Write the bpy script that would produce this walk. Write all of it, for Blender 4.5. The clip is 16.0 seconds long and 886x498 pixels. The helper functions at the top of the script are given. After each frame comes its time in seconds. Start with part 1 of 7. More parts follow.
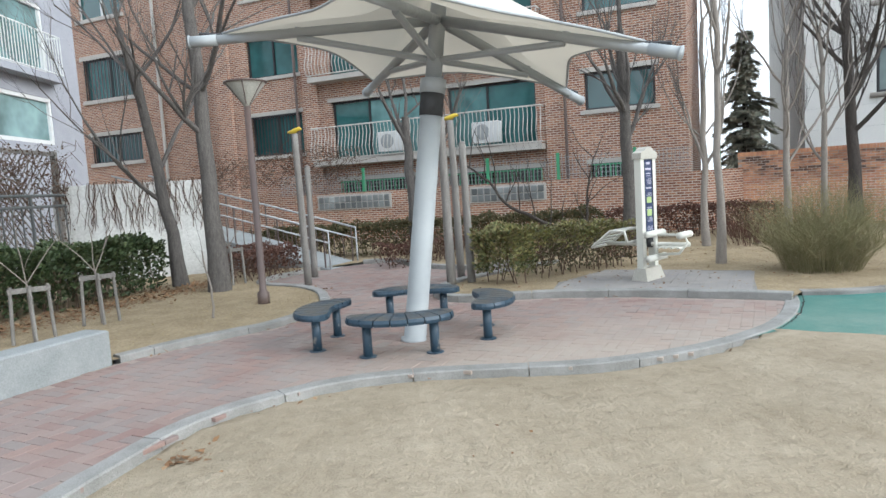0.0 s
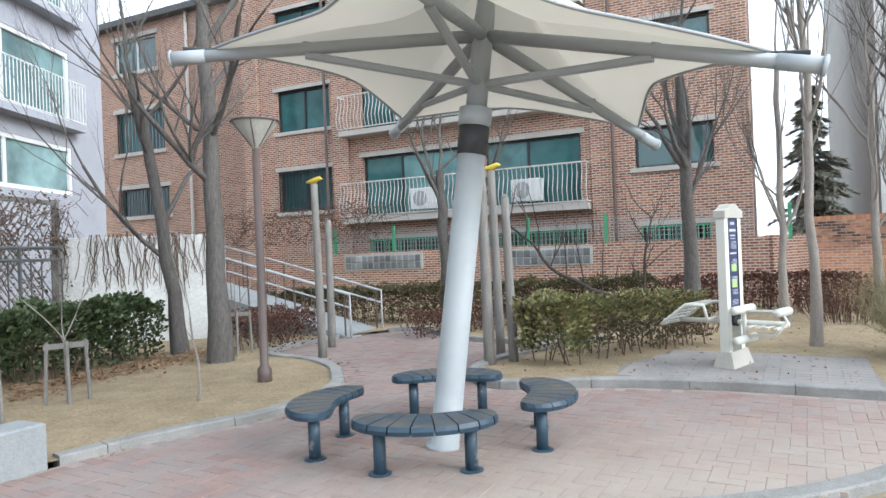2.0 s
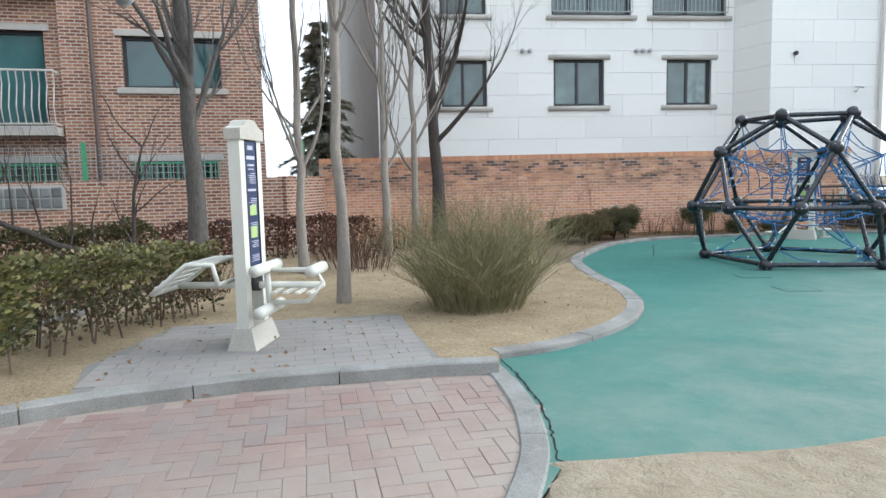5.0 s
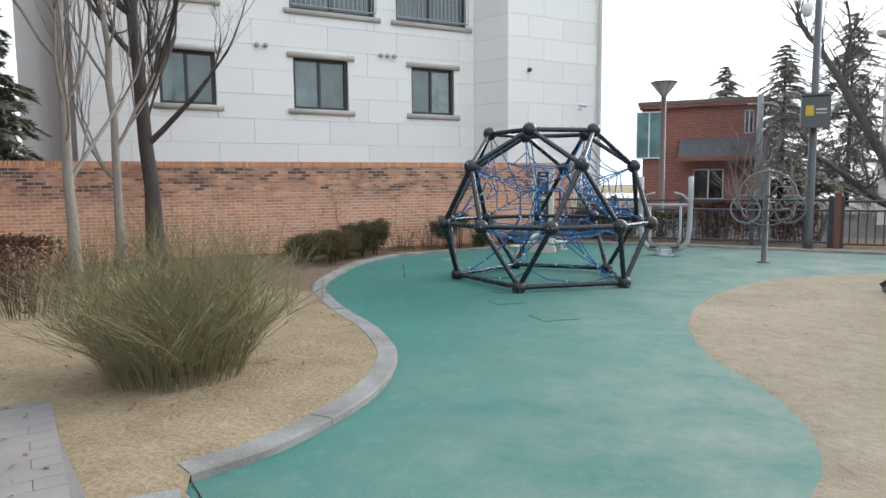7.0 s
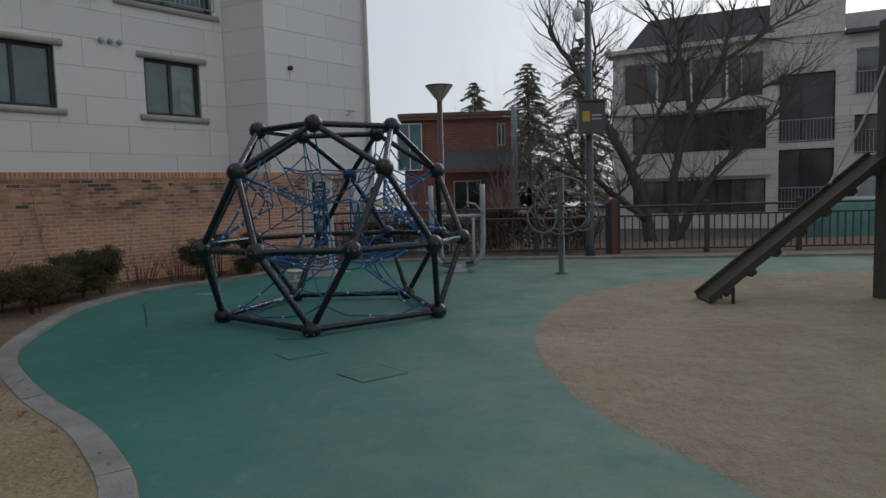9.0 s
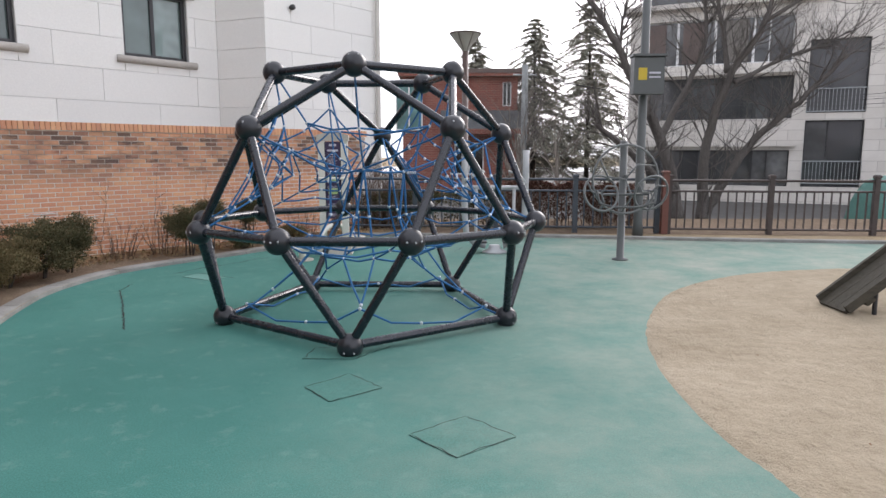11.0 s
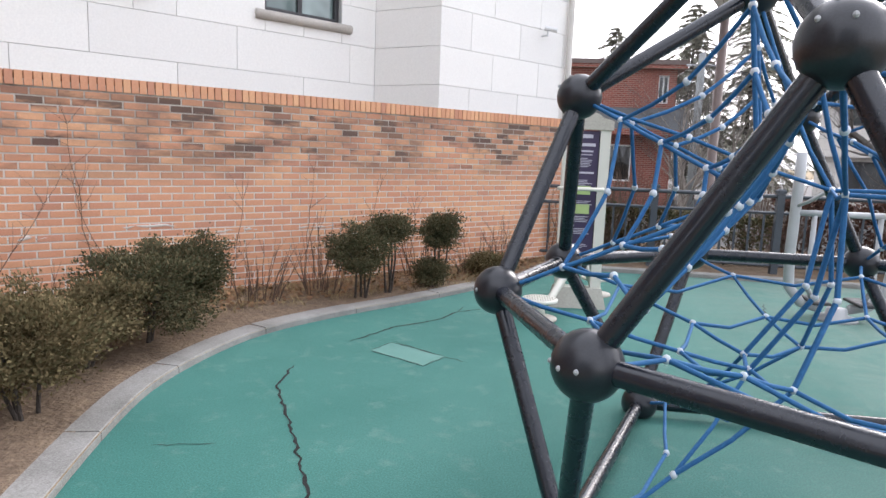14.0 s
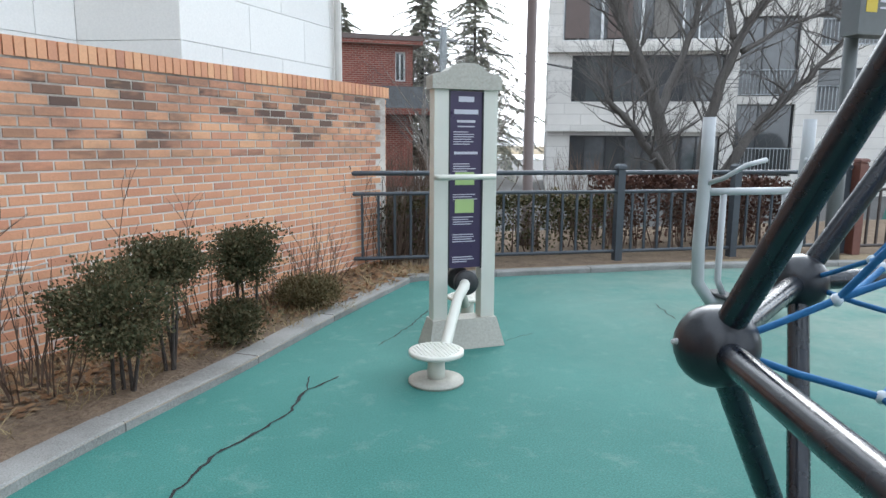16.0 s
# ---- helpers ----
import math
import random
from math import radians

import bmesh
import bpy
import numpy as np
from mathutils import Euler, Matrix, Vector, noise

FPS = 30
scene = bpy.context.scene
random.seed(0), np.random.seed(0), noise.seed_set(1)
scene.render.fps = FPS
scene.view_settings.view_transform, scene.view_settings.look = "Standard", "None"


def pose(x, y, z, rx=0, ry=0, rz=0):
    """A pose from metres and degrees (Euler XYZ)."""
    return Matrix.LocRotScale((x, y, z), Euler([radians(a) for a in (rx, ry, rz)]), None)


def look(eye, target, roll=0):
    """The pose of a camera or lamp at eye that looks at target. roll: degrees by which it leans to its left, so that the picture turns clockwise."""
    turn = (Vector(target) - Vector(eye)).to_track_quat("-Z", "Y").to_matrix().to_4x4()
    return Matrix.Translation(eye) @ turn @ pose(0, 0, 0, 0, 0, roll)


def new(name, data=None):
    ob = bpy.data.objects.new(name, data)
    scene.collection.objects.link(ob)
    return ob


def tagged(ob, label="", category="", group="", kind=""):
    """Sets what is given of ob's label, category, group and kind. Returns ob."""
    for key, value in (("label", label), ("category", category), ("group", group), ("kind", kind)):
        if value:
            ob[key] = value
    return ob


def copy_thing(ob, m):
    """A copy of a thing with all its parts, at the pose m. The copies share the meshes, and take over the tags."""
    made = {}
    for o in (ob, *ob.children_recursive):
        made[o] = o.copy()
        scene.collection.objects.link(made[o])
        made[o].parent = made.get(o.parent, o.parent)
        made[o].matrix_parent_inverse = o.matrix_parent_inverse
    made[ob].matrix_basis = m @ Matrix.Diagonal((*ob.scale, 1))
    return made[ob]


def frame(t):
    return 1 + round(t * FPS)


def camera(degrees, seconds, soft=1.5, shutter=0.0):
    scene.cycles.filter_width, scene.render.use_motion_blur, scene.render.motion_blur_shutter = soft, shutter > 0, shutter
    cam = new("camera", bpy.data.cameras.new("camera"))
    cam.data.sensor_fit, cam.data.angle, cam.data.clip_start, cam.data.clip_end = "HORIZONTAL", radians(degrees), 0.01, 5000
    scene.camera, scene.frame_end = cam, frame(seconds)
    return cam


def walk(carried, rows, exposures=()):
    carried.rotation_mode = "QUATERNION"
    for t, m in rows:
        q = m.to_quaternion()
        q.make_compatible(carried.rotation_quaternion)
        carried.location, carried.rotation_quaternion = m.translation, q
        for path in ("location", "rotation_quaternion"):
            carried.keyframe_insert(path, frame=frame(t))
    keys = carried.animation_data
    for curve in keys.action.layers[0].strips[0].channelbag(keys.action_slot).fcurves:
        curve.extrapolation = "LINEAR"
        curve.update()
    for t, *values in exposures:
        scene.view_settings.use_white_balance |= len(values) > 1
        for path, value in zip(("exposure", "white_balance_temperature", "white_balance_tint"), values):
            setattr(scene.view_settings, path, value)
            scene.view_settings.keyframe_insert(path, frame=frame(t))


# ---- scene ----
# camera and walk
cam = camera(67.4, 16.0)
PATH = [
    (0, (-7.428, 13.095, 1.579), (-5.455, 12.828, 1.393), -3.5),
    (0.5, (-7.043, 13.028, 1.592), (-5.043, 13.046, 1.537), -2.9),
    (1, (-6.697, 13.043, 1.591), (-4.699, 13.13, 1.564), -2.8),
    (1.5, (-6.279, 12.979, 1.565), (-4.28, 12.916, 1.525), -3.1),
    (2, (-5.832, 12.948, 1.559), (-3.84, 12.767, 1.562), -2.3),
    (2.5, (-5.387, 12.958, 1.554), (-3.495, 12.31, 1.602), -3.4),
    (3, (-4.99, 12.786, 1.44), (-3.146, 12.017, 1.525), -2.0),
    (3.5, (-4.58, 12.711, 1.369), (-2.758, 11.891, 1.276), 0.2),
    (4, (-4.168, 12.401, 1.398), (-2.428, 11.438, 1.186), -1.6),
    (4.5, (-3.802, 12.145, 1.444), (-2.161, 11.036, 1.171), -0.5),
    (5, (-3.416, 11.743, 1.421), (-2.025, 10.319, 1.218), -1.3),
    (5.2, (-3.277, 11.582, 1.386), (-1.957, 10.091, 1.194), -0.6),
    (7.3, (-2.435, 9.956, 1.565), (-1.892, 8.038, 1.405), -1.1),
    (7.5, (-2.274, 9.699, 1.559), (-1.924, 7.735, 1.426), -1.5),
    (8, (-2.088, 9.081, 1.497), (-1.983, 7.09, 1.348), -1.2),
    (8.5, (-1.902, 8.736, 1.499), (-1.772, 6.746, 1.349), -1.4),
    (9, (-1.687, 8.301, 1.485), (-1.612, 6.31, 1.316), -1.7),
    (9.2, (-1.62, 8.075, 1.498), (-1.513, 6.085, 1.332), -3.0),
    (11.5, (-0.539, 5.889, 1.578), (-0.521, 3.912, 1.276), 0.7),
    (12, (-0.287, 5.213, 1.556), (-0.145, 3.236, 1.286), 2.3),
    (12.5, (0.049, 4.56, 1.541), (0.199, 2.586, 1.262), 1.1),
    (13, (0.469, 3.941, 1.531), (0.823, 1.989, 1.27), 1.3),
    (13.5, (0.972, 3.378, 1.511), (1.265, 1.414, 1.267), 2.1),
    (14, (1.473, 2.782, 1.496), (1.746, 0.822, 1.206), 2.2),
    (14.5, (1.954, 2.271, 1.489), (2.092, 0.294, 1.221), 3.1),
    (15, (2.271, 1.674, 1.457), (2.144, -0.3, 1.166), 2.7),
    (15.5, (2.436, 1.073, 1.475), (2.154, -0.882, 1.165), 0.1),
    (16, (2.401, 0.399, 1.418), (1.863, -1.501, 1.099), 0.4),
]
EXPOSURES = [(t, s, k, m) for t, s, k, m in ((0, 1.08, 6050, 6), (0.5, 1.2, 6050, 6), (2.0, 1.3, 5950, 7), (2.5, 1.5, 5900, 7), (3.2, 1.3, 5900, 7), (4.5, 1.2, 5950, 6), (5.2, 1.1, 6000, 6), (7.3, 0.82, 6250, 10), (7.8, -0.05, 6250, 10), (8.3, -0.65, 6250, 10), (9.2, -0.75, 6250, 10), (11.3, 1.18, 6600, 17), (12.5, 1.37, 6650, 18), (14.0, 1.4, 6450, 16), (15.0, 1.28, 6150, 8), (16.0, 1.38, 6000, 7))]
walk(cam, [(t, look(eye, target, roll)) for t, eye, target, roll in PATH], EXPOSURES)

# world, sun
SUN_EL, SUN_AZ = 26.0, 217.0
world = bpy.data.worlds.new("world")
scene.world = world
world.use_nodes = True
wn = world.node_tree
sky = wn.nodes.new("ShaderNodeTexSky")
sky.sky_type = "NISHITA"
sky.sun_disc = False
sky.sun_elevation, sky.sun_rotation = radians(SUN_EL), radians(SUN_AZ)
sky.dust_density, sky.air_density, sky.ozone_density = 4.0, 1.0, 1.0
haze = wn.nodes.new("ShaderNodeHueSaturation")
haze.inputs["Saturation"].default_value = 0.22
wn.links.new(sky.outputs[0], haze.inputs["Color"])
veil = wn.nodes.new("ShaderNodeMix")
veil.data_type = "RGBA"
veil.inputs[0].default_value = 0.55
wn.links.new(haze.outputs[0], veil.inputs[6])
veil.inputs[7].default_value = (9.2, 9.8, 10.6, 1)
wn.links.new(veil.outputs[2], wn.nodes["Background"].inputs[0])
wn.nodes["Background"].inputs[1].default_value = 0.13
sun_data = bpy.data.lights.new("sun", "SUN")
sun_data.energy, sun_data.angle, sun_data.color = 0.8, radians(30), (1.0, 0.97, 0.93)
sun = new("sun", sun_data)
az = radians(90 - SUN_AZ)
sun_dir = Vector((math.cos(az) * math.cos(radians(SUN_EL)), math.sin(az) * math.cos(radians(SUN_EL)), math.sin(radians(SUN_EL))))
sun.matrix_basis = look(sun_dir * 30, (0, 0, 0))


# ---- materials ----
class Nodes:
    """A small writer of node materials."""

    def __init__(self, name, rough=0.7, metal=0.0, spec=0.4):
        self.mat = bpy.data.materials.new(name)
        self.mat.use_nodes = True
        self.t = self.mat.node_tree
        self.b = self.t.nodes["Principled BSDF"]
        self.b.inputs["Roughness"].default_value = rough
        self.b.inputs["Metallic"].default_value = metal
        self.b.inputs["Specular IOR Level"].default_value = spec
        self.co = self.t.nodes.new("ShaderNodeTexCoord").outputs["Object"]

    def node(self, kind, **inputs):
        n = self.t.nodes.new(kind)
        for key, v in inputs.items():
            self.set(n.inputs[key.replace("_", " ")], v)
        return n

    def set(self, socket, v):
        if isinstance(v, bpy.types.NodeSocket):
            self.t.links.new(v, socket)
        else:
            socket.default_value = v

    def world_co(self):
        self.co = self.t.nodes.new("ShaderNodeNewGeometry").outputs["Position"]
        return self

    def noise(self, scale, detail=4.0, rough=0.6, stretch=None):
        co = self.co
        if stretch:
            m = self.node("ShaderNodeMapping", Vector=co)
            m.inputs["Scale"].default_value = stretch
            co = m.outputs[0]
        return self.node("ShaderNodeTexNoise", Vector=co, Scale=scale, Detail=detail, Roughness=rough).outputs["Fac"]

    def ramp(self, fac, stops):
        r = self.t.nodes.new("ShaderNodeValToRGB")
        self.set(r.inputs[0], fac)
        e = r.color_ramp.elements
        while len(e) < len(stops):
            e.new(0.5)
        for el, (p, c) in zip(e, stops):
            el.position = p
            el.color = (*c, 1) if len(c) == 3 else c
        return r.outputs[0]

    def mix(self, fac, a, b, mode="MIX"):
        n = self.t.nodes.new("ShaderNodeMix")
        n.data_type, n.blend_type = "RGBA", mode
        self.set(n.inputs[0], fac)
        for s, v in ((n.inputs[6], a), (n.inputs[7], b)):
            self.set(s, (*v, 1) if isinstance(v, tuple) and len(v) == 3 else v)
        return n.outputs[2]

    def maths(self, op, a, b=0.0):
        n = self.t.nodes.new("ShaderNodeMath")
        n.operation = op
        self.set(n.inputs[0], a)
        self.set(n.inputs[1], b)
        return n.outputs[0]

    def vary(self, amount, island=False):
        """A brightness factor for each object, or for each loose piece."""
        if island:
            r = self.t.nodes.new("ShaderNodeNewGeometry").outputs["Random Per Island"]
        else:
            r = self.t.nodes.new("ShaderNodeObjectInfo").outputs["Random"]
        return r

    def colour(self, c):
        self.set(self.b.inputs["Base Color"], (*c, 1) if isinstance(c, tuple) and len(c) == 3 else c)
        return self

    def rough(self, v):
        self.set(self.b.inputs["Roughness"], v)
        return self

    def bump(self, height, strength=0.4, dist=0.01):
        n = self.node("ShaderNodeBump", Height=height, Strength=strength, Distance=dist)
        self.t.links.new(n.outputs[0], self.b.inputs["Normal"])
        return self


def mottled(name, dark, light, scale=6.0, rough=0.75, metal=0.0, bump=0.25, fine=60.0, spec=0.4, dist=0.006, stretch=None, big=0.7):
    """A surface whose colour wanders at a coarse and a fine scale, with fine relief."""
    n = Nodes(name, rough, metal, spec).world_co()
    a, f = n.noise(scale, 5, 0.6, stretch), n.noise(fine, 3, 0.6, stretch)
    c = n.ramp(a, [(0.3, dark), (0.72, light)])
    c2 = n.ramp(f, [(0.25, tuple(v * big for v in dark)), (0.75, tuple(min(1, v * 1.12) for v in light))])
    n.colour(n.mix(0.45, c, c2))
    n.bump(f, bump, dist)
    return n.mat


def pieces(name, colours, rough=0.8, bump=0.3, fine=70.0, island=False, stain=None, grit=0.4):
    """Bricks, pavers, panels: each piece takes its own colour."""
    n = Nodes(name, rough, 0, 0.3).world_co()
    stops = [(i / max(1, len(colours) - 1), c) for i, c in enumerate(colours)]
    c = n.ramp(n.vary(1, island), stops)
    f = n.noise(fine, 4, 0.65)
    c = n.mix(grit, c, n.ramp(f, [(0.3, (0.35, 0.33, 0.3)), (0.75, (0.95, 0.92, 0.88))]), "MULTIPLY")
    a = n.noise(1.1, 5, 0.6)
    if stain:
        c = n.mix(n.ramp(a, [(0.36, (0.12, 0.12, 0.12)), (0.66, (0.85, 0.85, 0.85))]), c, stain)
    n.colour(c)
    n.bump(f, bump, 0.004)
    return n.mat


def dusty_paver(name, island):
    """Red pavers, each of its own tone, greyed by wear and dusted where sand is carried over from the pit."""
    n = Nodes(name, 0.85, 0, 0.25).world_co()
    tones = [(0.235, 0.155, 0.14), (0.265, 0.185, 0.165), (0.225, 0.185, 0.175), (0.285, 0.195, 0.17), (0.235, 0.205, 0.195)]
    c = n.ramp(n.vary(1, island), [(i / 4, v) for i, v in enumerate(tones)])
    f = n.noise(70, 4, 0.65)
    c = n.mix(0.35, c, n.ramp(f, [(0.3, (0.45, 0.43, 0.4)), (0.75, (1, 0.97, 0.93))]), "MULTIPLY")
    a = n.noise(0.9, 5, 0.65)
    c = n.mix(n.ramp(a, [(0.4, (0, 0, 0)), (0.68, (0.6, 0.6, 0.6))]), c, (0.27, 0.235, 0.215))
    sep = n.node("ShaderNodeSeparateXYZ", Vector=n.co)
    lead = n.maths("ADD", sep.outputs[0], n.maths("MULTIPLY", n.noise(2.2, 5, 0.7), 2.4))
    dust = n.node("ShaderNodeMapRange", Value=lead, From_Min=1.5, From_Max=-1.0).outputs[0]
    gate = n.node("ShaderNodeMapRange", Value=n.maths("ADD", sep.outputs[1], n.maths("MULTIPLY", n.noise(1.6, 4, 0.7), 1.6)), From_Min=14.9, From_Max=13.0).outputs[0]
    c = n.mix(n.maths("MULTIPLY", n.maths("MULTIPLY", dust, gate), 0.8), c, n.mix(f, (0.33, 0.28, 0.235), (0.43, 0.375, 0.315)))
    n.colour(c)
    n.bump(f, 0.3, 0.004)
    return n.mat


def brick_texture(name, a, b, mortar, bw=0.2, bh=0.067, rough=0.85):
    """Courses of bricks on a far facade, laid along its local x and z."""
    n = Nodes(name, rough, 0, 0.25)
    sep = n.node("ShaderNodeSeparateXYZ", Vector=n.co)
    com = n.node("ShaderNodeCombineXYZ", X=n.maths("ADD", sep.outputs[0], sep.outputs[1]), Y=sep.outputs[2])
    t = n.node("ShaderNodeTexBrick", Vector=com.outputs[0], Scale=1.0, Mortar_Size=0.011, Mortar_Smooth=0.1, Bias=-0.1, Brick_Width=bw, Row_Height=bh)
    for key, v in (("Color1", a), ("Color2", b), ("Mortar", mortar)):
        t.inputs[key].default_value = (*v, 1)
    big, f = n.noise(0.5, 5, 0.65), n.noise(45, 3)
    c = n.mix(0.35, t.outputs["Color"], n.ramp(big, [(0.3, (0.55, 0.5, 0.47)), (0.7, (1, 0.97, 0.94))]), "MULTIPLY")
    c = n.mix(0.3, c, n.ramp(f, [(0.3, (0.5, 0.48, 0.46)), (0.7, (1, 1, 1))]), "MULTIPLY")
    n.colour(c)
    n.bump(n.maths("SUBTRACT", 1.0, t.outputs["Fac"]), 0.6, 0.012)
    return n.mat


def metal_paint(name, c, rough=0.4, worn=(0.2, 0.15, 0.1), amount=0.68, spec=0.5):
    n = Nodes(name, rough, 0.0, spec)
    w = n.noise(9, 6, 0.7)
    n.colour(n.mix(n.ramp(w, [(amount, (0, 0, 0)), (amount + 0.1, (0.8, 0.8, 0.8))]), n.mix(n.noise(2.5), c, tuple(v * 0.78 for v in c)), worn))
    n.rough(n.ramp(n.noise(14), [(0.3, (rough * 0.75,) * 3), (0.7, (min(1, rough * 1.3),) * 3)]))
    n.bump(n.noise(90), 0.08, 0.002)
    return n.mat


def glass_dark(name, c, rough=0.06):
    n = Nodes(name, rough, 0.0, 0.9)
    n.world_co()
    # dark and pale pane tones imitate reflections, put into the base colour
    pane = n.ramp(n.vary(1), [(0.0, tuple(v * 0.25 for v in c)), (0.45, tuple(v * 0.7 for v in c)), (0.8, c), (1.0, tuple(min(1, v * 1.3 + 0.1) for v in c))])
    n.colour(n.mix(n.ramp(n.noise(0.8, 3), [(0.35, (0, 0, 0)), (0.65, (0.8, 0.8, 0.8))]), pane, tuple(v * 0.35 for v in c)))
    n.bump(n.noise(1.2, 2), 0.08, 0.03)
    return n.mat


M = {}


def sand_ground():
    n = Nodes("pale_sand", 0.95, 0, 0.1).world_co()
    a, b, f = n.noise(0.9, 5, 0.65), n.noise(7, 5, 0.7), n.noise(70, 3)
    c = n.ramp(a, [(0.3, (0.30, 0.25, 0.18)), (0.72, (0.41, 0.35, 0.265))])
    c = n.mix(0.45, c, n.ramp(b, [(0.3, (0.62, 0.60, 0.56)), (0.6, (1, 1, 1))]), "MULTIPLY")
    c = n.mix(0.3, c, n.ramp(f, [(0.3, (0.6, 0.58, 0.55)), (0.7, (1, 1, 1))]), "MULTIPLY")
    scuff = n.noise(9, 6, 0.75, (1.0, 0.6, 1.0))
    c = n.mix(n.ramp(scuff, [(0.60, (0, 0, 0)), (0.74, (0.5, 0.5, 0.5))]), c, (0.19, 0.155, 0.11))
    n.colour(c)
    h = n.maths("ADD", n.maths("MULTIPLY", b, 0.8), n.maths("MULTIPLY", f, 0.2))
    n.bump(n.maths("SUBTRACT", h, n.maths("MULTIPLY", n.ramp(scuff, [(0.55, (0, 0, 0)), (0.75, (1, 1, 1))]), 0.22)), 0.8, 0.06)
    return n.mat


M["sand"] = sand_ground()
M["litter_soil"] = mottled("leaf_litter_soil", (0.10, 0.074, 0.054), (0.25, 0.185, 0.13), 5, 0.95, bump=0.9, fine=28, dist=0.03, spec=0.1)
M["soil"] = mottled("dry_soil", (0.19, 0.145, 0.088), (0.37, 0.295, 0.195), 2.2, 0.95, bump=0.7, fine=30, dist=0.03, spec=0.1)
M["asphalt"] = mottled("asphalt", (0.06, 0.058, 0.055), (0.11, 0.105, 0.10), 3, 0.9, bump=0.4, fine=120)
M["kerb"] = mottled("kerb_granite", (0.125, 0.12, 0.11), (0.34, 0.335, 0.32), 2.6, 0.88, bump=0.6, fine=110)
M["concrete"] = mottled("pale_concrete", (0.19, 0.205, 0.207), (0.30, 0.312, 0.312), 3, 0.9, bump=0.25, fine=70)
M["joint"] = mottled("joint_sand", (0.25, 0.195, 0.17), (0.35, 0.29, 0.25), 5, 0.95, bump=0.4, fine=120)
M["paver"], M["paver_far"] = dusty_paver("red_paver", False), dusty_paver("red_paver_joined", True)
M["grey_paver"] = pieces("grey_paver", [(0.215, 0.21, 0.215), (0.255, 0.245, 0.245), (0.235, 0.222, 0.225)], stain=(0.29, 0.265, 0.24))
M["grey_joint"] = mottled("grey_joint_sand", (0.17, 0.16, 0.155), (0.24, 0.225, 0.21), 5, 0.95, bump=0.4, fine=120)
WALL_BRICKS = [(0.61, 0.30, 0.18), (0.67, 0.35, 0.205), (0.56, 0.265, 0.165), (0.72, 0.40, 0.23), (0.62, 0.31, 0.185), (0.51, 0.25, 0.165)]


def wall_brick(name, island):
    n = Nodes(name, 0.85, 0, 0.3).world_co()
    rnd = n.vary(1, island)
    c = n.ramp(rnd, [(i / 5, v) for i, v in enumerate(WALL_BRICKS)])
    f = n.noise(60, 4, 0.65)
    c = n.mix(0.3, c, n.ramp(f, [(0.3, (0.5, 0.46, 0.43)), (0.75, (1, 0.97, 0.94))]), "MULTIPLY")
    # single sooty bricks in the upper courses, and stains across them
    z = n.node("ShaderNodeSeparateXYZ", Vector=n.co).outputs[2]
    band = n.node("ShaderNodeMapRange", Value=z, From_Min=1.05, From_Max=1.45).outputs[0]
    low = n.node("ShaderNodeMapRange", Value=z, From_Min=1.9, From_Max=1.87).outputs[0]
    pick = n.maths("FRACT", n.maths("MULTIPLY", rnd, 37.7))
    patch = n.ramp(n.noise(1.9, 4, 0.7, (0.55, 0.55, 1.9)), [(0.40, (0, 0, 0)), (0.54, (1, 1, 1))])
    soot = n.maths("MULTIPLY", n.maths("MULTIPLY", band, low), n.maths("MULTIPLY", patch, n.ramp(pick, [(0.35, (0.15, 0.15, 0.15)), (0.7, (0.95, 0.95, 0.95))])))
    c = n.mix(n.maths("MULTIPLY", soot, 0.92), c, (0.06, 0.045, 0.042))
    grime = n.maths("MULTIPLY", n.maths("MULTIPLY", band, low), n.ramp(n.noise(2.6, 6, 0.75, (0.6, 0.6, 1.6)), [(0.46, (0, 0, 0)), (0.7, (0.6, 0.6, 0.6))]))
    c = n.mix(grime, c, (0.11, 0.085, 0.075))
    n.colour(c)
    n.bump(f, 0.4, 0.005)
    return n.mat


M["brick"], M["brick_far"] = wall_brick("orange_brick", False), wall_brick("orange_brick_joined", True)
_m = Nodes("mortar", 0.95, 0, 0.2).world_co()
_z = _m.node("ShaderNodeSeparateXYZ", Vector=_m.co).outputs[2]
_band = _m.node("ShaderNodeMapRange", Value=_z, From_Min=1.05, From_Max=1.45).outputs[0]
_dirt = _m.maths("MULTIPLY", _band, _m.ramp(_m.noise(2.6, 6, 0.75, (0.6, 0.6, 1.6)), [(0.36, (0.2, 0.2, 0.2)), (0.62, (0.85, 0.85, 0.85))]))
_m.colour(_m.mix(_dirt, _m.mix(_m.noise(4, 5), (0.46, 0.41, 0.36), (0.78, 0.74, 0.68)), (0.20, 0.15, 0.125)))
_m.bump(_m.noise(90, 3), 0.4, 0.006)
M["mortar"] = _m.mat
M["lime_crust"] = mottled("lime_crust", (0.42, 0.37, 0.33), (0.68, 0.65, 0.61), 9, 0.95, bump=0.7, fine=60)
M["facade_brick"] = brick_texture("brick_facade", (0.235, 0.10, 0.065), (0.47, 0.235, 0.145), (0.60, 0.53, 0.46))
M["red_brick"] = brick_texture("red_brick_house", (0.21, 0.062, 0.048), (0.30, 0.10, 0.075), (0.36, 0.25, 0.21), 0.24, 0.085)
M["stone_trim"] = mottled("stone_trim", (0.38, 0.35, 0.32), (0.52, 0.49, 0.45), 2, 0.85)
M["panel"] = pieces("pale_stone_panel", [(0.79, 0.785, 0.76), (0.82, 0.815, 0.79), (0.76, 0.755, 0.735)], rough=0.6, bump=0.08, fine=40, grit=0.18)
M["panel_back"] = mottled("panel_joint", (0.40, 0.40, 0.39), (0.5, 0.5, 0.49), 3)
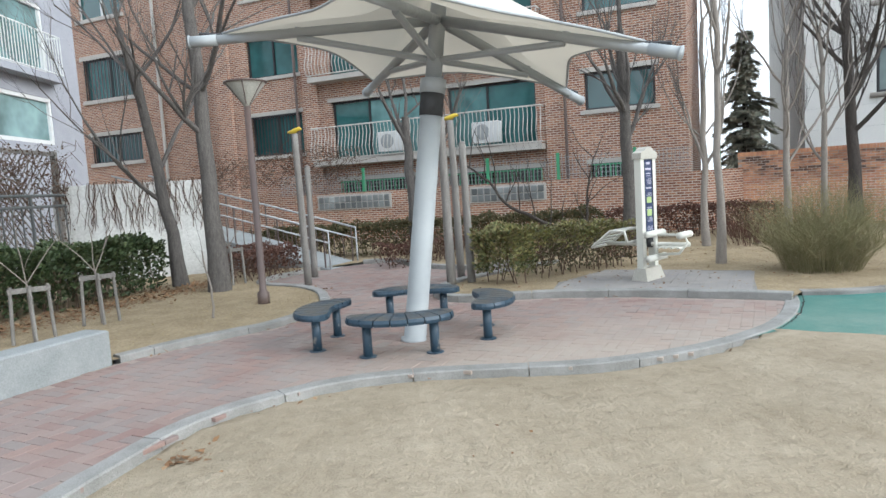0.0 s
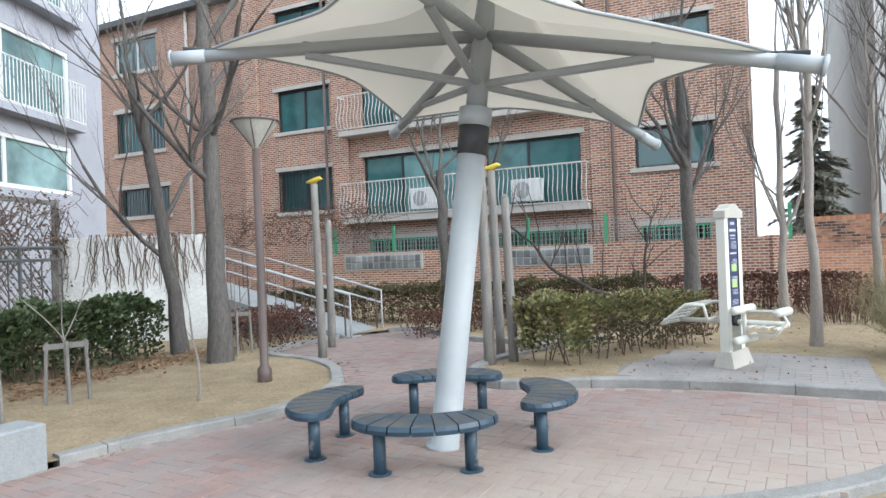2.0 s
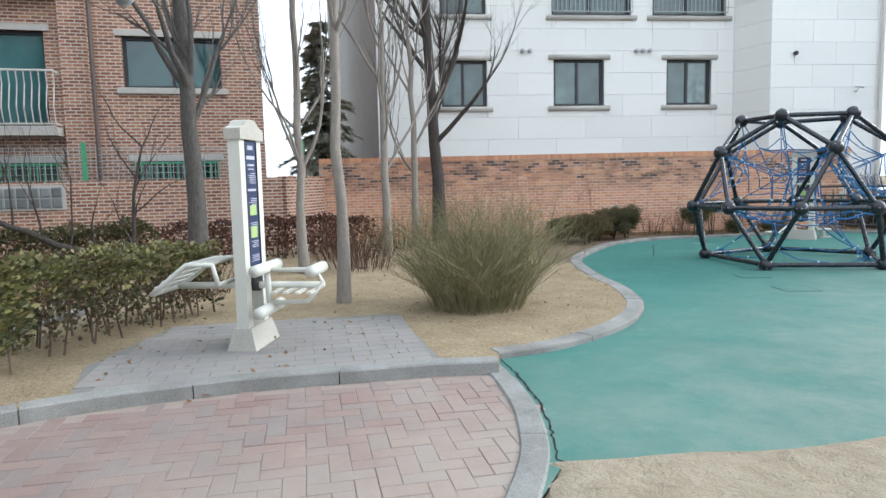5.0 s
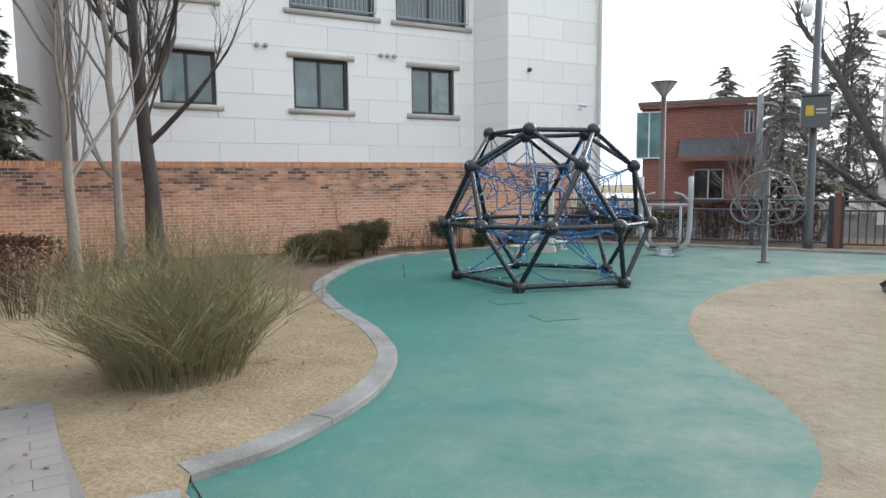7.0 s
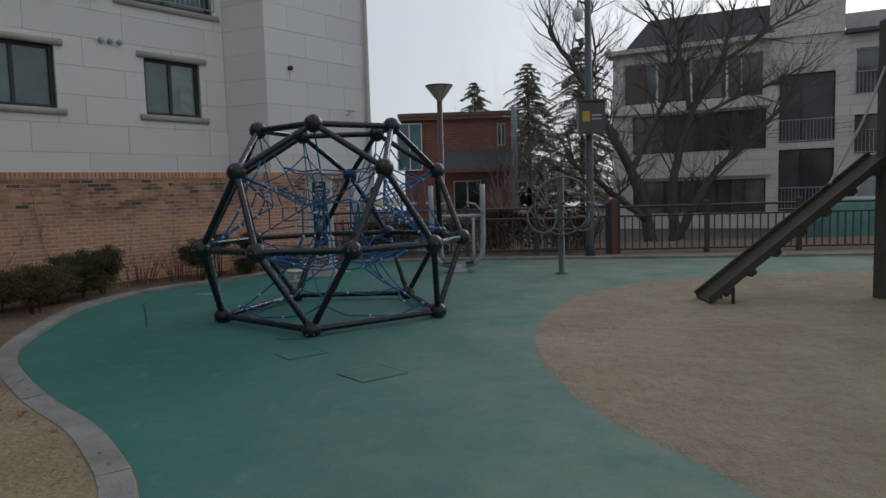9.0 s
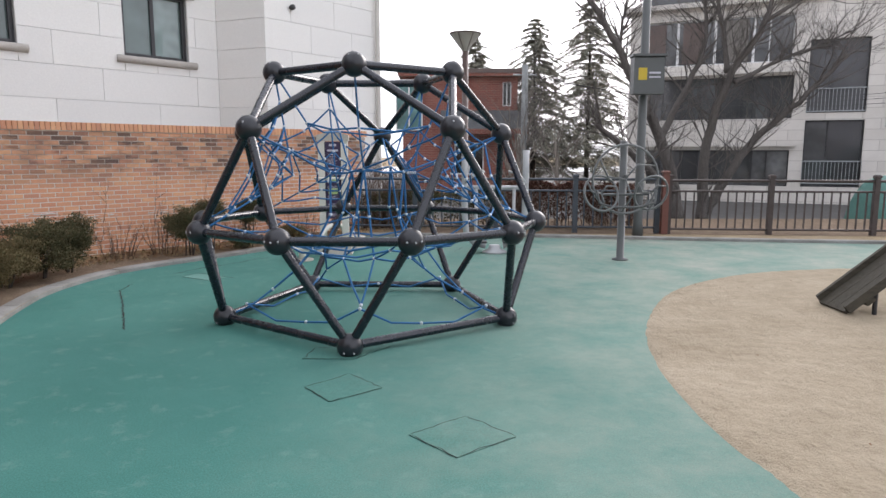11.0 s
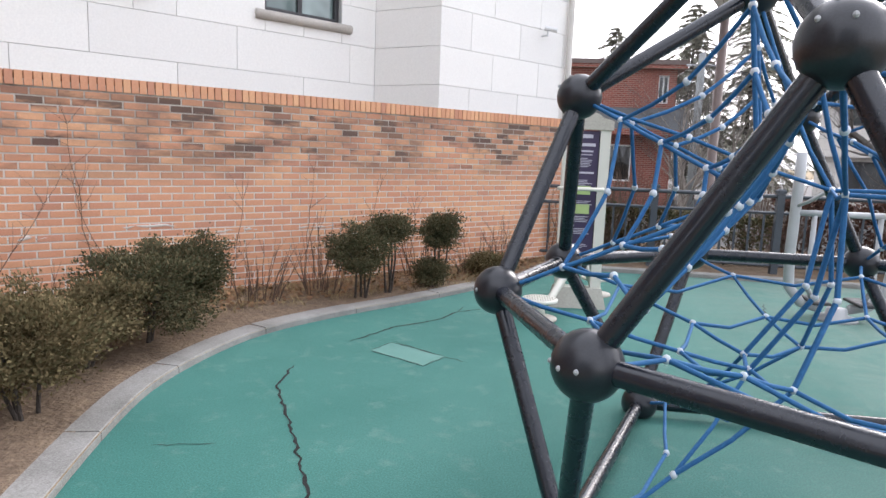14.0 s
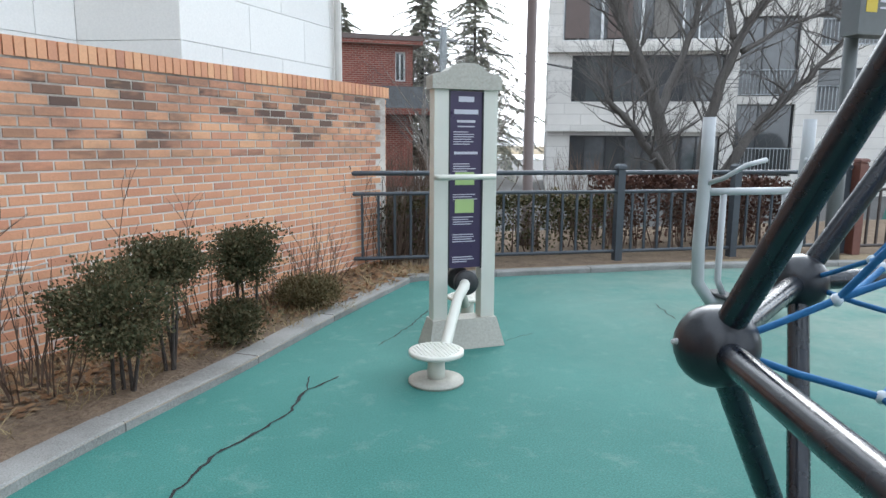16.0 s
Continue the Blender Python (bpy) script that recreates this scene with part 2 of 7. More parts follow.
M["frame_dark"] = metal_paint("dark_window_frame", (0.025, 0.025, 0.028), 0.4, amount=0.9)
M["frame_white"] = metal_paint("white_window_frame", (0.72, 0.73, 0.73), 0.45, amount=0.9)
M["glass_teal"] = glass_dark("teal_glass", (0.045, 0.175, 0.175))
M["glass_pale"] = glass_dark("pale_teal_glass", (0.20, 0.33, 0.34))
M["glass_block"] = glass_dark("frosted_glass_block", (0.30, 0.32, 0.32), 0.3)
M["glass_far"] = glass_dark("grey_far_glass", (0.11, 0.115, 0.12))
M["glass_grey"] = glass_dark("grey_glass", (0.13, 0.20, 0.19))
M["glass_dark"] = glass_dark("dim_glass", (0.03, 0.035, 0.035))
M["rail_white"] = metal_paint("cream_rail", (0.58, 0.56, 0.52), 0.5, amount=0.75)
M["steel"] = metal_paint("galvanised_steel", (0.42, 0.43, 0.44), 0.4, (0.3, 0.28, 0.26), 0.7)
M["green_fence"] = metal_paint("green_fence", (0.07, 0.33, 0.17), 0.5, amount=0.8)
M["grey_render"] = mottled("grey_render", (0.30, 0.31, 0.35), (0.39, 0.40, 0.44), 1.5, 0.9, bump=0.1)
M["side_render"] = mottled("grey_side_render", (0.36, 0.36, 0.345), (0.46, 0.455, 0.44), 1.2, 0.9, bump=0.15, fine=30)
M["white_render"] = mottled("stained_white_render", (0.42, 0.42, 0.40), (0.63, 0.63, 0.61), 1.2, 0.9, bump=0.2, fine=25)
M["far_stone"] = brick_texture("banded_pale_stone", (0.64, 0.62, 0.585), (0.72, 0.70, 0.665), (0.47, 0.45, 0.425), 1.3, 0.42)
M["roof"] = mottled("dark_roof", (0.06, 0.065, 0.07), (0.11, 0.115, 0.12), 3, 0.8)
M["dome_black"] = Nodes("black_dome_steel", 0.3, 0.0, 0.6)
_d = M["dome_black"]
_d.colour(_d.mix(_d.noise(3, 4), (0.005, 0.007, 0.012), (0.012, 0.016, 0.026)))
_d.rough(_d.ramp(_d.noise(9, 5, 0.7), [(0.3, (0.16,) * 3), (0.7, (0.34,) * 3)]))
_d.bump(_d.noise(60), 0.12, 0.002)
M["dome_black"] = _d.mat
M["ball"] = mottled("black_rubber_ball", (0.008, 0.009, 0.013), (0.02, 0.022, 0.029), 12, 0.28, bump=0.15, fine=150, dist=0.002, spec=0.5)
M["rope"] = Nodes("blue_rope", 0.75, 0, 0.3)
_r = M["rope"]
_r.colour(_r.mix(_r.noise(60, 3), (0.013, 0.08, 0.22), (0.042, 0.18, 0.38)))
_r.bump(_r.noise(220, 2), 0.5, 0.003)
M["rope"] = _r.mat
M["knot"] = metal_paint("pale_knot", (0.60, 0.66, 0.72), 0.5, amount=0.85)
M["canvas"] = Nodes("cream_canvas", 0.8, 0, 0.2)
_c = M["canvas"]
_c.colour(_c.mix(_c.noise(1.4, 5), (0.58, 0.555, 0.49), (0.66, 0.635, 0.57)))
_c.bump(_c.noise(300, 2), 0.1, 0.001)
_tr = _c.t.nodes.new("ShaderNodeBsdfTranslucent")
_tr.inputs[0].default_value = (0.66, 0.61, 0.51, 1)
_mx = _c.t.nodes.new("ShaderNodeMixShader")
_mx.inputs[0].default_value = 0.25
_c.t.links.new(_c.b.outputs[0], _mx.inputs[1])
_c.t.links.new(_tr.outputs[0], _mx.inputs[2])
_c.t.links.new(_mx.outputs[0], _c.t.nodes["Material Output"].inputs[0])
M["canvas"] = _c.mat
M["pole_grey"] = metal_paint("pale_grey_paint", (0.36, 0.385, 0.395), 0.6, (0.25, 0.2, 0.16), 0.72)
M["arm_grey"] = metal_paint("grey_arm_paint", (0.34, 0.36, 0.37), 0.45, (0.2, 0.18, 0.15), 0.75)
M["black"] = metal_paint("matt_black", (0.03, 0.03, 0.032), 0.6, amount=0.85)
_b = Nodes("navy_rubber", 0.55, 0, 0.4).world_co()
_up = _b.node("ShaderNodeSeparateXYZ", Vector=_b.t.nodes.new("ShaderNodeNewGeometry").outputs["Normal"]).outputs[2]
_wear = _b.maths("MULTIPLY", _b.ramp(_up, [(0.7, (0, 0, 0)), (0.95, (1, 1, 1))]), _b.ramp(_b.noise(2.3, 5, 0.7), [(0.36, (0, 0, 0)), (0.56, (0.95, 0.95, 0.95))]))
_f = _b.noise(70, 3)
_b.colour(_b.mix(_wear, _b.mix(_f, (0.014, 0.032, 0.052), (0.035, 0.062, 0.088)), _b.mix(_f, (0.06, 0.058, 0.052), (0.125, 0.118, 0.105))))
_b.rough(_b.ramp(_wear, [(0.0, (0.42,) * 3), (1.0, (0.85,) * 3)]))
_b.bump(_f, 0.3, 0.004)
M["bench"] = _b.mat
M["bench_leg"] = metal_paint("navy_leg_paint", (0.03, 0.06, 0.09), 0.45, (0.25, 0.23, 0.2), 0.58)
M["old_wood"] = mottled("weathered_timber", (0.125, 0.115, 0.105), (0.255, 0.24, 0.22), 4, 0.9, bump=0.6, fine=40, stretch=(6, 6, 0.7), dist=0.008)
M["yellow"] = metal_paint("yellow_paint", (0.55, 0.40, 0.03), 0.5, (0.2, 0.2, 0.15), 0.62)
M["brown_post"] = metal_paint("brown_post", (0.12, 0.085, 0.075), 0.45, (0.25, 0.2, 0.17), 0.66)
M["rust_post"] = metal_paint("red_brown_post", (0.14, 0.05, 0.035), 0.55, (0.2, 0.15, 0.12), 0.66)
M["lamp_shade"] = mottled("smoked_lamp_bowl", (0.26, 0.25, 0.22), (0.36, 0.35, 0.31), 4, 0.35, bump=0.05)
M["cream_paint"] = metal_paint("cream_paint", (0.66, 0.65, 0.58), 0.4, (0.35, 0.3, 0.25), 0.74)
M["beige_base"] = mottled("beige_plastic", (0.38, 0.36, 0.31), (0.46, 0.44, 0.39), 3, 0.6, bump=0.05)
M["purple"] = metal_paint("purple_board", (0.045, 0.03, 0.075), 0.35, amount=0.95)
M["blue_board"] = metal_paint("blue_board", (0.03, 0.05, 0.12), 0.35, amount=0.95)
M["lettering"] = metal_paint("pale_lettering", (0.55, 0.53, 0.6), 0.5, amount=0.95)
M["lime"] = metal_paint("lime_patch", (0.42, 0.55, 0.22), 0.5, amount=0.95)
M["fence"] = metal_paint("slate_fence_paint", (0.045, 0.055, 0.068), 0.5, (0.12, 0.11, 0.1), 0.7)
M["fence_brown"] = metal_paint("dark_brown_fence", (0.05, 0.036, 0.032), 0.55, (0.12, 0.1, 0.09), 0.68)
M["bark"] = mottled("grey_brown_bark", (0.05, 0.046, 0.043), (0.175, 0.158, 0.145), 11, 0.95, bump=0.9, fine=45, stretch=(3, 3, 0.6), dist=0.02)
M["bark_pale"] = mottled("pale_bark", (0.17, 0.145, 0.125), (0.31, 0.275, 0.24), 7, 0.95, bump=0.6, fine=45, stretch=(3, 3, 0.8), dist=0.01)
M["bark_dark"] = mottled("dark_bark", (0.035, 0.028, 0.025), (0.09, 0.075, 0.065), 7, 0.95, bump=0.9, fine=40, stretch=(3, 3, 0.6), dist=0.02)


def leafy(name, colours, rough=0.55):
    n = Nodes(name, rough, 0, 0.1 if rough > 0.7 else 0.3)
    c = n.ramp(n.vary(1, True), [(i / max(1, len(colours) - 1), v) for i, v in enumerate(colours)])
    n.world_co()
    n.colour(n.mix(0.5, c, n.ramp(n.noise(2.5, 3), [(0.3, (0.5, 0.5, 0.5)), (0.7, (1, 1, 1))]), "MULTIPLY"))
    return n.mat


M["hedge"] = leafy("evergreen_leaves", [(0.035, 0.058, 0.026), (0.075, 0.105, 0.042), (0.05, 0.072, 0.036), (0.115, 0.135, 0.062)])
M["hedge_variegated"] = leafy("variegated_leaves", [(0.075, 0.095, 0.04), (0.17, 0.175, 0.07), (0.25, 0.225, 0.10), (0.05, 0.068, 0.03), (0.30, 0.27, 0.13)])
M["hedge_brown"] = leafy("browning_leaves", [(0.07, 0.08, 0.038), (0.12, 0.11, 0.055), (0.14, 0.10, 0.06), (0.09, 0.085, 0.045)])
M["hedge_gold"] = leafy("yellowing_leaves", [(0.16, 0.17, 0.065), (0.30, 0.27, 0.10), (0.11, 0.125, 0.05), (0.24, 0.17, 0.085)])
M["yew"] = leafy("yew_needles", [(0.062, 0.066, 0.036), (0.10, 0.095, 0.05), (0.15, 0.112, 0.062)], 0.85)
M["yew_brown"] = leafy("browned_yew_needles", [(0.10, 0.095, 0.046), (0.17, 0.125, 0.065), (0.13, 0.105, 0.052)], 0.85)
M["broom"] = leafy("broom_twigs", [(0.27, 0.235, 0.13), (0.22, 0.215, 0.11), (0.35, 0.29, 0.18)], 0.8)
M["twig"] = leafy("bare_twigs", [(0.09, 0.06, 0.045), (0.15, 0.105, 0.08), (0.11, 0.075, 0.06)], 0.9)
M["russet"] = leafy("russet_twigs", [(0.10, 0.05, 0.04), (0.14, 0.075, 0.055), (0.08, 0.05, 0.045)], 0.9)
M["dead_leaf"] = leafy("dead_leaves", [(0.20, 0.11, 0.06), (0.29, 0.17, 0.09), (0.15, 0.085, 0.05), (0.33, 0.22, 0.13)], 0.9)
# needles paler than their own dark green: haze is painted into the colour
M["conifer"] = leafy("conifer_needles", [(0.19, 0.205, 0.16), (0.28, 0.28, 0.22), (0.36, 0.32, 0.25)])
M["dark_steel"] = metal_paint("dark_grey_steel", (0.085, 0.092, 0.092), 0.45, (0.16, 0.14, 0.12), 0.68)
M["plank_wood"] = mottled("dark_climbing_plank", (0.03, 0.027, 0.02), (0.085, 0.075, 0.055), 5, 0.8, bump=0.6, fine=40, stretch=(0.8, 6, 6), dist=0.008)
M["tower_wood"] = mottled("grey_tower_timber", (0.06, 0.058, 0.048), (0.13, 0.122, 0.10), 5, 0.85, bump=0.6, fine=40, stretch=(6, 6, 0.8), dist=0.008)
M["wheel_steel"] = metal_paint("worn_grey_steel", (0.15, 0.16, 0.16), 0.45, (0.28, 0.25, 0.22), 0.66)


def rubber_floor():
    n = Nodes("green_rubber", 0.8, 0, 0.3).world_co()
    big, mid, f = n.noise(0.7, 5, 0.65), n.noise(5, 5, 0.7), n.noise(115, 3)
    c = n.ramp(big, [(0.3, (0.034, 0.148, 0.125)), (0.7, (0.058, 0.192, 0.164))])
    c = n.mix(0.7, c, n.ramp(f, [(0.3, (0.45, 0.5, 0.48)), (0.7, (1.25, 1.25, 1.25))]), "MULTIPLY")
    c = n.mix(n.ramp(mid, [(0.55, (0, 0, 0)), (0.8, (0.4, 0.4, 0.4))]), c, (0.22, 0.31, 0.27))
    # trodden sand that spreads from the sand pit
    sep = n.node("ShaderNodeSeparateXYZ", Vector=n.co)
    edge = n.node("ShaderNodeMapRange", Value=n.maths("ADD", sep.outputs[0], n.maths("MULTIPLY", mid, 1.6)), From_Min=1.3, From_Max=-2.8)
    c = n.mix(n.maths("MULTIPLY", edge.outputs[0], n.ramp(n.noise(1.2, 6, 0.75), [(0.32, (0.14, 0.14, 0.14)), (0.68, (0.95, 0.95, 0.95))])), c, (0.265, 0.28, 0.235))
    n.colour(c)
    n.bump(f, 0.5, 0.004)
    return n.mat


M["rubber"] = rubber_floor()
M["rubber_patch"] = mottled("pale_rubber_patch", (0.085, 0.215, 0.188), (0.13, 0.275, 0.24), 3, 0.8, bump=0.4, fine=150)
M["crack"] = mottled("dark_crack", (0.008, 0.009, 0.009), (0.02, 0.02, 0.02), 5, 0.95)
M["straw"] = leafy("straw", [(0.36, 0.28, 0.15), (0.45, 0.36, 0.21), (0.30, 0.23, 0.12)], 0.9)


# ---- mesh helpers ----
class Mesh:
    """Gathers points and faces of one mesh."""

    def __init__(self):
        self.v, self.f = [], []

    def add(self, verts, faces, m=None):
        o = len(self.v)
        self.v += [tuple(m @ Vector(p)) for p in verts] if m else [tuple(p) for p in verts]
        self.f += [tuple(o + i for i in face) for face in faces]
        return self

    def box(self, lo, hi, m=None):
        (a, b, c), (d, e, f) = lo, hi
        vs = [(a, b, c), (d, b, c), (d, e, c), (a, e, c), (a, b, f), (d, b, f), (d, e, f), (a, e, f)]
        return self.add(vs, [(0, 3, 2, 1), (4, 5, 6, 7), (0, 1, 5, 4), (1, 2, 6, 5), (2, 3, 7, 6), (3, 0, 4, 7)], m)

    def chamfer(self, lo, hi, c=0.008, m=None):
        """A box with its upper edges taken off."""
        (x0, y0, z0), (x1, y1, z1) = lo, hi
        vs = [(x0, y0, z0), (x1, y0, z0), (x1, y1, z0), (x0, y1, z0), (x0, y0, z1 - c), (x1, y0, z1 - c), (x1, y1, z1 - c), (x0, y1, z1 - c),
              (x0 + c, y0 + c, z1), (x1 - c, y0 + c, z1), (x1 - c, y1 - c, z1), (x0 + c, y1 - c, z1)]
        fs = [(0, 3, 2, 1), (8, 9, 10, 11)] + [(i, (i + 1) % 4, 4 + (i + 1) % 4, 4 + i) for i in range(4)] + [(4 + i, 4 + (i + 1) % 4, 8 + (i + 1) % 4, 8 + i) for i in range(4)]
        return self.add(vs, fs, m)

    def tube(self, pts, radii, n=8, caps=True):
        """A round bar along points."""
        pts = [Vector(p) for p in pts]
        if not isinstance(radii, (list, tuple)):
            radii = [radii] * len(pts)
        o, side = len(self.v), None
        for i, p in enumerate(pts):
            d = (pts[min(i + 1, len(pts) - 1)] - pts[max(i - 1, 0)]).normalized()
            if side is None:
                side = d.orthogonal().normalized()
            side = (side - d * side.dot(d))
            side = side.normalized() if side.length > 1e-6 else d.orthogonal().normalized()
            up = d.cross(side)
            for k in range(n):
                a = 2 * math.pi * k / n
                self.v.append(tuple(p + radii[i] * (math.cos(a) * side + math.sin(a) * up)))
        for i in range(len(pts) - 1):
            for k in range(n):
                a, b = o + i * n + k, o + i * n + (k + 1) % n
                self.f.append((a, b, b + n, a + n))
        if caps:
            self.f.append(tuple(range(o + n - 1, o - 1, -1)))
            self.f.append(tuple(range(o + (len(pts) - 1) * n, o + len(pts) * n)))
        return self

    def lathe(self, profile, n=20, m=None):
        """A turned body from (radius, height) rows."""
        vs = [(r * math.cos(2 * math.pi * k / n), r * math.sin(2 * math.pi * k / n), z) for r, z in profile for k in range(n)]
        fs = [(i * n + k, i * n + (k + 1) % n, (i + 1) * n + (k + 1) % n, (i + 1) * n + k) for i in range(len(profile) - 1) for k in range(n)]
        fs += [tuple(range(n - 1, -1, -1)), tuple(range((len(profile) - 1) * n, len(profile) * n))]
        return self.add(vs, fs, m)

    def ball(self, c, r, n=16, rings=9, squash=1.0, floor=None):
        prof = [(max(0.002, r * math.sin(math.pi * i / rings)), -r * squash * math.cos(math.pi * i / rings)) for i in range(rings + 1)]
        if floor is not None:
            prof = [(a, max(floor - c[2], b)) for a, b in prof]
        return self.lathe(prof, n, Matrix.Translation(c))

    def leaf(self, p, d, size, n):
        """A small folded leaf of two triangles."""
        d = d.normalized()
        s = d.cross(n)
        s = s.normalized() * size * 0.32 if s.length > 1e-4 else Vector((size * 0.3, 0, 0))
        o = len(self.v)
        self.v += [tuple(p), tuple(p + d * size * 0.5 + s), tuple(p + d * size), tuple(p + d * size * 0.5 - s)]
        self.f += [(o, o + 1, o + 2), (o, o + 2, o + 3)]

    def prism(self, poly, z0, z1):
        """A flat slab over an outline."""
        n, o = len(poly), len(self.v)
        self.v += [(x, y, z1) for x, y in poly] + [(x, y, z0) for x, y in poly]
        self.f += [tuple(range(o, o + n)), tuple(range(o + 2 * n - 1, o + n - 1, -1))]
        self.f += [(o + i, o + n + i, o + n + (i + 1) % n, o + (i + 1) % n) for i in range(n)]
        return self

    def data(self, name, material, smooth=False):
        me = bpy.data.meshes.new(name)
        me.from_pydata(self.v, [], self.f)
        me.materials.append(material)
        if smooth:
            me.polygons.foreach_set("use_smooth", [True] * len(me.polygons))
        me.update()
        return me


def part(name, mesh, material, parent=None, label="", smooth=False, kind=""):
    """Links a mesh as one object, under a thing or a part."""
    ob = new(name, mesh.data(name, material, smooth) if isinstance(mesh, Mesh) else mesh)
    if parent:
        ob.parent = parent
    return tagged(ob, label, kind=kind)


def thing(name, label, category, m=None, group=""):
    """An Empty at the base of a thing."""
    ob = new(name)
    ob.empty_display_size = 0.1
    if m:
        ob.matrix_basis = m
    return tagged(ob, label, category, group)


def setting(name, mesh, material, label, category, m=None, smooth=False):
    ob = part(name, mesh, material, None, label, smooth, "structure")
    ob["category"] = category
    if m:
        ob.matrix_basis = m
    return ob


def curve(pts, step=0.12):
    """A smooth line through points, in even steps."""
    pts = [Vector(p) for p in pts]
    out = []
    for i in range(len(pts) - 1):
        a, b, c, d = pts[max(i - 1, 0)], pts[i], pts[i + 1], pts[min(i + 2, len(pts) - 1)]
        n = max(2, int((c - b).length / step))
        for k in range(n):
            t = k / n
            out.append(0.5 * (2 * b + (c - a) * t + (2 * a - 5 * b + 4 * c - d) * t * t + (3 * b - a - 3 * c + d) * t ** 3))
    out.append(pts[-1])
    return out


def inside(x, y, poly):
    hit, j = False, len(poly) - 1
    for i in range(len(poly)):
        (xi, yi), (xj, yj) = poly[i][:2], poly[j][:2]
        if (yi > y) != (yj > y) and x < (xj - xi) * (y - yi) / (yj - yi) + xi:
            hit = not hit
        j = i
    return hit


def near(p, line):
    """How far a place lies from a line of points."""
    return min((p - q).length for q in line)


def off_line(p, line):
    """How far a place lies from a line, measured square to its stretches."""
    k = min(range(len(line)), key=lambda i: (line[i] - p).length_squared)
    best = (line[k] - p).length
    for a, b in zip(line[max(k - 1, 0):k + 1], line[max(k, 1):k + 2]):
        d = b - a
        if d.length_squared > 1e-9:
            u = max(0.0, min(1.0, (p - a).dot(d) / d.length_squared))
            best = min(best, (a + d * u - p).length)
    return best


def filled(name, loops, z, material, label, category):
    """A flat sheet within an outline, with holes."""
    bm = bmesh.new()
    edges = []
    for loop in loops:
        vs = [bm.verts.new((p[0], p[1], z)) for p in loop]
        edges += [bm.edges.new((vs[i], vs[(i + 1) % len(vs)])) for i in range(len(vs))]
    bmesh.ops.triangle_fill(bm, use_beauty=True, edges=edges, normal=(0, 0, 1))
    bmesh.ops.recalc_face_normals(bm, faces=bm.faces)
    for f in bm.faces:
        if f.normal.z < 0:
            f.normal_flip()
    me = bpy.data.meshes.new(name)
    bm.to_mesh(me)
    bm.free()
    me.materials.append(material)
    return tagged(new(name, me), label, category, kind="structure")


def cut(width, height, holes):
    """The rectangles left of a wall when openings (x0, z0, x1, z1) are taken out."""
    xs = sorted({0.0, width, *(v for h in holes for v in (h[0], h[2]))})
    out = []
    for a, b in zip(xs, xs[1:]):
        zs = sorted((h[1], h[3]) for h in holes if h[0] < b - 1e-6 and h[2] > a + 1e-6)
        z = 0.0
        for lo, hi in zs:
            if lo > z:
                out.append((a, z, b, lo))
            z = max(z, hi)
        if z < height:
            out.append((a, z, b, height))
    return [r for r in out if r[2] - r[0] > 1e-4 and r[3] - r[1] > 1e-4]


# ---- ground plan ----
KERB_A = [(-16, 16.7), (-11, 16.25), (-7, 15.65), (-5.0, 15.2), (-3.67, 14.78), (-3.2, 14.6), (-2.72, 14.39), (-2.4, 14.13), (-2.12, 13.72), (-1.92, 13.28), (-1.87, 12.82), (-1.9, 12.35), (-2.0, 11.85), (-2.1, 11.38),
          (-2.13, 10.92), (-2.06, 10.35), (-1.93, 9.88), (-1.73, 9.43), (-1.52, 9.06), (-1.32, 8.8), (-0.97, 8.43), (-0.46, 8.02), (-0.08, 7.78)]
KERB_B = [(-0.36, 8.05), (-0.05, 8.39), (0.22, 8.79), (0.48, 9.15), (0.72, 9.54), (0.92, 9.95), (1.1, 10.35), (1.22, 10.75), (1.28, 11.15), (1.34, 11.55), (1.55, 11.86), (1.93, 11.98), (2.3, 11.96), (2.77, 11.77), (3.12, 11.52), (3.4, 11.2), (3.9, 10.5), (4.6, 9.4)]
KERB_B2 = [(5.2, 9.9), (4.7, 10.6), (4.85, 11.1), (5.43, 11.6), (6.22, 11.98), (7.1, 12.3), (7.2, 12.9)]
KERB_C = [(6.6, 13.8), (5.6, 14.6), (4.8, 14.7), (4.15, 14.1), (3.75, 13.83), (3.2, 13.6), (2.7, 13.52), (1.95, 13.49), (1.25, 13.76), (0.72, 14.12), (0.34, 14.65), (0.0, 15.1), (-0.4, 15.52)]
KERB_D = [(-0.11, 7.74), (-0.3, 7.25), (-0.36, 6.6), (-0.31, 6.0), (-0.14, 5.45), (0.06, 5.03), (0.4, 4.58), (0.8, 4.13), (1.42, 3.58), (2.09, 2.89), (2.6, 2.28), (3.0, 1.58), (3.3, 0.75), (3.6, -0.25), (3.72, -0.95), (3.66, -1.75), (3.48, -2.3), (3.13, -2.88), (2.5, -3.75), (1.83, -4.77), (0.92, -6.05)]
KERB_F = [(0.92, -6.1), (-0.2, -6.12), (-1.13, -6.08), (-2.4, -6.0), (-4.0, -5.75), (-5.2, -5.55), (-7.5, -5.25), (-10, -5.0), (-16, -4.6)]
EDGE_E = [(-16, -3.0), (-10, -2.9), (-7.8, -2.75), (-6.2, -2.6), (-4.74, -2.2), (-3.5, -1.2), (-2.78, 0.1), (-2.42, 1.35), (-2.34, 2.6), (-2.44, 3.5), (-2.65, 4.25), (-2.95, 4.85), (-3.15, 5.5), (-3.2, 6.3), (-2.9, 7.3), (-2.4, 8.15), (-2.06, 8.5), (-1.8, 8.83), (-1.6, 9.06)]
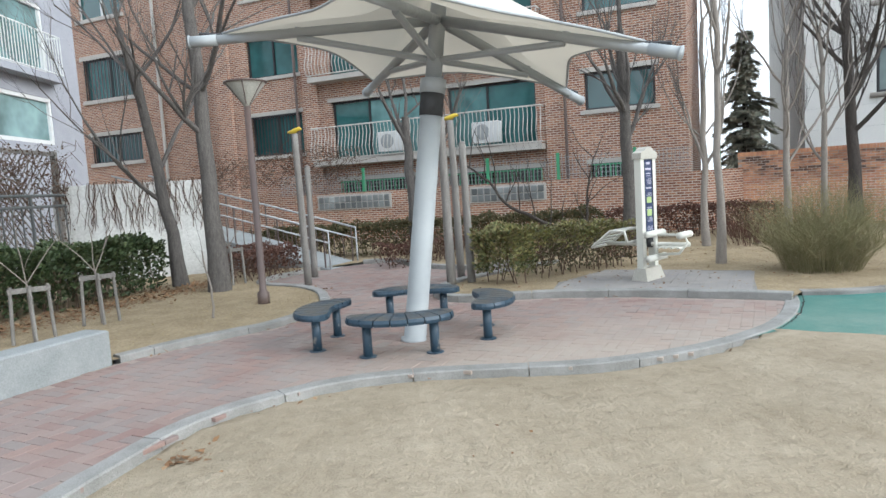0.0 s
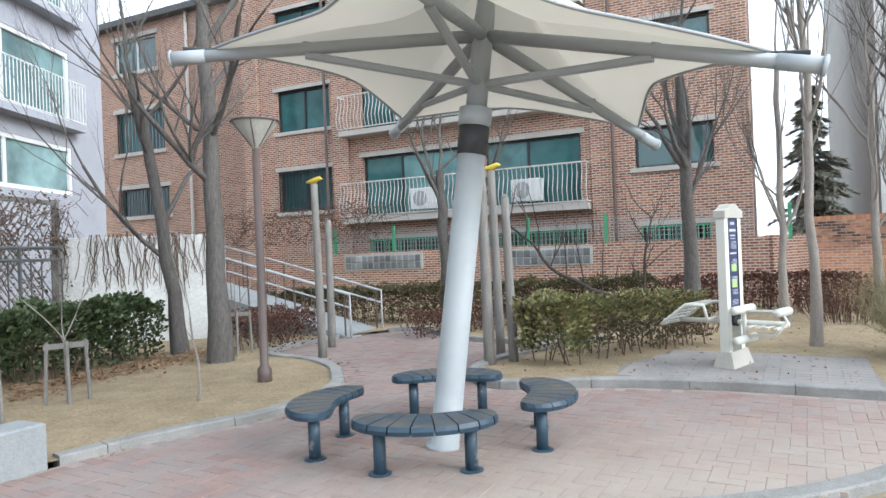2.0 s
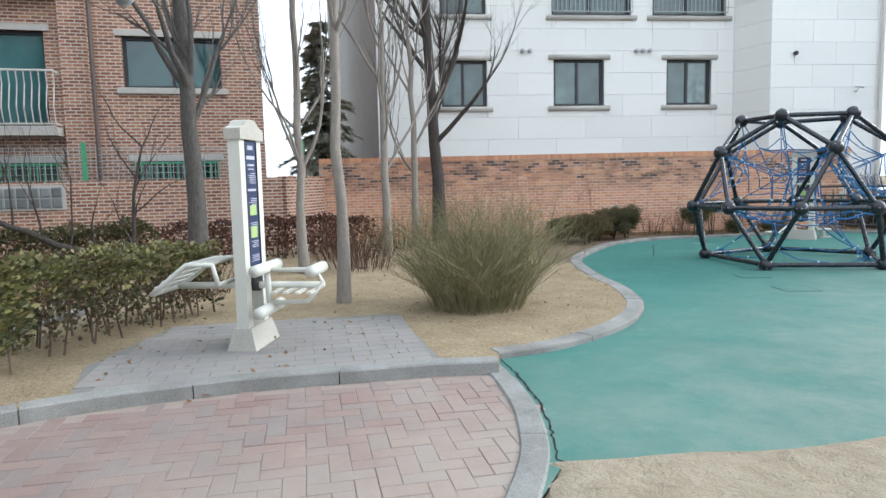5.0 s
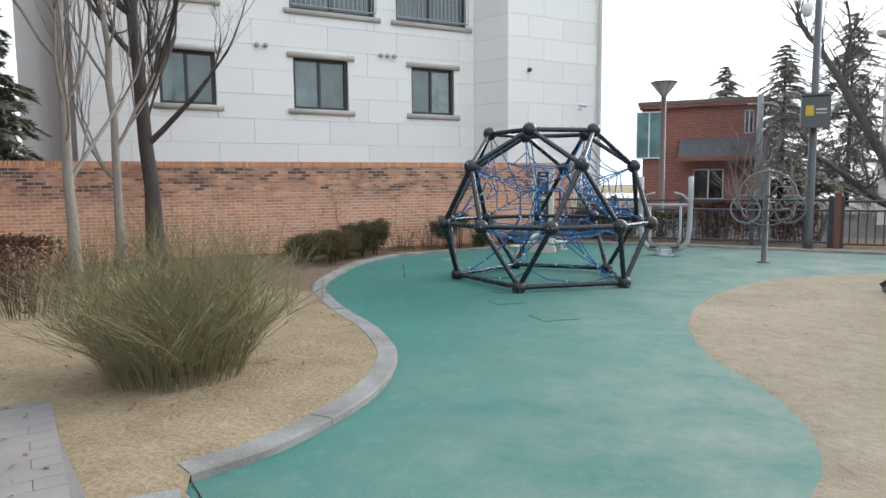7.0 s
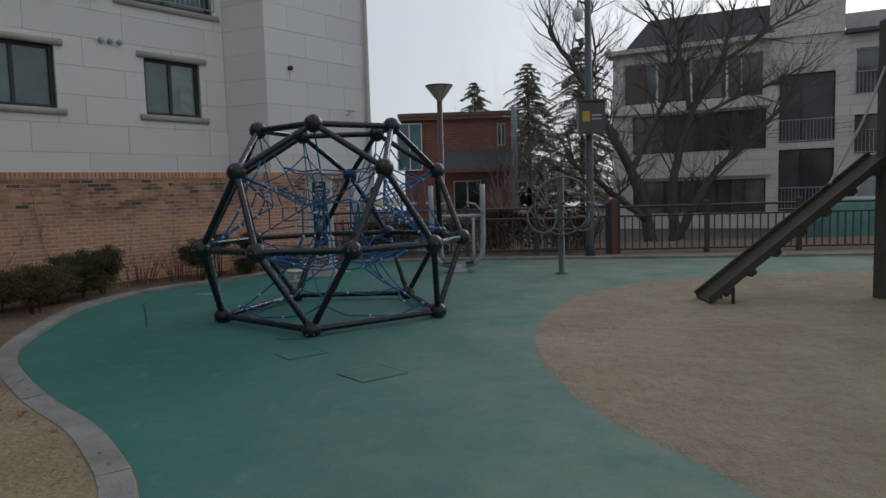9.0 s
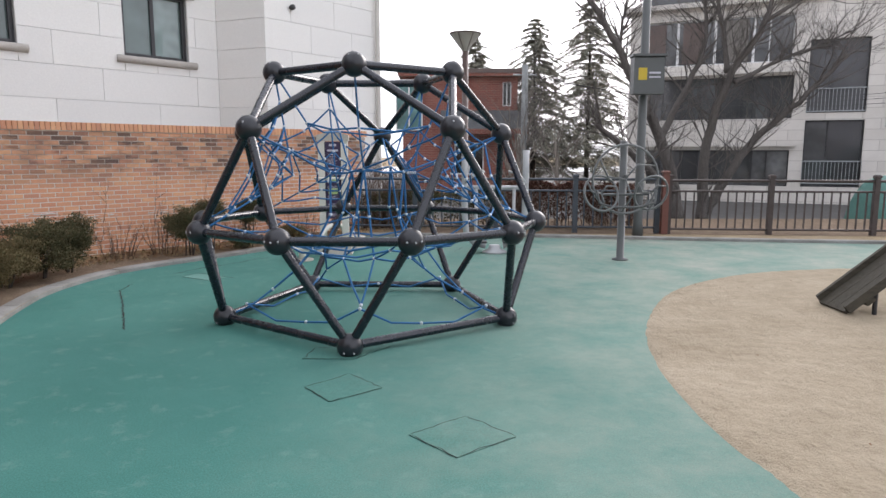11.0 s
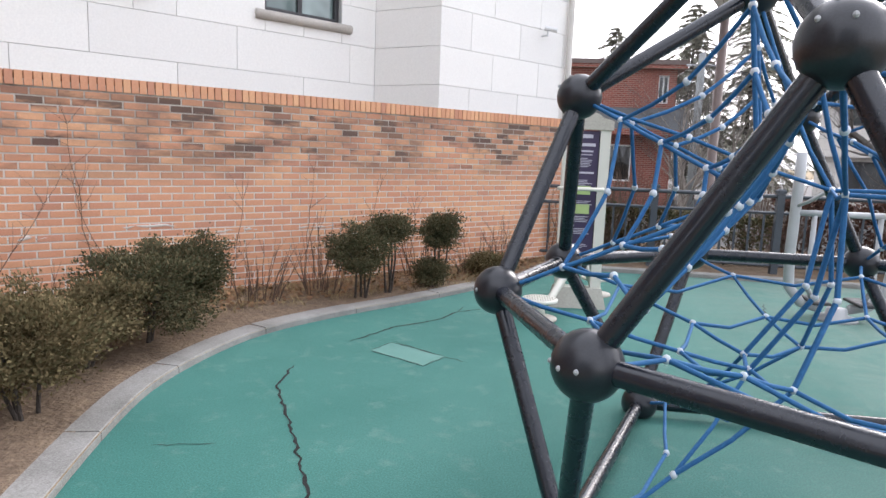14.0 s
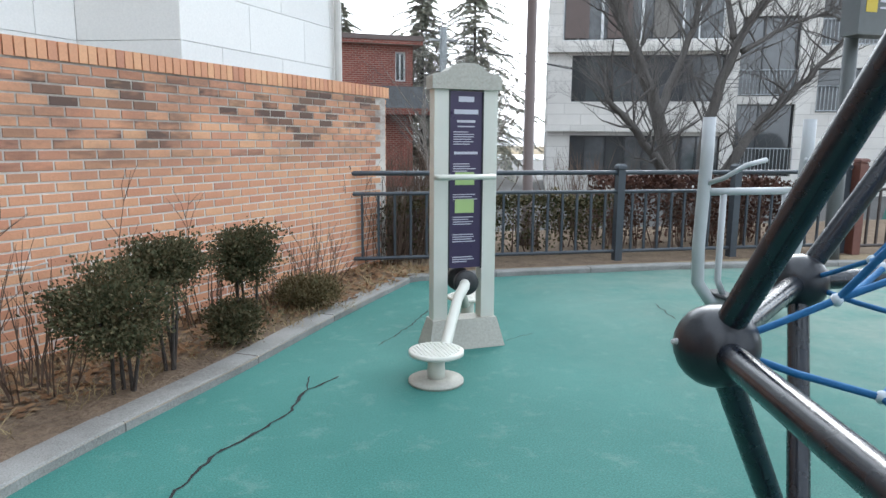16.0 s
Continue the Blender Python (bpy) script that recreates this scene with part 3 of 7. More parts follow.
A, B, B2, C, D, F, E = (curve([(*p, 0) for p in k], 0.15) for k in (KERB_A, KERB_B, KERB_B2, KERB_C, KERB_D, KERB_F, EDGE_E))
BLOCK = [(-0.45, 15.58), (-1.4, 16.14), (-4.5, 17.95)]
hole = [(-16, -4.6), *[(p.x, p.y) for p in reversed(F[:-1])], *[(p.x, p.y) for p in reversed(D[:-1])], *[(p.x, p.y) for p in B], *[(p.x, p.y) for p in B2], *[(p.x, p.y) for p in C], *BLOCK, (-16, 24)]
R = 220.0
outer = [(-R, -R), (R, -R), (R, R), (-R, R)]
STREET = [(-60, -70), (12, -70), (12, -9.2), (-60, -9.2)]
ground = filled("ground", [outer, hole, STREET], 0.045, M["soil"], "dry sandy soil with sparse straw-coloured grass", "ground")
filled("street", [STREET], -0.5, M["asphalt"], "lower grey street beyond the fence", "road")
filled("ground_base", [hole], -0.085, M["sand"], "sand bed below the play area", "ground")
green = filled("rubber_floor", [[(p.x, p.y) for p in E] + [(p.x, p.y) for p in A[-20:]] + [(p.x, p.y) for p in D[1:]] + [(p.x, p.y) for p in F[1:]]], 0.0, M["rubber"], "green rubber playground floor with sandy stains", "floor")
path_loop = [(p.x, p.y) for p in A] + [(p.x, p.y) for p in B] + [(p.x, p.y) for p in B2] + [(p.x, p.y) for p in C] + BLOCK + [(-16, 24)]
paving = filled("pavement", [path_loop], -0.0045, M["joint"], "red brick-paved path with sandy joints", "pavement")


def sand_sheet():
    """Trodden sand, low by the path's kerb and level with the rubber floor."""
    loop = [(p.x, p.y) for p in E] + [(p.x, p.y) for p in A[::-1]]
    Ax, Ex = [p for p in A if p.x > -9], [p for p in E if p.x > -12]
    s, step = Mesh(), 0.11
    index = {}
    nx, ny = int(16.0 / step), int(21 / step)
    for i in range(nx + 1):
        for j in range(ny + 1):
            x, y = -16.2 + i * step + (step if i == nx else 0), -4.0 + j * step
            p = Vector((x, y, 0))
            within = inside(x, y, loop)
            if not within and near(p, E[::2] if y < 9.2 else A[::2]) > 0.42:
                continue
            da = near(p, Ax[::2]) if x > -9.5 else 2
            de = near(p, Ex[::2]) if x > -12.5 else 2
            if de < 0.7:
                de = off_line(p, Ex)
            z = 0.014 + (0.02 * noise.noise((x * 0.9, y * 0.9, 0)) + 0.014 * noise.noise((x * 3.1, y * 3.1, 4))) * min(1, 0.1 + de)
            z -= 0.085 * max(0, 1 - da / 1.6) * min(1, de / 1.3)
            if not within and y < 9.2:
                z = 0.012 - 0.3 * de
            if not within and y >= 9.2:
                z = -0.075
            index[i, j] = len(s.v)
            s.v.append((x, y, z))
    for (i, j), a in index.items():
        q = [index.get(k) for k in ((i + 1, j), (i + 1, j + 1), (i, j + 1))]
        if None not in q:
            s.f.append((a, *q))
    return setting("sand_pit", s, M["sand"], "pale trodden sand of the play area", "sand", smooth=True)


sand_sheet()


def kerb(name, line, width, z0, z1, label, side=1.0, stone=0.95):
    """A row of kerb stones along a line, each a stone of its own."""
    base = setting(name, Mesh().box((0, 0, -0.3), (0.01, 0.01, -0.29)), M["kerb"], label, "kerb")
    pieces_, cur, length = [], [line[0]], 0.0
    for a, b in zip(line, line[1:]):
        length += (b - a).length
        cur.append(b)
        if length > stone:
            pieces_.append(cur)
            cur, length = [b], 0.0
    if len(cur) > 1:
        pieces_.append(cur)
    for pc in pieces_:
        m = Mesh()
        n = len(pc)
        prof = [(0, z0), (0, z1 - 0.012), (0.012, z1), (width - 0.012, z1), (width, z1 - 0.012), (width, z0)]
        dz = random.uniform(-0.003, 0.003)
        for i, p in enumerate(pc):
            d = (pc[min(i + 1, n - 1)] - pc[max(i - 1, 0)]).normalized()
            s = Vector((-d.y, d.x, 0)) * side
            q = p + (d * 0.004 if i == 0 else -d * 0.004 if i == n - 1 else Vector())
            m.v += [tuple(q + s * a + Vector((0, 0, b + dz))) for a, b in prof]
        k = len(prof)
        for i in range(n - 1):
            m.f += [(i * k + j, i * k + j + 1, (i + 1) * k + j + 1, (i + 1) * k + j) for j in range(k - 1)]
        m.f += [tuple(range(k - 1, -1, -1)), tuple(range((n - 1) * k, n * k))]
        part("kerb_stone", m, M["kerb"], base)
    return base


kerb("kerb_1", A, 0.16, -0.2, 0.012, "grey granite kerb between the sand and the brick path", 1)
kerb("kerb_2", B, 0.15, -0.1, 0.095, "raised grey granite kerb round the planted bed", -1)
kerb("kerb_3", B2, 0.14, -0.1, 0.085, "grey granite kerb at the far side of the path", -1)
kerb("kerb_4", C, 0.15, -0.1, 0.075, "curving grey granite kerb of the tree bed", -1)
kerb("kerb_5", D, 0.19, -0.1, 0.052, "pale granite edging round the green rubber floor", 1)
kerb("kerb_6", F, 0.15, -0.1, 0.056, "pale granite edging below the fence", 1)


# ---- buildings ----
def facing(angle, off):
    """The frame of a facade: x to its right as seen from the playground, y into the house."""
    a = radians(angle)
    return pose(math.cos(a) * off, math.sin(a) * off, 0, 0, 0, angle - 90)


def window(parent, x0, z0, x1, z1, y, frame_mat, glass_mat, split=0.5, bar=0.06, deep=0.12, name="window"):
    """A sliding window set back in its opening: frame, mullion and two panes."""
    w = thing(name, "", "")
    w.parent = parent
    f = Mesh()
    f.box((x0, y, z0), (x0 + bar, y + deep, z1)).box((x1 - bar, y, z0), (x1, y + deep, z1))
    f.box((x0 + bar, y, z0), (x1 - bar, y + deep, z0 + bar)).box((x0 + bar, y, z1 - bar), (x1 - bar, y + deep, z1))
    xm = x0 + (x1 - x0) * split
    f.box((xm - bar / 2, y + 0.01, z0 + bar), (xm + bar / 2, y + deep - 0.01, z1 - bar))
    part("window_frame", f, frame_mat, w)
    part("pane", Mesh().box((x0 + bar, y + 0.05, z0 + bar), (xm - bar / 2, y + 0.06, z1 - bar)), glass_mat, w)
    part("pane", Mesh().box((xm + bar / 2, y + 0.07, z0 + bar), (x1 - bar, y + 0.08, z1 - bar)), glass_mat, w)
    return w


def walled(parent, x0, x1, z0, z1, holes, y0, y1, material, name="wall"):
    """A wall of real thickness in one piece, with openings through it."""
    xs = sorted({x0, x1, *(v for h in holes for v in (h[0], h[2]))})
    zs = sorted({z0, z1, *(v for h in holes for v in (h[1], h[3]))})
    m, index = Mesh(), {}
    solid = {(i, j) for i in range(len(xs) - 1) for j in range(len(zs) - 1)
             if not any(h[0] < (xs[i] + xs[i + 1]) / 2 < h[2] and h[1] < (zs[j] + zs[j + 1]) / 2 < h[3] for h in holes)}

    def corner(i, j, k):
        if (i, j, k) not in index:
            index[i, j, k] = len(m.v)
            m.v.append((xs[i], (y0, y1)[k], zs[j]))
        return index[i, j, k]

    for i, j in solid:
        c = [(i, j), (i + 1, j), (i + 1, j + 1), (i, j + 1)]
        m.f.append(tuple(corner(*q, 0) for q in c))
        m.f.append(tuple(corner(*q, 1) for q in reversed(c)))
        for n, (di, dj) in enumerate(((0, -1), (1, 0), (0, 1), (-1, 0))):
            if (i + di, j + dj) not in solid:
                p, q = c[n], c[(n + 1) % 4]
                m.f.append((corner(*q, 0), corner(*p, 0), corner(*p, 1), corner(*q, 1)))
    return part(name, m, material, parent)


def balcony_rail(parent, x0, x1, z0, z1, y, material, wavy=True):
    """A projecting rail of bellied bars between two level bars."""
    r = thing("balcony_rail", "cream wrought-iron balcony rail", "")
    r.parent = parent
    m = Mesh()
    for z in (z0, z1):
        m.tube([(x0, 0, z), (x0, y, z), (x1, y, z), (x1, 0, z)], 0.022, 6)
    part("rail_bar", m, material, r)
    n = int((x1 - x0) / 0.13)
    for i in range(n + 1):
        x = x0 + (x1 - x0) * i / n
        b = Mesh()
        if wavy:
            b.tube([(x, y, z1), (x, y + 0.04, z1 - 0.25 * (z1 - z0)), (x, y - 0.10, z0 + 0.3 * (z1 - z0)), (x, y - 0.03, z0)], 0.012, 4)
        else:
            b.tube([(x, y, z0), (x, y, z1)], 0.012, 4)
        part("baluster", b, material, r)
    return r


def brick_building():
    h = thing("brick_apartment_building", "orange-brown brick apartment block with teal windows and balconies", "building", facing(-31, 6.3))
    y0, T = 0.0, 0.3
    holes, wins = [], []

    def opening(x0, z0, x1, z1, frame="frame_dark", glass="glass_teal", split=0.5, lintel=True, **kw):
        holes.append((x0, z0, x1, z1))
        wins.append((x0, z0, x1, z1, frame, glass, split, lintel))

    for k, dz in enumerate((0, 2.75, 5.5)):
        opening(-11.07, 3.5 + dz, -9.14, 4.55 + dz)
        opening(-22.85, 3.03 + dz * 0.985, -20.7, 4.42 + dz * 0.985)
        opening(-19.5, 2.72 + dz, -16.1, 4.6 + dz, split=0.4)
        opening(-15.3, 2.72 + dz, -12.5, 4.6 + dz, split=0.45)
    for x0, x1 in ((-19.3, -16.6), (-15.4, -12.4), (-10.95, -9.3)):
        opening(x0, 1.42, x1, 1.98, glass="glass_dark", split=0.5)
    walled(h, -24.2, -8.3, -0.2, 11.2, holes, y0, y0 + T, M["facade_brick"])
    for x in (-8.6, -24.2):
        part("wall", Mesh().box((x, y0 + T, -0.2), (x + 0.3, 9.0, 11.2)), M["facade_brick"], h)
    for z in (2.4, 5.15, 7.9):
        part("floor_slab", Mesh().box((-23.9, y0 + T, z), (-8.6, 2.2, z + 0.15)), M["stone_trim"], h)
    part("partition", Mesh().box((-23.9, 2.2, -0.2), (-8.6, 2.4, 11.2)), M["stone_trim"], h)
    part("roof", Mesh().box((-24.4, -0.25, 11.2), (-8.1, 9.2, 11.45)), M["roof"], h)
    for x0, z0, x1, z1, frame, glass, split, lintel in wins:
        window(h, x0, z0, x1, z1, 0.12, M[frame], M[glass], split)
        part("lintel", Mesh().chamfer((x0 - 0.12, -0.05, z1), (x1 + 0.12, 0.1, z1 + 0.13), 0.01), M["stone_trim"], h)
        part("sill", Mesh().chamfer((x0 - 0.12, -0.08, z0 - 0.12), (x1 + 0.12, 0.13, z0), 0.012), M["stone_trim"], h)
    # brick piers that stand proud beside the balconies
    for x0, x1 in ((-20.55, -19.95), (-12.2, -11.7), (-24.25, -23.6)):
        part("brick_pier", Mesh().box((x0, -0.12, -0.2), (x1, 0.0, 11.2)), M["facade_brick"], h)
    for dz in (0, 2.75, 5.5):
        part("balcony_slab", Mesh().box((-20.05, -0.5, 2.5 + dz), (-12.25, 0.0, 2.66 + dz)), M["stone_trim"], h)
        balcony_rail(h, -20.05, -12.25, 2.72 + dz, 3.75 + dz, -0.5, M["rail_white"])
    # window grilles
    for x0, x1, za, zb in ((-22.8, -20.75, 3.05, 4.4), (-19.3, -16.6, 1.44, 1.96), (-15.4, -12.4, 1.44, 1.96), (-10.95, -9.3, 1.44, 1.96)):
        g = thing("window_grille", "dark metal window grille" if za > 2 else "green metal basement grille", "")
        g.parent = h
        n = int((x1 - x0) / 0.13)
        mt = M["frame_dark"] if za > 2 else M["green_fence"]
        part("grille_rail", Mesh().box((x0, -0.07, za), (x1, -0.05, za + 0.04)), mt, g)
        part("grille_rail", Mesh().box((x0, -0.07, zb - 0.04), (x1, -0.05, zb)), mt, g)
        for i in range(n + 1):
            x = x0 + (x1 - x0) * i / n
            part("grille_bar", Mesh().box((x - 0.012, -0.075, za), (x + 0.012, -0.05, zb)), mt, g)
    # drainpipes
    for x in (-20.75, -11.6):
        part("drainpipe", Mesh().tube([(x, -0.18, 0.2), (x, -0.18, 11)], 0.045, 8), M["brown_post"], h, "brown drainpipe")
    # air conditioners on the balconies
    for x, z in ((-17.6, 2.82), (-14.4, 2.82), (-18.0, 5.57)):
        ac = thing("air_conditioner", "white outdoor air-conditioner unit on the balcony", "")
        ac.parent = h
        part("casing", Mesh().chamfer((x, -0.42, z), (x + 0.85, -0.12, z + 0.62), 0.02), M["frame_white"], ac)
        part("fan_grille", Mesh().lathe([(0.02, 0.0), (0.23, 0.0), (0.23, 0.015), (0.02, 0.02)], 20, Matrix.Translation((x + 0.33, -0.425, z + 0.31)) @ Matrix.Rotation(radians(90), 4, "X")), M["arm_grey"], ac, "grey round fan grille")
    # lower wing to the left
    wing = thing("brick_house_wing", "brick apartment wing with small barred windows", "building", facing(-31, 8.0))
    wh = [(-32.9, 9.6, -30.4, 11.0), (-32.9, 6.2, -30.1, 7.9), (-32.85, 3.5, -29.95, 4.65)]
    walled(wing, -34.9, -24.0, -0.2, 11.5, wh, 0, 0.3, M["facade_brick"])
    part("wall", Mesh().box((-34.9, 0.3, -0.2), (-34.6, 8, 11.5)), M["facade_brick"], wing)
    part("partition", Mesh().box((-34.6, 2.0, -0.2), (-24.0, 2.2, 11.5)), M["facade_brick"], wing)
    part("roof", Mesh().box((-35.2, -0.4, 11.5), (-24.0, 8.4, 11.75)).add([(-35.2, -0.4, 11.75), (-24, -0.4, 11.75), (-24, 8.4, 11.75), (-35.2, 8.4, 11.75), (-33, 3, 13.4), (-24, 3, 13.4)], [(0, 1, 5, 4), (2, 3, 4, 5), (3, 0, 4), (1, 2, 5)]), M["roof"], wing)
    for x0, z0, x1, z1 in wh:
        window(wing, x0, z0, x1, z1, 0.12, M["frame_white"] if z0 > 9 else M["frame_dark"], M["glass_teal"])
        part("lintel", Mesh().chamfer((x0 - 0.15, -0.05, z1), (x1 + 0.15, 0.1, z1 + 0.18), 0.01), M["stone_trim"], wing)
        part("sill", Mesh().chamfer((x0 - 0.15, -0.08, z0 - 0.16), (x1 + 0.15, 0.13, z0), 0.012), M["stone_trim"], wing)
        if z0 < 9:
            for i in range(14):
                x = x0 + (x1 - x0) * (i + 0.5) / 14
                part("grille_bar", Mesh().box((x - 0.015, -0.06, z0), (x + 0.015, -0.03, z1)), M["frame_dark"], wing)
    part("drainpipe", Mesh().tube([(-28.6, -0.1, 0.2), (-28.6, -0.1, 12)], 0.06, 8), M["rail_white"], wing, "pale drainpipe")


brick_building()
PANELS = []


def white_building():
    f = facing(-39, 8.9)
    h = thing("stone_clad_building", "pale stone-clad apartment building with dark framed windows", "building", f)
    wins = [(-4.7, 3.5, -3.4, 4.8), (-1.45, 3.5, 0.05, 4.83), (1.95, 3.5, 3.33, 4.82)]
    ups = [(-4.7, 6.05, -3.4, 7.5), (-1.5, 6.05, 0.85, 8.2), (1.5, 6.05, 3.75, 8.2)]
    tops = [(-1.5, 8.9, 0.85, 10.9), (1.5, 8.9, 3.75, 10.9)]
    holes = wins + ups + tops
    main = walled(h, -6.5, 4.02, -0.2, 12.5, holes, 0.03, 0.33, M["panel_back"])
    part("wall", Mesh().prism([(-6.45, 0.3), (-6.15, 0.33), (-7.9, 9.0), (-8.2, 9.0)], -0.2, 12.5), M["side_render"], h, "grey rendered side wall")
    part("partition", Mesh().box((-6.2, 2.4, -0.2), (4.2, 2.6, 12.5)), M["grey_render"], h)
    bx0, bx1, by, inner = 4.4, 7.75, -1.25, 4.02
    bay = part("bay_wall", Mesh().prism([(inner + 0.03, 8.0), (inner + 0.03, 0.0), (bx0 + 0.03, by + 0.03), (bx1, by + 0.03), (bx1, 8.0)], -0.2, 12.5), M["panel_back"], h)
    slant = math.atan2(by, bx0 - inner)
    part("roof", Mesh().box((-6.7, -0.2, 12.5), (7.95, 9, 12.7)), M["stone_trim"], h)
    # stone panels, cut round the openings
    for j in range(int(12.6 / 0.62)):
        z0 = 0.1 + j * 0.62
        if z0 > 9.2:
            break
        shift = 0.55 * (j % 2)
        x = -6.5 - shift * 1.6
        while x < inner:
            a, b = max(x, -6.5), min(x + 2.0, inner)
            x += 2.0
            if b - a < 0.05 or z0 < 1.3:
                continue
            hs = [(max(q[0], a) - a, max(q[1], z0) - z0, min(q[2], b) - a, min(q[3], z0 + 0.62) - z0) for q in holes]
            hs = [q for q in hs if q[2] - q[0] > 0.01 and q[3] - q[1] > 0.01]
            for r in cut(b - a, 0.62, hs):
                PANELS.append((main, Matrix(), a + r[0], z0 + r[1], a + r[2], z0 + r[3], 0.0))
        x = bx0 - shift
        while x < bx1:
            a, b = max(x, bx0), min(x + 1.25, bx1)
            x += 1.25
            if b - a > 0.05 and z0 > 1.3:
                PANELS.append((bay, Matrix(), a, z0, b, z0 + 0.62, by))
        if z0 > 1.3:
            PANELS.append((bay, Matrix.Translation((inner, 0, 0)) @ Matrix.Rotation(slant, 4, "Z"), 0.0, z0, math.hypot(by, bx0 - inner), z0 + 0.62, 0.0))
    for x0, z0, x1, z1 in holes:
        window(h, x0, z0, x1, z1, 0.1, M["frame_dark"], M["glass_grey"], 0.48, 0.075)
        for z, ext in ((z0 - 0.12, 0.16), (z1, 0.16)):
            part("sill" if z < z0 else "lintel", Mesh().tube([(x0 - ext, -0.02, z + 0.05), (x1 + ext, -0.02, z + 0.05)], 0.075, 8), M["stone_trim"], h, smooth=True)
    for x0, z0, x1, z1 in ups[1:] + tops:
        r = thing("window_rail", "grey metal rail before a tall window", "")
        r.parent = h
        part("rail_bar", Mesh().tube([(x0, -0.12, z0 + 0.08), (x1, -0.12, z0 + 0.08)], 0.02, 6).tube([(x0, -0.12, z0 + 1.0), (x1, -0.12, z0 + 1.0)], 0.025, 6), M["arm_grey"], r)
        for i in range(19):
            x = x0 + (x1 - x0) * i / 18
            part("baluster", Mesh().tube([(x, -0.12, z0 + 0.08), (x, -0.12, z0 + 1.0)], 0.011, 5), M["arm_grey"], r)
    for x in (-2.38, -2.16, 1.0, 1.2, 1.4):
        part("vent_cap", Mesh().lathe([(0.05, 0), (0.06, 0.03), (0.06, 0.1), (0.02, 0.12)], 12, Matrix.Translation((x, 0.0, 5.05)) @ Matrix.Rotation(radians(90), 4, "X")), M["steel"], h, "round steel vent cap", True)
    part("vent_cap", Mesh().lathe([(0.05, 0), (0.06, 0.03), (0.06, 0.1), (0.02, 0.12)], 12, Matrix.Translation((5.1, by, 4.75)) @ Matrix.Rotation(radians(90), 4, "X")), M["black"], h, "black vent cap", True)
    part("drainpipe", Mesh().tube([(7.7, by - 0.09, 0.1), (7.7, by - 0.09, 12.5)], 0.06, 10), M["rail_white"], h, "pale drainpipe")
    c = thing("security_camera", "small white bullet security camera on the wall", "")
    c.parent = h
    part("bracket", Mesh().tube([(6.95, by, 3.7), (6.95, by - 0.14, 3.7), (6.95, by - 0.14, 3.78)], 0.018, 6), M["frame_white"], c)
    part("camera_body", Mesh().tube([(6.9, by - 0.1, 3.83), (7.05, by - 0.28, 3.79)], 0.045, 8), M["frame_white"], c)


white_building()


def grey_building():
    f = facing(82.4, 22.9)
    h = thing("grey_apartment_building", "grey rendered apartment house with white balcony windows", "building", f)
    x1 = 11.9
    holes = []
    for z0, z1 in ((3.45, 4.75), (5.45, 7.35), (8.4, 10.2)):
        holes += [(-1.0, z0, 5.55, z1), (5.95, z0, 10.3, z1)]
    walled(h, -8, x1, -0.2, 12.5, holes, 0, 0.3, M["grey_render"])
    part("wall", Mesh().box((x1 - 0.3, 0.3, -0.2), (x1, 9, 12.5)), M["grey_render"], h)
    part("partition", Mesh().box((-8, 2, -0.2), (x1 - 0.3, 2.2, 12.5)), M["grey_render"], h)
    part("roof", Mesh().box((-8.2, -0.2, 12.5), (x1 + 0.1, 9, 12.7)), M["roof"], h)
    for q in holes:
        window(h, *q, 0.02, M["frame_white"], M["glass_pale"], 0.4, 0.11)
    for z0 in (5.35, 8.2):
        part("balcony_slab", Mesh().box((-1.1, -0.4, z0 - 0.18), (10.4, 0, z0)), M["grey_render"], h)
        balcony_rail(h, -1.1, 10.4, z0 + 0.05, z0 + 1.1, -0.38, M["frame_white"], False)


grey_building()


def brick_wall():
    f = facing(-42.8, 5.56)
    w = setting("boundary_wall", Mesh().box((-8.4, 0.0, -0.1), (4.6, 0.19, 1.95)), M["mortar"], "weathered orange brick boundary wall with a soldier course on top", "wall", f)
    return w


wall = brick_wall()


setting("subsoil", Mesh().box((-12, -9, -0.4), (12, 21, -0.13)), M["soil"], "dark subsoil below kerbs and paving", "ground")


# ---- play things ----
def rot_to(axis):
    return Vector((0, 0, 1)).rotation_difference(Vector(axis).normalized()).to_matrix().to_4x4()


def ring(az, r, z):
    return Vector((r * math.cos(radians(az)), r * math.sin(radians(az)), z))


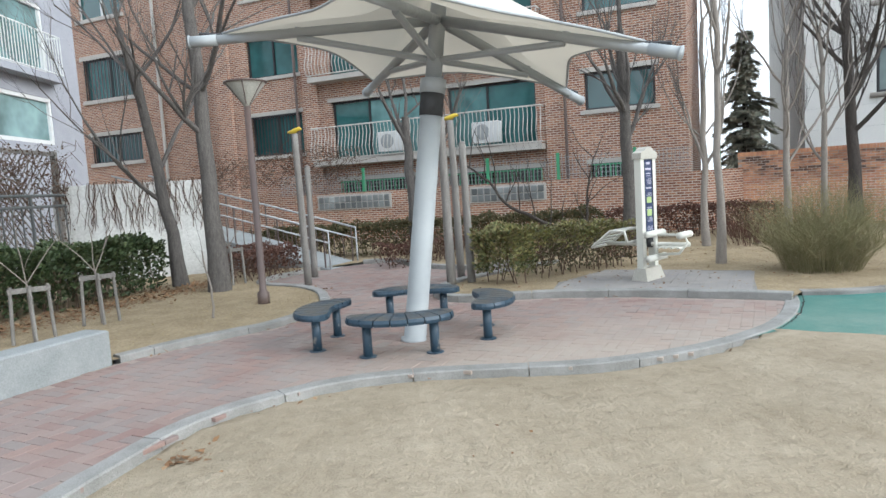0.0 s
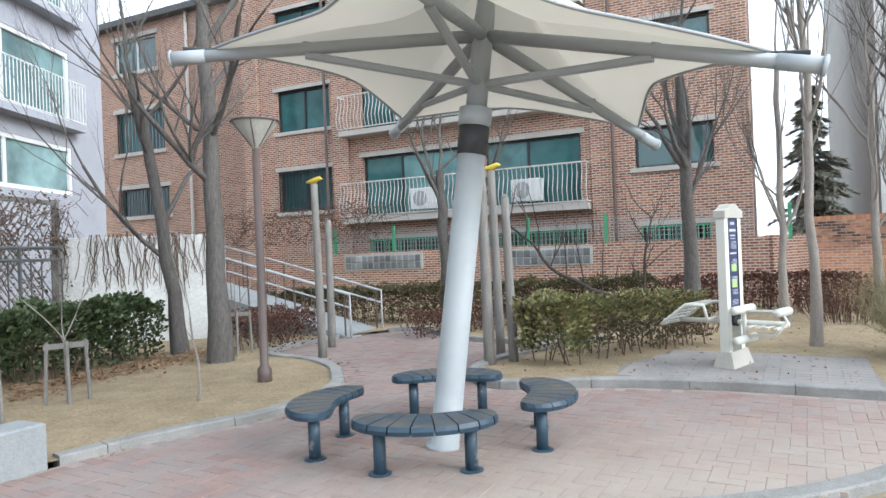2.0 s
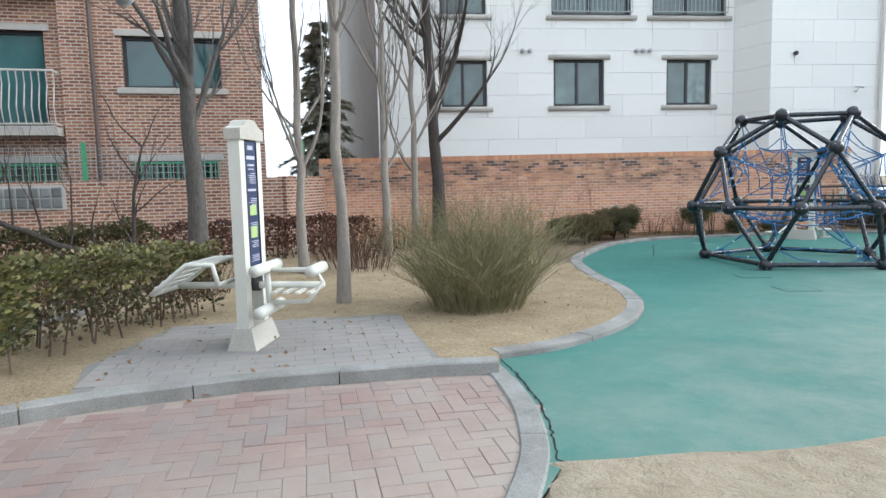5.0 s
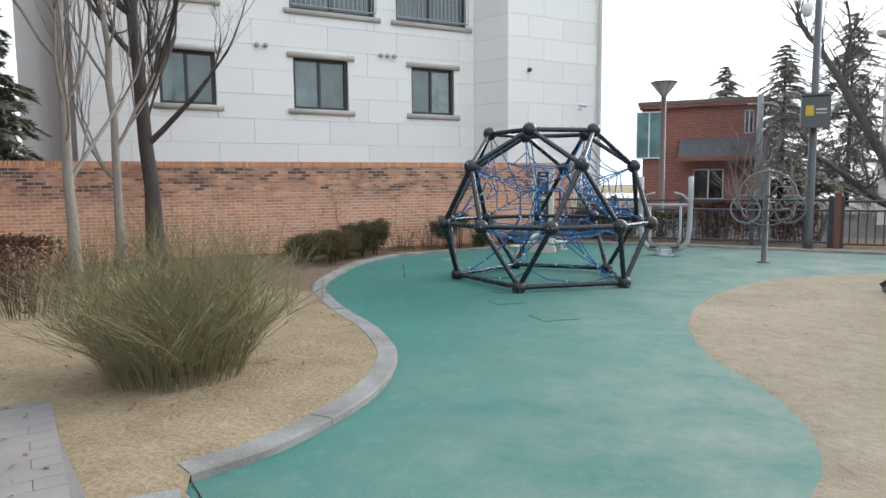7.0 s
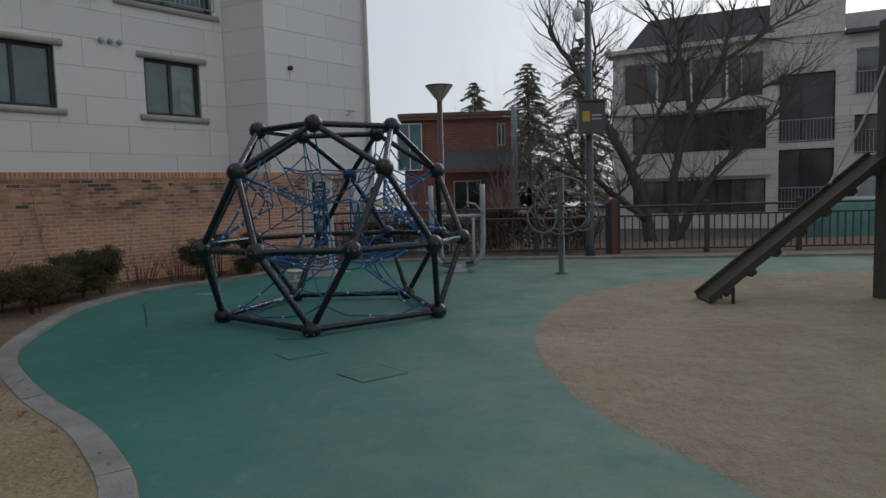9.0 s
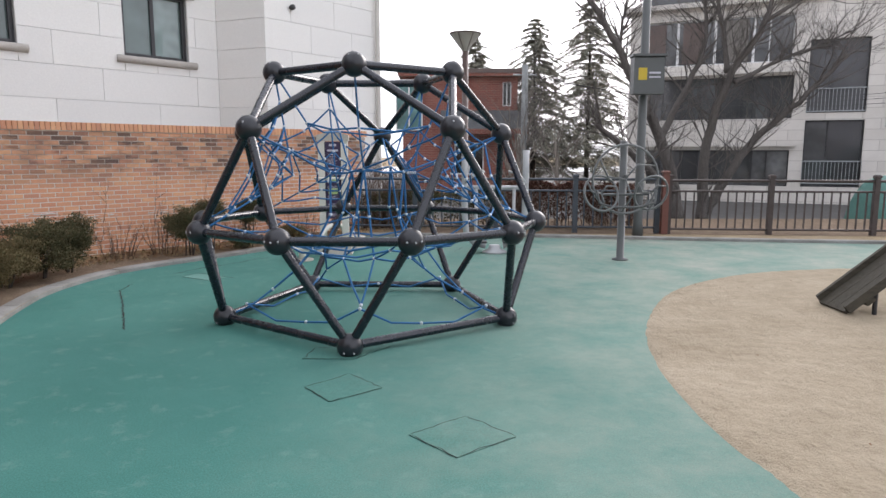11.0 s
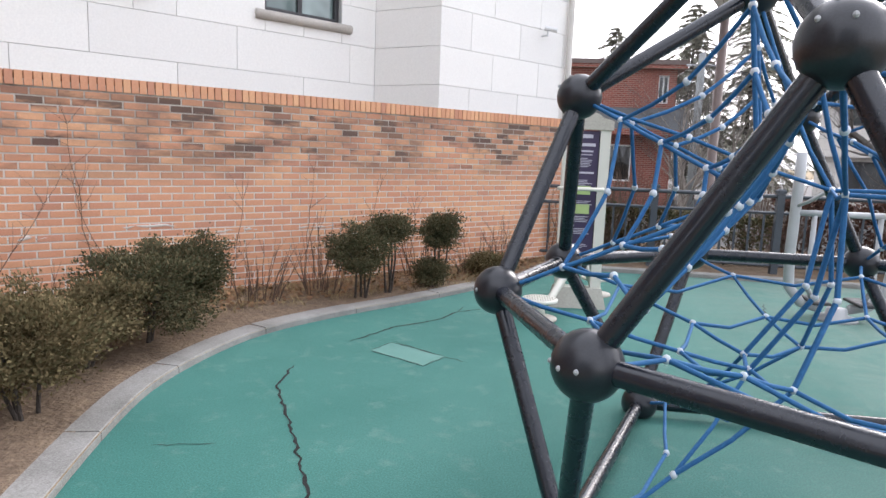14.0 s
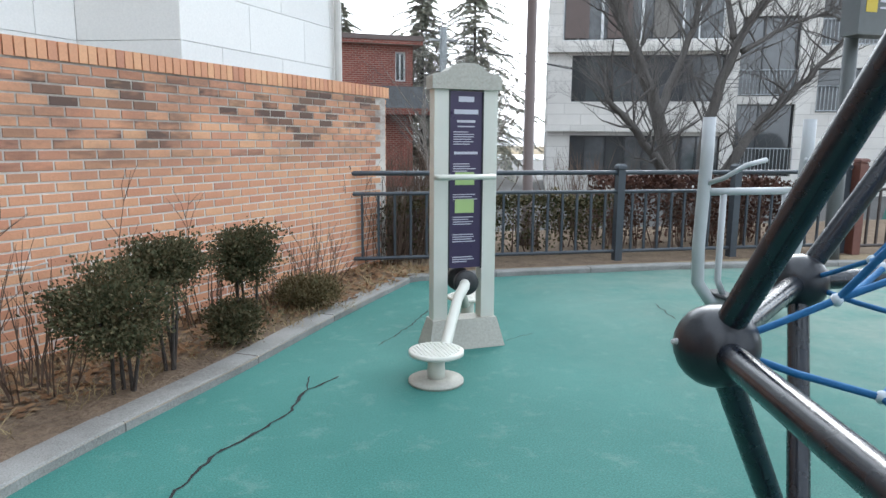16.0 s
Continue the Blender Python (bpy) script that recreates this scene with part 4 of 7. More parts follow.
def climbing_dome():
    d = thing("climbing_dome", "black steel geodesic climbing dome with blue rope nets", "climbing frame")
    Z0, balls = 0.07, {}
    for k in range(10):
        balls["M", k] = ring(36 * k, 1.618, 0.851 + Z0)
    for k in range(5):
        balls["L", k] = ring(18 + 72 * k, 1.376, Z0)
        balls["T", k] = ring(18 + 72 * k, 0.851, 2.227 + Z0)
        balls["U", k] = ring(54 + 72 * k, 1.376, 1.701 + Z0)
    bars = []
    for k in range(10):
        bars.append((("M", k), ("M", (k + 1) % 10)))
    for k in range(5):
        bars.append((("L", k), ("L", (k + 1) % 5)))
        bars.append((("T", k), ("T", (k + 1) % 5)))
        for m in (2 * k, 2 * k + 1):
            bars.append((("L", k), ("M", m)))
        for m in (2 * k + 1, (2 * k + 2) % 10):
            bars.append((("U", k), ("M", m)))
        bars.append((("U", k), ("T", k)))
        bars.append((("U", k), ("T", (k + 1) % 5)))
    for a, b in bars:
        p, q = balls[a], balls[b]
        part("bar", Mesh().tube([p, q], 0.036, 12, False), M["dome_black"], d, smooth=True)
    for (kind, k), p in balls.items():
        b = Mesh().ball(p, 0.104, 20, 12, floor=0.0 if kind == "L" else None)
        ob = part("joint_ball", b, M["ball"], d, "black joint ball with steel screws", True)
        out = Vector((p.x, p.y, p.z - 0.9)).normalized()
        for a in range(3):
            v = (out + 0.55 * ring(a * 120 + k * 40, 1, 0.1)).normalized()
            part("screw", Mesh().ball(p + v * 0.1035, 0.008, 6, 4), M["steel"], ob)
    # rope nets
    rope, knots = [], []

    def hang(p, q, sag=0.03, r=0.0092):
        mid = (p + q) / 2 - Vector((0, 0, sag * (p - q).length))
        rope.append(([p, mid, q], r))

    def web(corners, centre, rings, skip=()):
        """Rings of rope between the corners and a middle, with spokes."""
        n = len(corners)
        last = corners
        for t in rings:
            cur = [c.lerp(centre, t) for c in corners]
            mids = [(cur[i].lerp(cur[(i + 1) % n], 0.5)).lerp(centre, 0.10) for i in range(n)]
            for i in range(n):
                hang(last[i], cur[i], 0.01)
                hang(cur[i], mids[i])
                hang(mids[i], cur[(i + 1) % n])
                knots.extend([cur[i], mids[i]])
            last = cur
        for p in last:
            hang(p, centre, 0.0)
        knots.append(centre)

    Mb, U, T, Lb = ([balls[k, i] for i in range(n)] for k, n in (("M", 10), ("U", 5), ("T", 5), ("L", 5)))
    for k in (0, 2, 3, 4):
        # the open faces between the uprights, drawn inwards
        c = [T[k], U[(k - 1) % 5], Mb[(2 * k) % 10], Mb[(2 * k + 1) % 10], U[k]]
        mid = sum(c, Vector()) / 5
        web(c, mid.lerp(Vector((0, 0, 1.15)), 0.42), (0.28, 0.52, 0.76))
    # the sagging net at the height of the middle ring
    rng = random.Random(9)
    shake = lambda s=0.05: Vector((rng.uniform(-s, s), rng.uniform(-s, s), rng.uniform(-s, s) * 0.6))
    last = Mb
    for t, z in ((0.24, 0.84), (0.46, 0.72), (0.66, 0.64)):
        cur = [Vector((p.x * (1 - t), p.y * (1 - t), z + 0.03 * (i % 2))) + shake(0.06) for i, p in enumerate(Mb)]
        for i in range(10):
            hang(last[i], cur[i], 0.02)
            hang(cur[i], cur[(i + 1) % 10], 0.08)
            knots.append(cur[i])
        last = cur
    # the lower net, stretched from the middle net down to the floor bars
    low = [Vector((p.x * 0.66, p.y * 0.66, 0.3)) + shake() for p in Lb]
    for k in range(5):
        if k != 1:
            hang(Lb[k], low[k], 0.08)
        e0, e1 = (Lb[i].lerp(low[i], 0.9 if i == 1 else 0.45) for i in (k, (k + 1) % 5))
        m = Lb[k].lerp(Lb[(k + 1) % 5], 0.5).lerp(Vector((0, 0, 0.2)), 0.22) + shake()
        hang(e0, m, 0.1)
        hang(m, e1, 0.1)
        hang(low[k], last[2 * k], 0.05)
        hang(low[k], last[2 * k + 1], 0.05)
        knots.extend([low[k], e0, m])
    # ropes from the roof that draw in to a waist and spread to the middle net
    drops = [Vector((t.x * 0.7, t.y * 0.7, 1.82)) + shake() for t in T]
    waist = [Vector((t.x * 0.42, t.y * 0.42, 1.42)) + shake() for t in T]
    for k in range(5):
        n = (k + 1) % 5
        hang(T[k], drops[k], 0)
        hang(drops[k], drops[n], 0.06)
        hang(drops[k], waist[k], 0.06)
        hang(waist[k], waist[n], 0.05)
        hang(waist[k], U[k].lerp(waist[k], 0.45), 0.02)
        hang(U[k].lerp(waist[k], 0.45), U[k], 0.02)
        for j in (2 * k, 2 * k + 1):
            mid = waist[k].lerp(last[j], 0.55) * 1.0
            mid = Vector((mid.x * 0.8, mid.y * 0.8, mid.z))
            rope.append(([waist[k], mid, last[j]], 0.011))
            knots.append(mid)
        knots.extend([drops[k], waist[k], U[k].lerp(waist[k], 0.45)])
    for pts, r in rope:
        part("rope", Mesh().tube(pts, r, 6, False), M["rope"], d, smooth=True)
    km = Mesh()
    for p in knots:
        km.ball(p, 0.0165, 7, 5)
    part("rope_clamp", km, M["knot"], d, "pale plastic rope clamps", True, "stuff")


climbing_dome()


def shade_canopy():
    axis = Vector((-0.002, -0.135, 1)).normalized()
    m = Matrix.Translation((-0.56, 12.52, 0)) @ rot_to(axis)
    c = thing("shade_canopy", "cream tensile canopy on a leaning pale grey pole", "canopy", m)
    part("pole", Mesh().lathe([(0.15, -0.02), (0.15, 0.012), (0.118, 0.015), (0.116, 0.5), (0.112, 2.33)], 24), M["pole_grey"], c, "pale grey tapered steel pole", True)
    part("band", Mesh().lathe([(0.116, 2.33), (0.122, 2.335), (0.122, 2.555), (0.114, 2.56)], 24), M["black"], c, "black sleeve", True)
    part("collar", Mesh().lathe([(0.114, 2.555), (0.134, 2.56), (0.134, 2.7), (0.1, 2.71)], 24), M["arm_grey"], c, smooth=True)
    part("mast", Mesh().lathe([(0.085, 2.7), (0.082, 3.4), (0.05, 3.95), (0.02, 3.97)], 18), M["arm_grey"], c, smooth=True)
    azs = [-129 + 72 * k for k in range(5)]
    tip_r, tip_z, hub_z = 2.42, 2.85, 3.28
    for az in azs:
        p0, p1 = ring(az, 0.07, hub_z), ring(az, tip_r, tip_z)
        arm = part("arm", Mesh().tube([p0, p1], [0.052, 0.048], 10), M["arm_grey"], c, smooth=True)
        part("arm_end", Mesh().tube([p1 - (p1 - p0).normalized() * 0.26, p1], 0.055, 12).tube([p1, p1 + (p1 - p0).normalized() * 0.015], 0.066, 12), M["pole_grey"], arm, "pale grey capped arm end", True)
        q = p0.lerp(p1, 0.56)
        part("strut", Mesh().tube([ring(az, 0.08, 2.9), q - Vector((0, 0, 0.05))], 0.034, 8).box((-0.03, -0.03, -0.03), (0.03, 0.03, 0.05), Matrix.Translation(q)), M["arm_grey"], c, smooth=False)
        part("tensioner", Mesh().tube([p1 - (p1 - p0).normalized() * 0.32 + Vector((0, 0, 0.04)), p1 - (p1 - p0).normalized() * 0.08 + Vector((0, 0, 0.07))], 0.02, 6), M["black"], arm)
    # the cloth: taut to the tips, drawn in between them, rising to the mast
    n_az, n_r = 90, 16
    s = Mesh()
    for j in range(n_r + 1):
        for i in range(n_az):
            az = azs[0] + 360 * i / n_az
            off = ((360 * i / n_az) % 72) - 36
            edge = 2.12 * math.cos(radians(36)) / math.cos(radians(off)) * (1 - 0.17 * (1 - (abs(off) / 36) ** 1.6))
            t = j / n_r
            r = 0.07 + (edge - 0.07) * t
            zt = hub_z + (tip_z - hub_z) * r / tip_r + 0.06
            mid = 1 - (abs(off) / 36) ** 1.5
            z = zt + 0.62 * (1 - t) ** 2.2 - 0.10 * mid * math.sin(math.pi * min(1, t)) - 0.03 * mid * t
            s.v.append(tuple(ring(az, r, z)))
    for j in range(n_r):
        for i in range(n_az):
            a, b = j * n_az + i, j * n_az + (i + 1) % n_az
            s.f.append((a, b, b + n_az, a + n_az))
    cloth = part("cloth", s, M["canvas"], c, "cream tensioned canopy cloth", True)
    hem = Mesh()
    o = n_r * n_az
    hem.tube([s.v[o + i % n_az] for i in range(n_az + 1)], 0.014, 6, False)
    part("hem", hem, M["arm_grey"], cloth, "grey hem cord", True)


shade_canopy()


def bench(m, length=1.08):
    """A kidney-shaped seat of rubber slats on two posts."""
    b = thing("curved_bench", "navy rubber kidney-shaped bench on two painted posts", "bench", m, "benches round the canopy pole")
    n, R0, half = 9, 0.62, length / 2
    z0, z1 = 0.335, 0.395
    for i in range(n):
        q = Mesh()
        row = []
        k = 4 if i in (0, n - 1) else 2
        for j in range(k + 1):
            u = (i + j / k) / n * 2 - 1
            a = u * half / R0
            w = 0.215 * (max(0.0, 1 - abs(u) ** 3.2)) ** 0.5 * (1.0 if abs(u) < 0.99 else 0.3)
            w = max(w, 0.03)
            g = 0.004 if j == 0 else -0.004 if j == k else 0
            a += g / R0
            din = R0 - w * 0.8 + 0.0
            dout = R0 + w
            row.append((a, din, dout))
        prof = []
        for a, din, dout in row:
            ca, sa = math.sin(a), math.cos(a)
            for d, z in ((din, z0), (din - 0.006, (z0 + z1) / 2), (din + 0.01, z1), ((din + dout) / 2, z1 + 0.004), (dout - 0.01, z1), (dout + 0.006, (z0 + z1) / 2), (dout, z0)):
                prof.append((d * ca, R0 - d * sa, z))
        q.v = prof
        kk = 7
        for j in range(k):
            q.f += [(j * kk + t, (j + 1) * kk + t, (j + 1) * kk + (t + 1) % kk, j * kk + (t + 1) % kk) for t in range(kk)]
        q.f += [tuple(range(kk)), tuple(range((k + 1) * kk - 1, k * kk - 1, -1))]
        part("seat_slat", q, M["bench"], b)
    for s in (-1, 1):
        a = s * 0.34 / R0
        x, y = R0 * math.sin(a), R0 - R0 * math.cos(a)
        leg = part("leg", Mesh().tube([(x, y, -0.01), (x, y, z0)], 0.046, 14), M["bench_leg"], b, "chipped navy steel post", True)
        part("base_plate", Mesh().lathe([(0.085, 0.0), (0.085, 0.008), (0.05, 0.012)], 14, Matrix.Translation((x, y, 0))), M["bench_leg"], leg)
    return b


def bench_at(p, q):
    """Between its two posts, bowed away from the pole."""
    p, q = Vector((*p, 0)), Vector((*q, 0))
    mid, pole = (p + q) / 2, Vector((-0.55, 12.55, 0))
    along = (q - p).normalized()
    inward = Vector((-along.y, along.x, 0))
    inward = inward if inward.dot(pole - mid) > 0 else -inward
    rz = math.degrees(math.atan2(inward.y, inward.x)) - 90
    o = mid - inward * 0.09
    return bench_m(o, rz)


def bench_m(o, rz):
    return Matrix.Translation(o) @ Matrix.Rotation(radians(rz), 4, "Z")


seats = [((-0.66, 13.52), (-0.08, 13.34)), ((-1.12, 13.06), (-1.19, 12.35)), ((0.47, 12.74), (0.36, 12.04)), ((-0.84, 11.79), (-0.18, 11.66))]
first = bench(bench_at(*seats[0]))
for p, q in seats[1:]:
    copy_thing(first, bench_at(p, q))


def totem(x, y, h, lean, bird, r=0.06):
    t = thing("timber_post", "weathered round timber post" + (" with a yellow carved bird on top" if bird else " with a rounded top"), "post", Matrix.Translation((x, y, 0)), "timber posts by the path")
    rng = random.Random(int(x * 100))
    pts = [(lean[0] * i / 6 + rng.uniform(-0.006, 0.006), lean[1] * i / 6, -0.02 + h * i / 6) for i in range(7)]
    part("shaft", Mesh().tube(pts, [r * (1.12 - 0.2 * i / 6) for i in range(7)], 12), M["old_wood"], t, smooth=True)
    top = Vector(pts[-1])
    if bird:
        b = Mesh()
        f = Vector((-0.35, -0.9, 0)).normalized()
        b.tube([top + f * -0.13 + Vector((0, 0, 0.035)), top + f * -0.07 + Vector((0, 0, 0.04)), top + f * 0.0 + Vector((0, 0, 0.045)), top + f * 0.06 + Vector((0, 0, 0.075)), top + f * 0.1 + Vector((0, 0, 0.085)), top + f * 0.15 + Vector((0, 0, 0.07))], [0.012, 0.032, 0.048, 0.036, 0.034, 0.006], 10)
        part("carved_bird", b, M["yellow"], t, "yellow painted wooden bird", True)
    else:
        part("cap", Mesh().ball(top, r * 0.92, 10, 6), M["old_wood"], t, smooth=True)


totem(4.42, 13.92, 2.68, (0.2, 0.05), True)
totem(5.5, 13.86, 2.12, (0.2, 0.0), False, 0.06)
totem(2.75, 11.61, 2.68, (0.2, 0.0), False, 0.068)
totem(3.5, 11.33, 2.70, (0.25, 0.0), True)
totem(2.88, 11.27, 2.25, (0.2, 0.0), False)


def street_lamp(x, y, h, r, tall=0.34, rad=0.3):
    l = thing("street_lamp", "brown street lamp with a funnel-shaped smoked bowl", "street lamp", Matrix.Translation((x, y, 0)))
    part("post", Mesh().lathe([(r * 1.7, -0.02), (r * 1.7, 0.2), (r, 0.24), (r * 0.9, h - tall)], 16), M["brown_post"], l, smooth=True)
    part("bowl", Mesh().lathe([(r * 0.95, h - tall - 0.03), (r * 1.0, h - tall), (rad * 0.93, h - 0.05), (rad * 0.93, h - 0.03)], 20), M["lamp_shade"], l, "smoked funnel bowl", True)
    part("lid", Mesh().lathe([(rad, h - 0.045), (rad, h - 0.02), (rad * 0.5, h), (0.02, h + 0.01)], 20), M["brown_post"], l, "flat brown lid", True)
    for k in range(6):
        a, b = ring(60 * k, r, h - tall), ring(60 * k, rad * 0.95, h - 0.045)
        part("rib", Mesh().tube([a, b], 0.008, 5), M["brown_post"], l)


street_lamp(2.45, 14.44, 3.25, 0.052)
street_lamp(-1.1, -7.85, 4.06, 0.072, 0.36, 0.33)


# ---- exercise stands ----
def stand_body(t, board, label):
    """Two pale posts with a board between them under an arched cap."""
    H = 1.95
    for s in (-1, 1):
        part("post", Mesh().chamfer((s * 0.175 - 0.05, -0.05, 0.02), (s * 0.175 + 0.05, 0.05, H - 0.16), 0.01), M["cream_paint"], t, "cream steel post")
    cap = [(-0.245, 0), (0.245, 0), (0.245, 0.085), (0.215, 0.098), (0.15, 0.112), (0.1, 0.15), (0.05, 0.168), (-0.05, 0.168), (-0.1, 0.15), (-0.15, 0.112), (-0.215, 0.098), (-0.245, 0.085)]
    m = Mesh()
    n = len(cap)
    m.v = [(x, -0.07, H - 0.19 + z) for x, z in cap] + [(x, 0.07, H - 0.19 + z) for x, z in cap]
    m.f = [tuple(range(n)), tuple(range(2 * n - 1, n - 1, -1))] + [(i, n + i, n + (i + 1) % n, (i + 1) % n) for i in range(n)]
    part("cap", m, M["beige_base"], t, "beige arched cap")
    sk = Mesh()
    sk.v = [(-0.28, -0.13, 0), (0.28, -0.13, 0), (0.28, 0.13, 0), (-0.28, 0.13, 0), (-0.235, -0.075, 0.2), (0.235, -0.075, 0.2), (0.235, 0.075, 0.2), (-0.235, 0.075, 0.2)]
    sk.f = [(4, 5, 6, 7), (0, 1, 5, 4), (1, 2, 6, 5), (2, 3, 7, 6), (3, 0, 4, 7), (0, 3, 2, 1)]
    part("skirt", sk, M["beige_base"], t, "beige flared foot cover")
    for s in (-1, 1):
        y0, y1 = (-0.045, -0.03) if s < 0 else (0.03, 0.045)
        b = part("board", Mesh().box((-0.122, y0, 0.56), (0.122, y1, H - 0.2)), board, t, label)
        y = y0 - 0.002 if s < 0 else y1
        part("frame", Mesh().box((-0.124, y - 0.006, 0.55), (-0.115, y + 0.008, H - 0.2)).box((0.115, y - 0.006, 0.55), (0.124, y + 0.008, H - 0.2)), M["black"], b)
        rng = random.Random(3)
        text = Mesh()
        for z, w, hgt in ((1.68, 0.11, 0.035), (1.6, 0.17, 0.03), (1.545, 0.13, 0.016), (1.515, 0.12, 0.008), (1.335, 0.17, 0.018)):
            text.box((-w / 2, y, z), (w / 2, y + 0.002, z + hgt))
        for z0, rows in ((1.40, 6), (1.22, 4), (1.03, 3), (0.86, 4), (0.74, 4), (0.6, 3)):
            for r in range(rows):
                w = rng.uniform(0.1, 0.175)
                text.box((-0.09, y, z0 + 0.016 * r), (-0.09 + w, y + 0.002, z0 + 0.016 * r + 0.006))
        part("lettering", text, M["lettering"], b, "rows of small pale lettering", kind="stuff")
        for z, hh in ((1.13, 0.085), (0.94, 0.095)):
            part("picture", Mesh().box((-0.075, y, z), (0.062, y + 0.0025, z + hh)), M["lime"], b, "lime green picture panel")


def twist_stand():
    t = thing("step_exercise_stand", "cream exercise stand with purple notice board and round foot plates", "exercise machine", pose(1.03, -3.95, 0, 0, 0, 183.4))
    stand_body(t, M["purple"], "dark purple notice board")
    part("handle_bar", Mesh().tube([(-0.26, -0.17, 1.19), (-0.24, -0.2, 1.19), (0.16, -0.17, 1.19), (0.18, -0.05, 1.19)], 0.019, 8).tube([(-0.16, -0.05, 1.19), (-0.16, -0.19, 1.19)], 0.015, 6), M["cream_paint"], t, "cream handle bar", True)
    for s in (-1, 1):
        y = s * 0.05
        part("hub", Mesh().lathe([(0.085, 0), (0.085, 0.05), (0.04, 0.07)], 18, Matrix.Translation((0, y, 0.46)) @ Matrix.Rotation(radians(90 * (1 if s < 0 else -1)), 4, "X")), M["black"], t, "black bearing hub", True)
        fx, fy = (-0.41, -0.66) if s < 0 else (0.28, 0.6)
        part("arm", Mesh().tube([(0, y, 0.46), (fx * 0.12, y + s * 0.13, 0.46), (fx * 0.3, y + s * 0.2, 0.4), (fx * 0.75, fy * 0.8, 0.16), (fx, fy, 0.14)], 0.036, 10), M["cream_paint"], t, "cream bent swing arm", True)
        p = part("foot_plate", Mesh().lathe([(0.15, 0.17), (0.165, 0.175), (0.165, 0.195), (0.155, 0.2)], 26, Matrix.Translation((fx, fy, 0))), M["cream_paint"], t, "round studded cream foot plate", True)
        st = Mesh()
        for i in range(-6, 7):
            for j in range(-6, 7):
                if i * i + j * j < 38:
                    st.box((fx + i * 0.023 - 0.006, fy + j * 0.023 - 0.003, 0.2), (fx + i * 0.023 + 0.006, fy + j * 0.023 + 0.003, 0.204))
        part("stud_pattern", st, M["cream_paint"], p, kind="stuff")
        part("foot_post", Mesh().lathe([(0.055, 0.0), (0.05, 0.17)], 14, Matrix.Translation((fx, fy, 0))), M["cream_paint"], t, smooth=True)
        part("floor_flange", Mesh().lathe([(0.165, 0.0), (0.165, 0.02), (0.06, 0.03)], 24, Matrix.Translation((fx, fy, 0))), M["beige_base"], t, "rusty beige floor flange", True)


twist_stand()


def situp_stand():
    """The narrow side looks to the path; a slatted board on one face, rollers on the other."""
    m = Matrix.Translation((1.72, 8.85, 0.04)) @ Matrix.Rotation(radians(128), 4, "Z")
    t = thing("sit_up_exercise_stand", "cream exercise stand with slatted board and padded rollers", "exercise machine", m)
    stand_body(t, M["blue_board"], "dark blue notice board")
    for y in (-0.075, 0.06):
        part("axle_hub", Mesh().tube([(0.06, y - 0.02, 0.56), (0.06, y + 0.04, 0.56)], 0.07, 14), M["black"], t, smooth=True)
    part("axle", Mesh().tube([(0.06, -0.62, 0.54), (0.06, 0.66, 0.54)], 0.03, 10), M["cream_paint"], t, smooth=True)
    # slatted sit-up board on the -y face
    side = -1
    fr = Mesh()
    for x in (-0.22, 0.3):
        fr.tube([(x, side * 0.16, 0.58), (x, side * 0.2, 0.74), (x, side * 0.42, 0.745), (x, side * 0.66, 0.56), (x, side * 0.74, 0.5)], 0.021, 8)
    fr.tube([(-0.22, side * 0.74, 0.5), (0.3, side * 0.74, 0.5)], 0.021, 8)
    fr.tube([(-0.22, side * 0.16, 0.58), (0.3, side * 0.16, 0.58)], 0.018, 8)
    part("board_frame", fr, M["cream_paint"], t, smooth=True)
    for i in range(8):
        u = i / 7
        y = side * (0.22 + 0.48 * u)
        z = 0.755 if u < 0.4 else 0.755 - (u - 0.4) * 0.34
        part("slat", Mesh().chamfer((-0.22, y - 0.02, z - 0.01), (0.3, y + 0.02, z + 0.012), 0.005), M["cream_paint"], t)
    # rollers on the other face
    side = 1
    for y, z, x0, x1 in ((0.2, 0.7, -0.1, 0.42), (0.22, 0.36, -0.1, 0.42), (0.62, 0.68, -0.05, 0.3)):
        part("roller", Mesh().tube([(x0, y, z), (x1, y, z)], 0.048, 14), M["cream_paint"], t, "cream padded roller", True)
    part("roller_frame", Mesh().tube([(0.16, 0.2, 0.7), (0.16, 0.22, 0.36)], 0.028, 8).tube([(0.16, 0.2, 0.68), (0.16, 0.62, 0.68), (0.16, 0.68, 0.58), (0.16, 0.55, 0.42), (0.16, 0.22, 0.4)], 0.02, 8), M["cream_paint"], t, smooth=True)
    for i in range(4):
        y = 0.3 + 0.1 * i
        part("slat", Mesh().chamfer((-0.05, y - 0.02, 0.5), (0.3, y + 0.02, 0.52), 0.004), M["cream_paint"], t)


situp_stand()


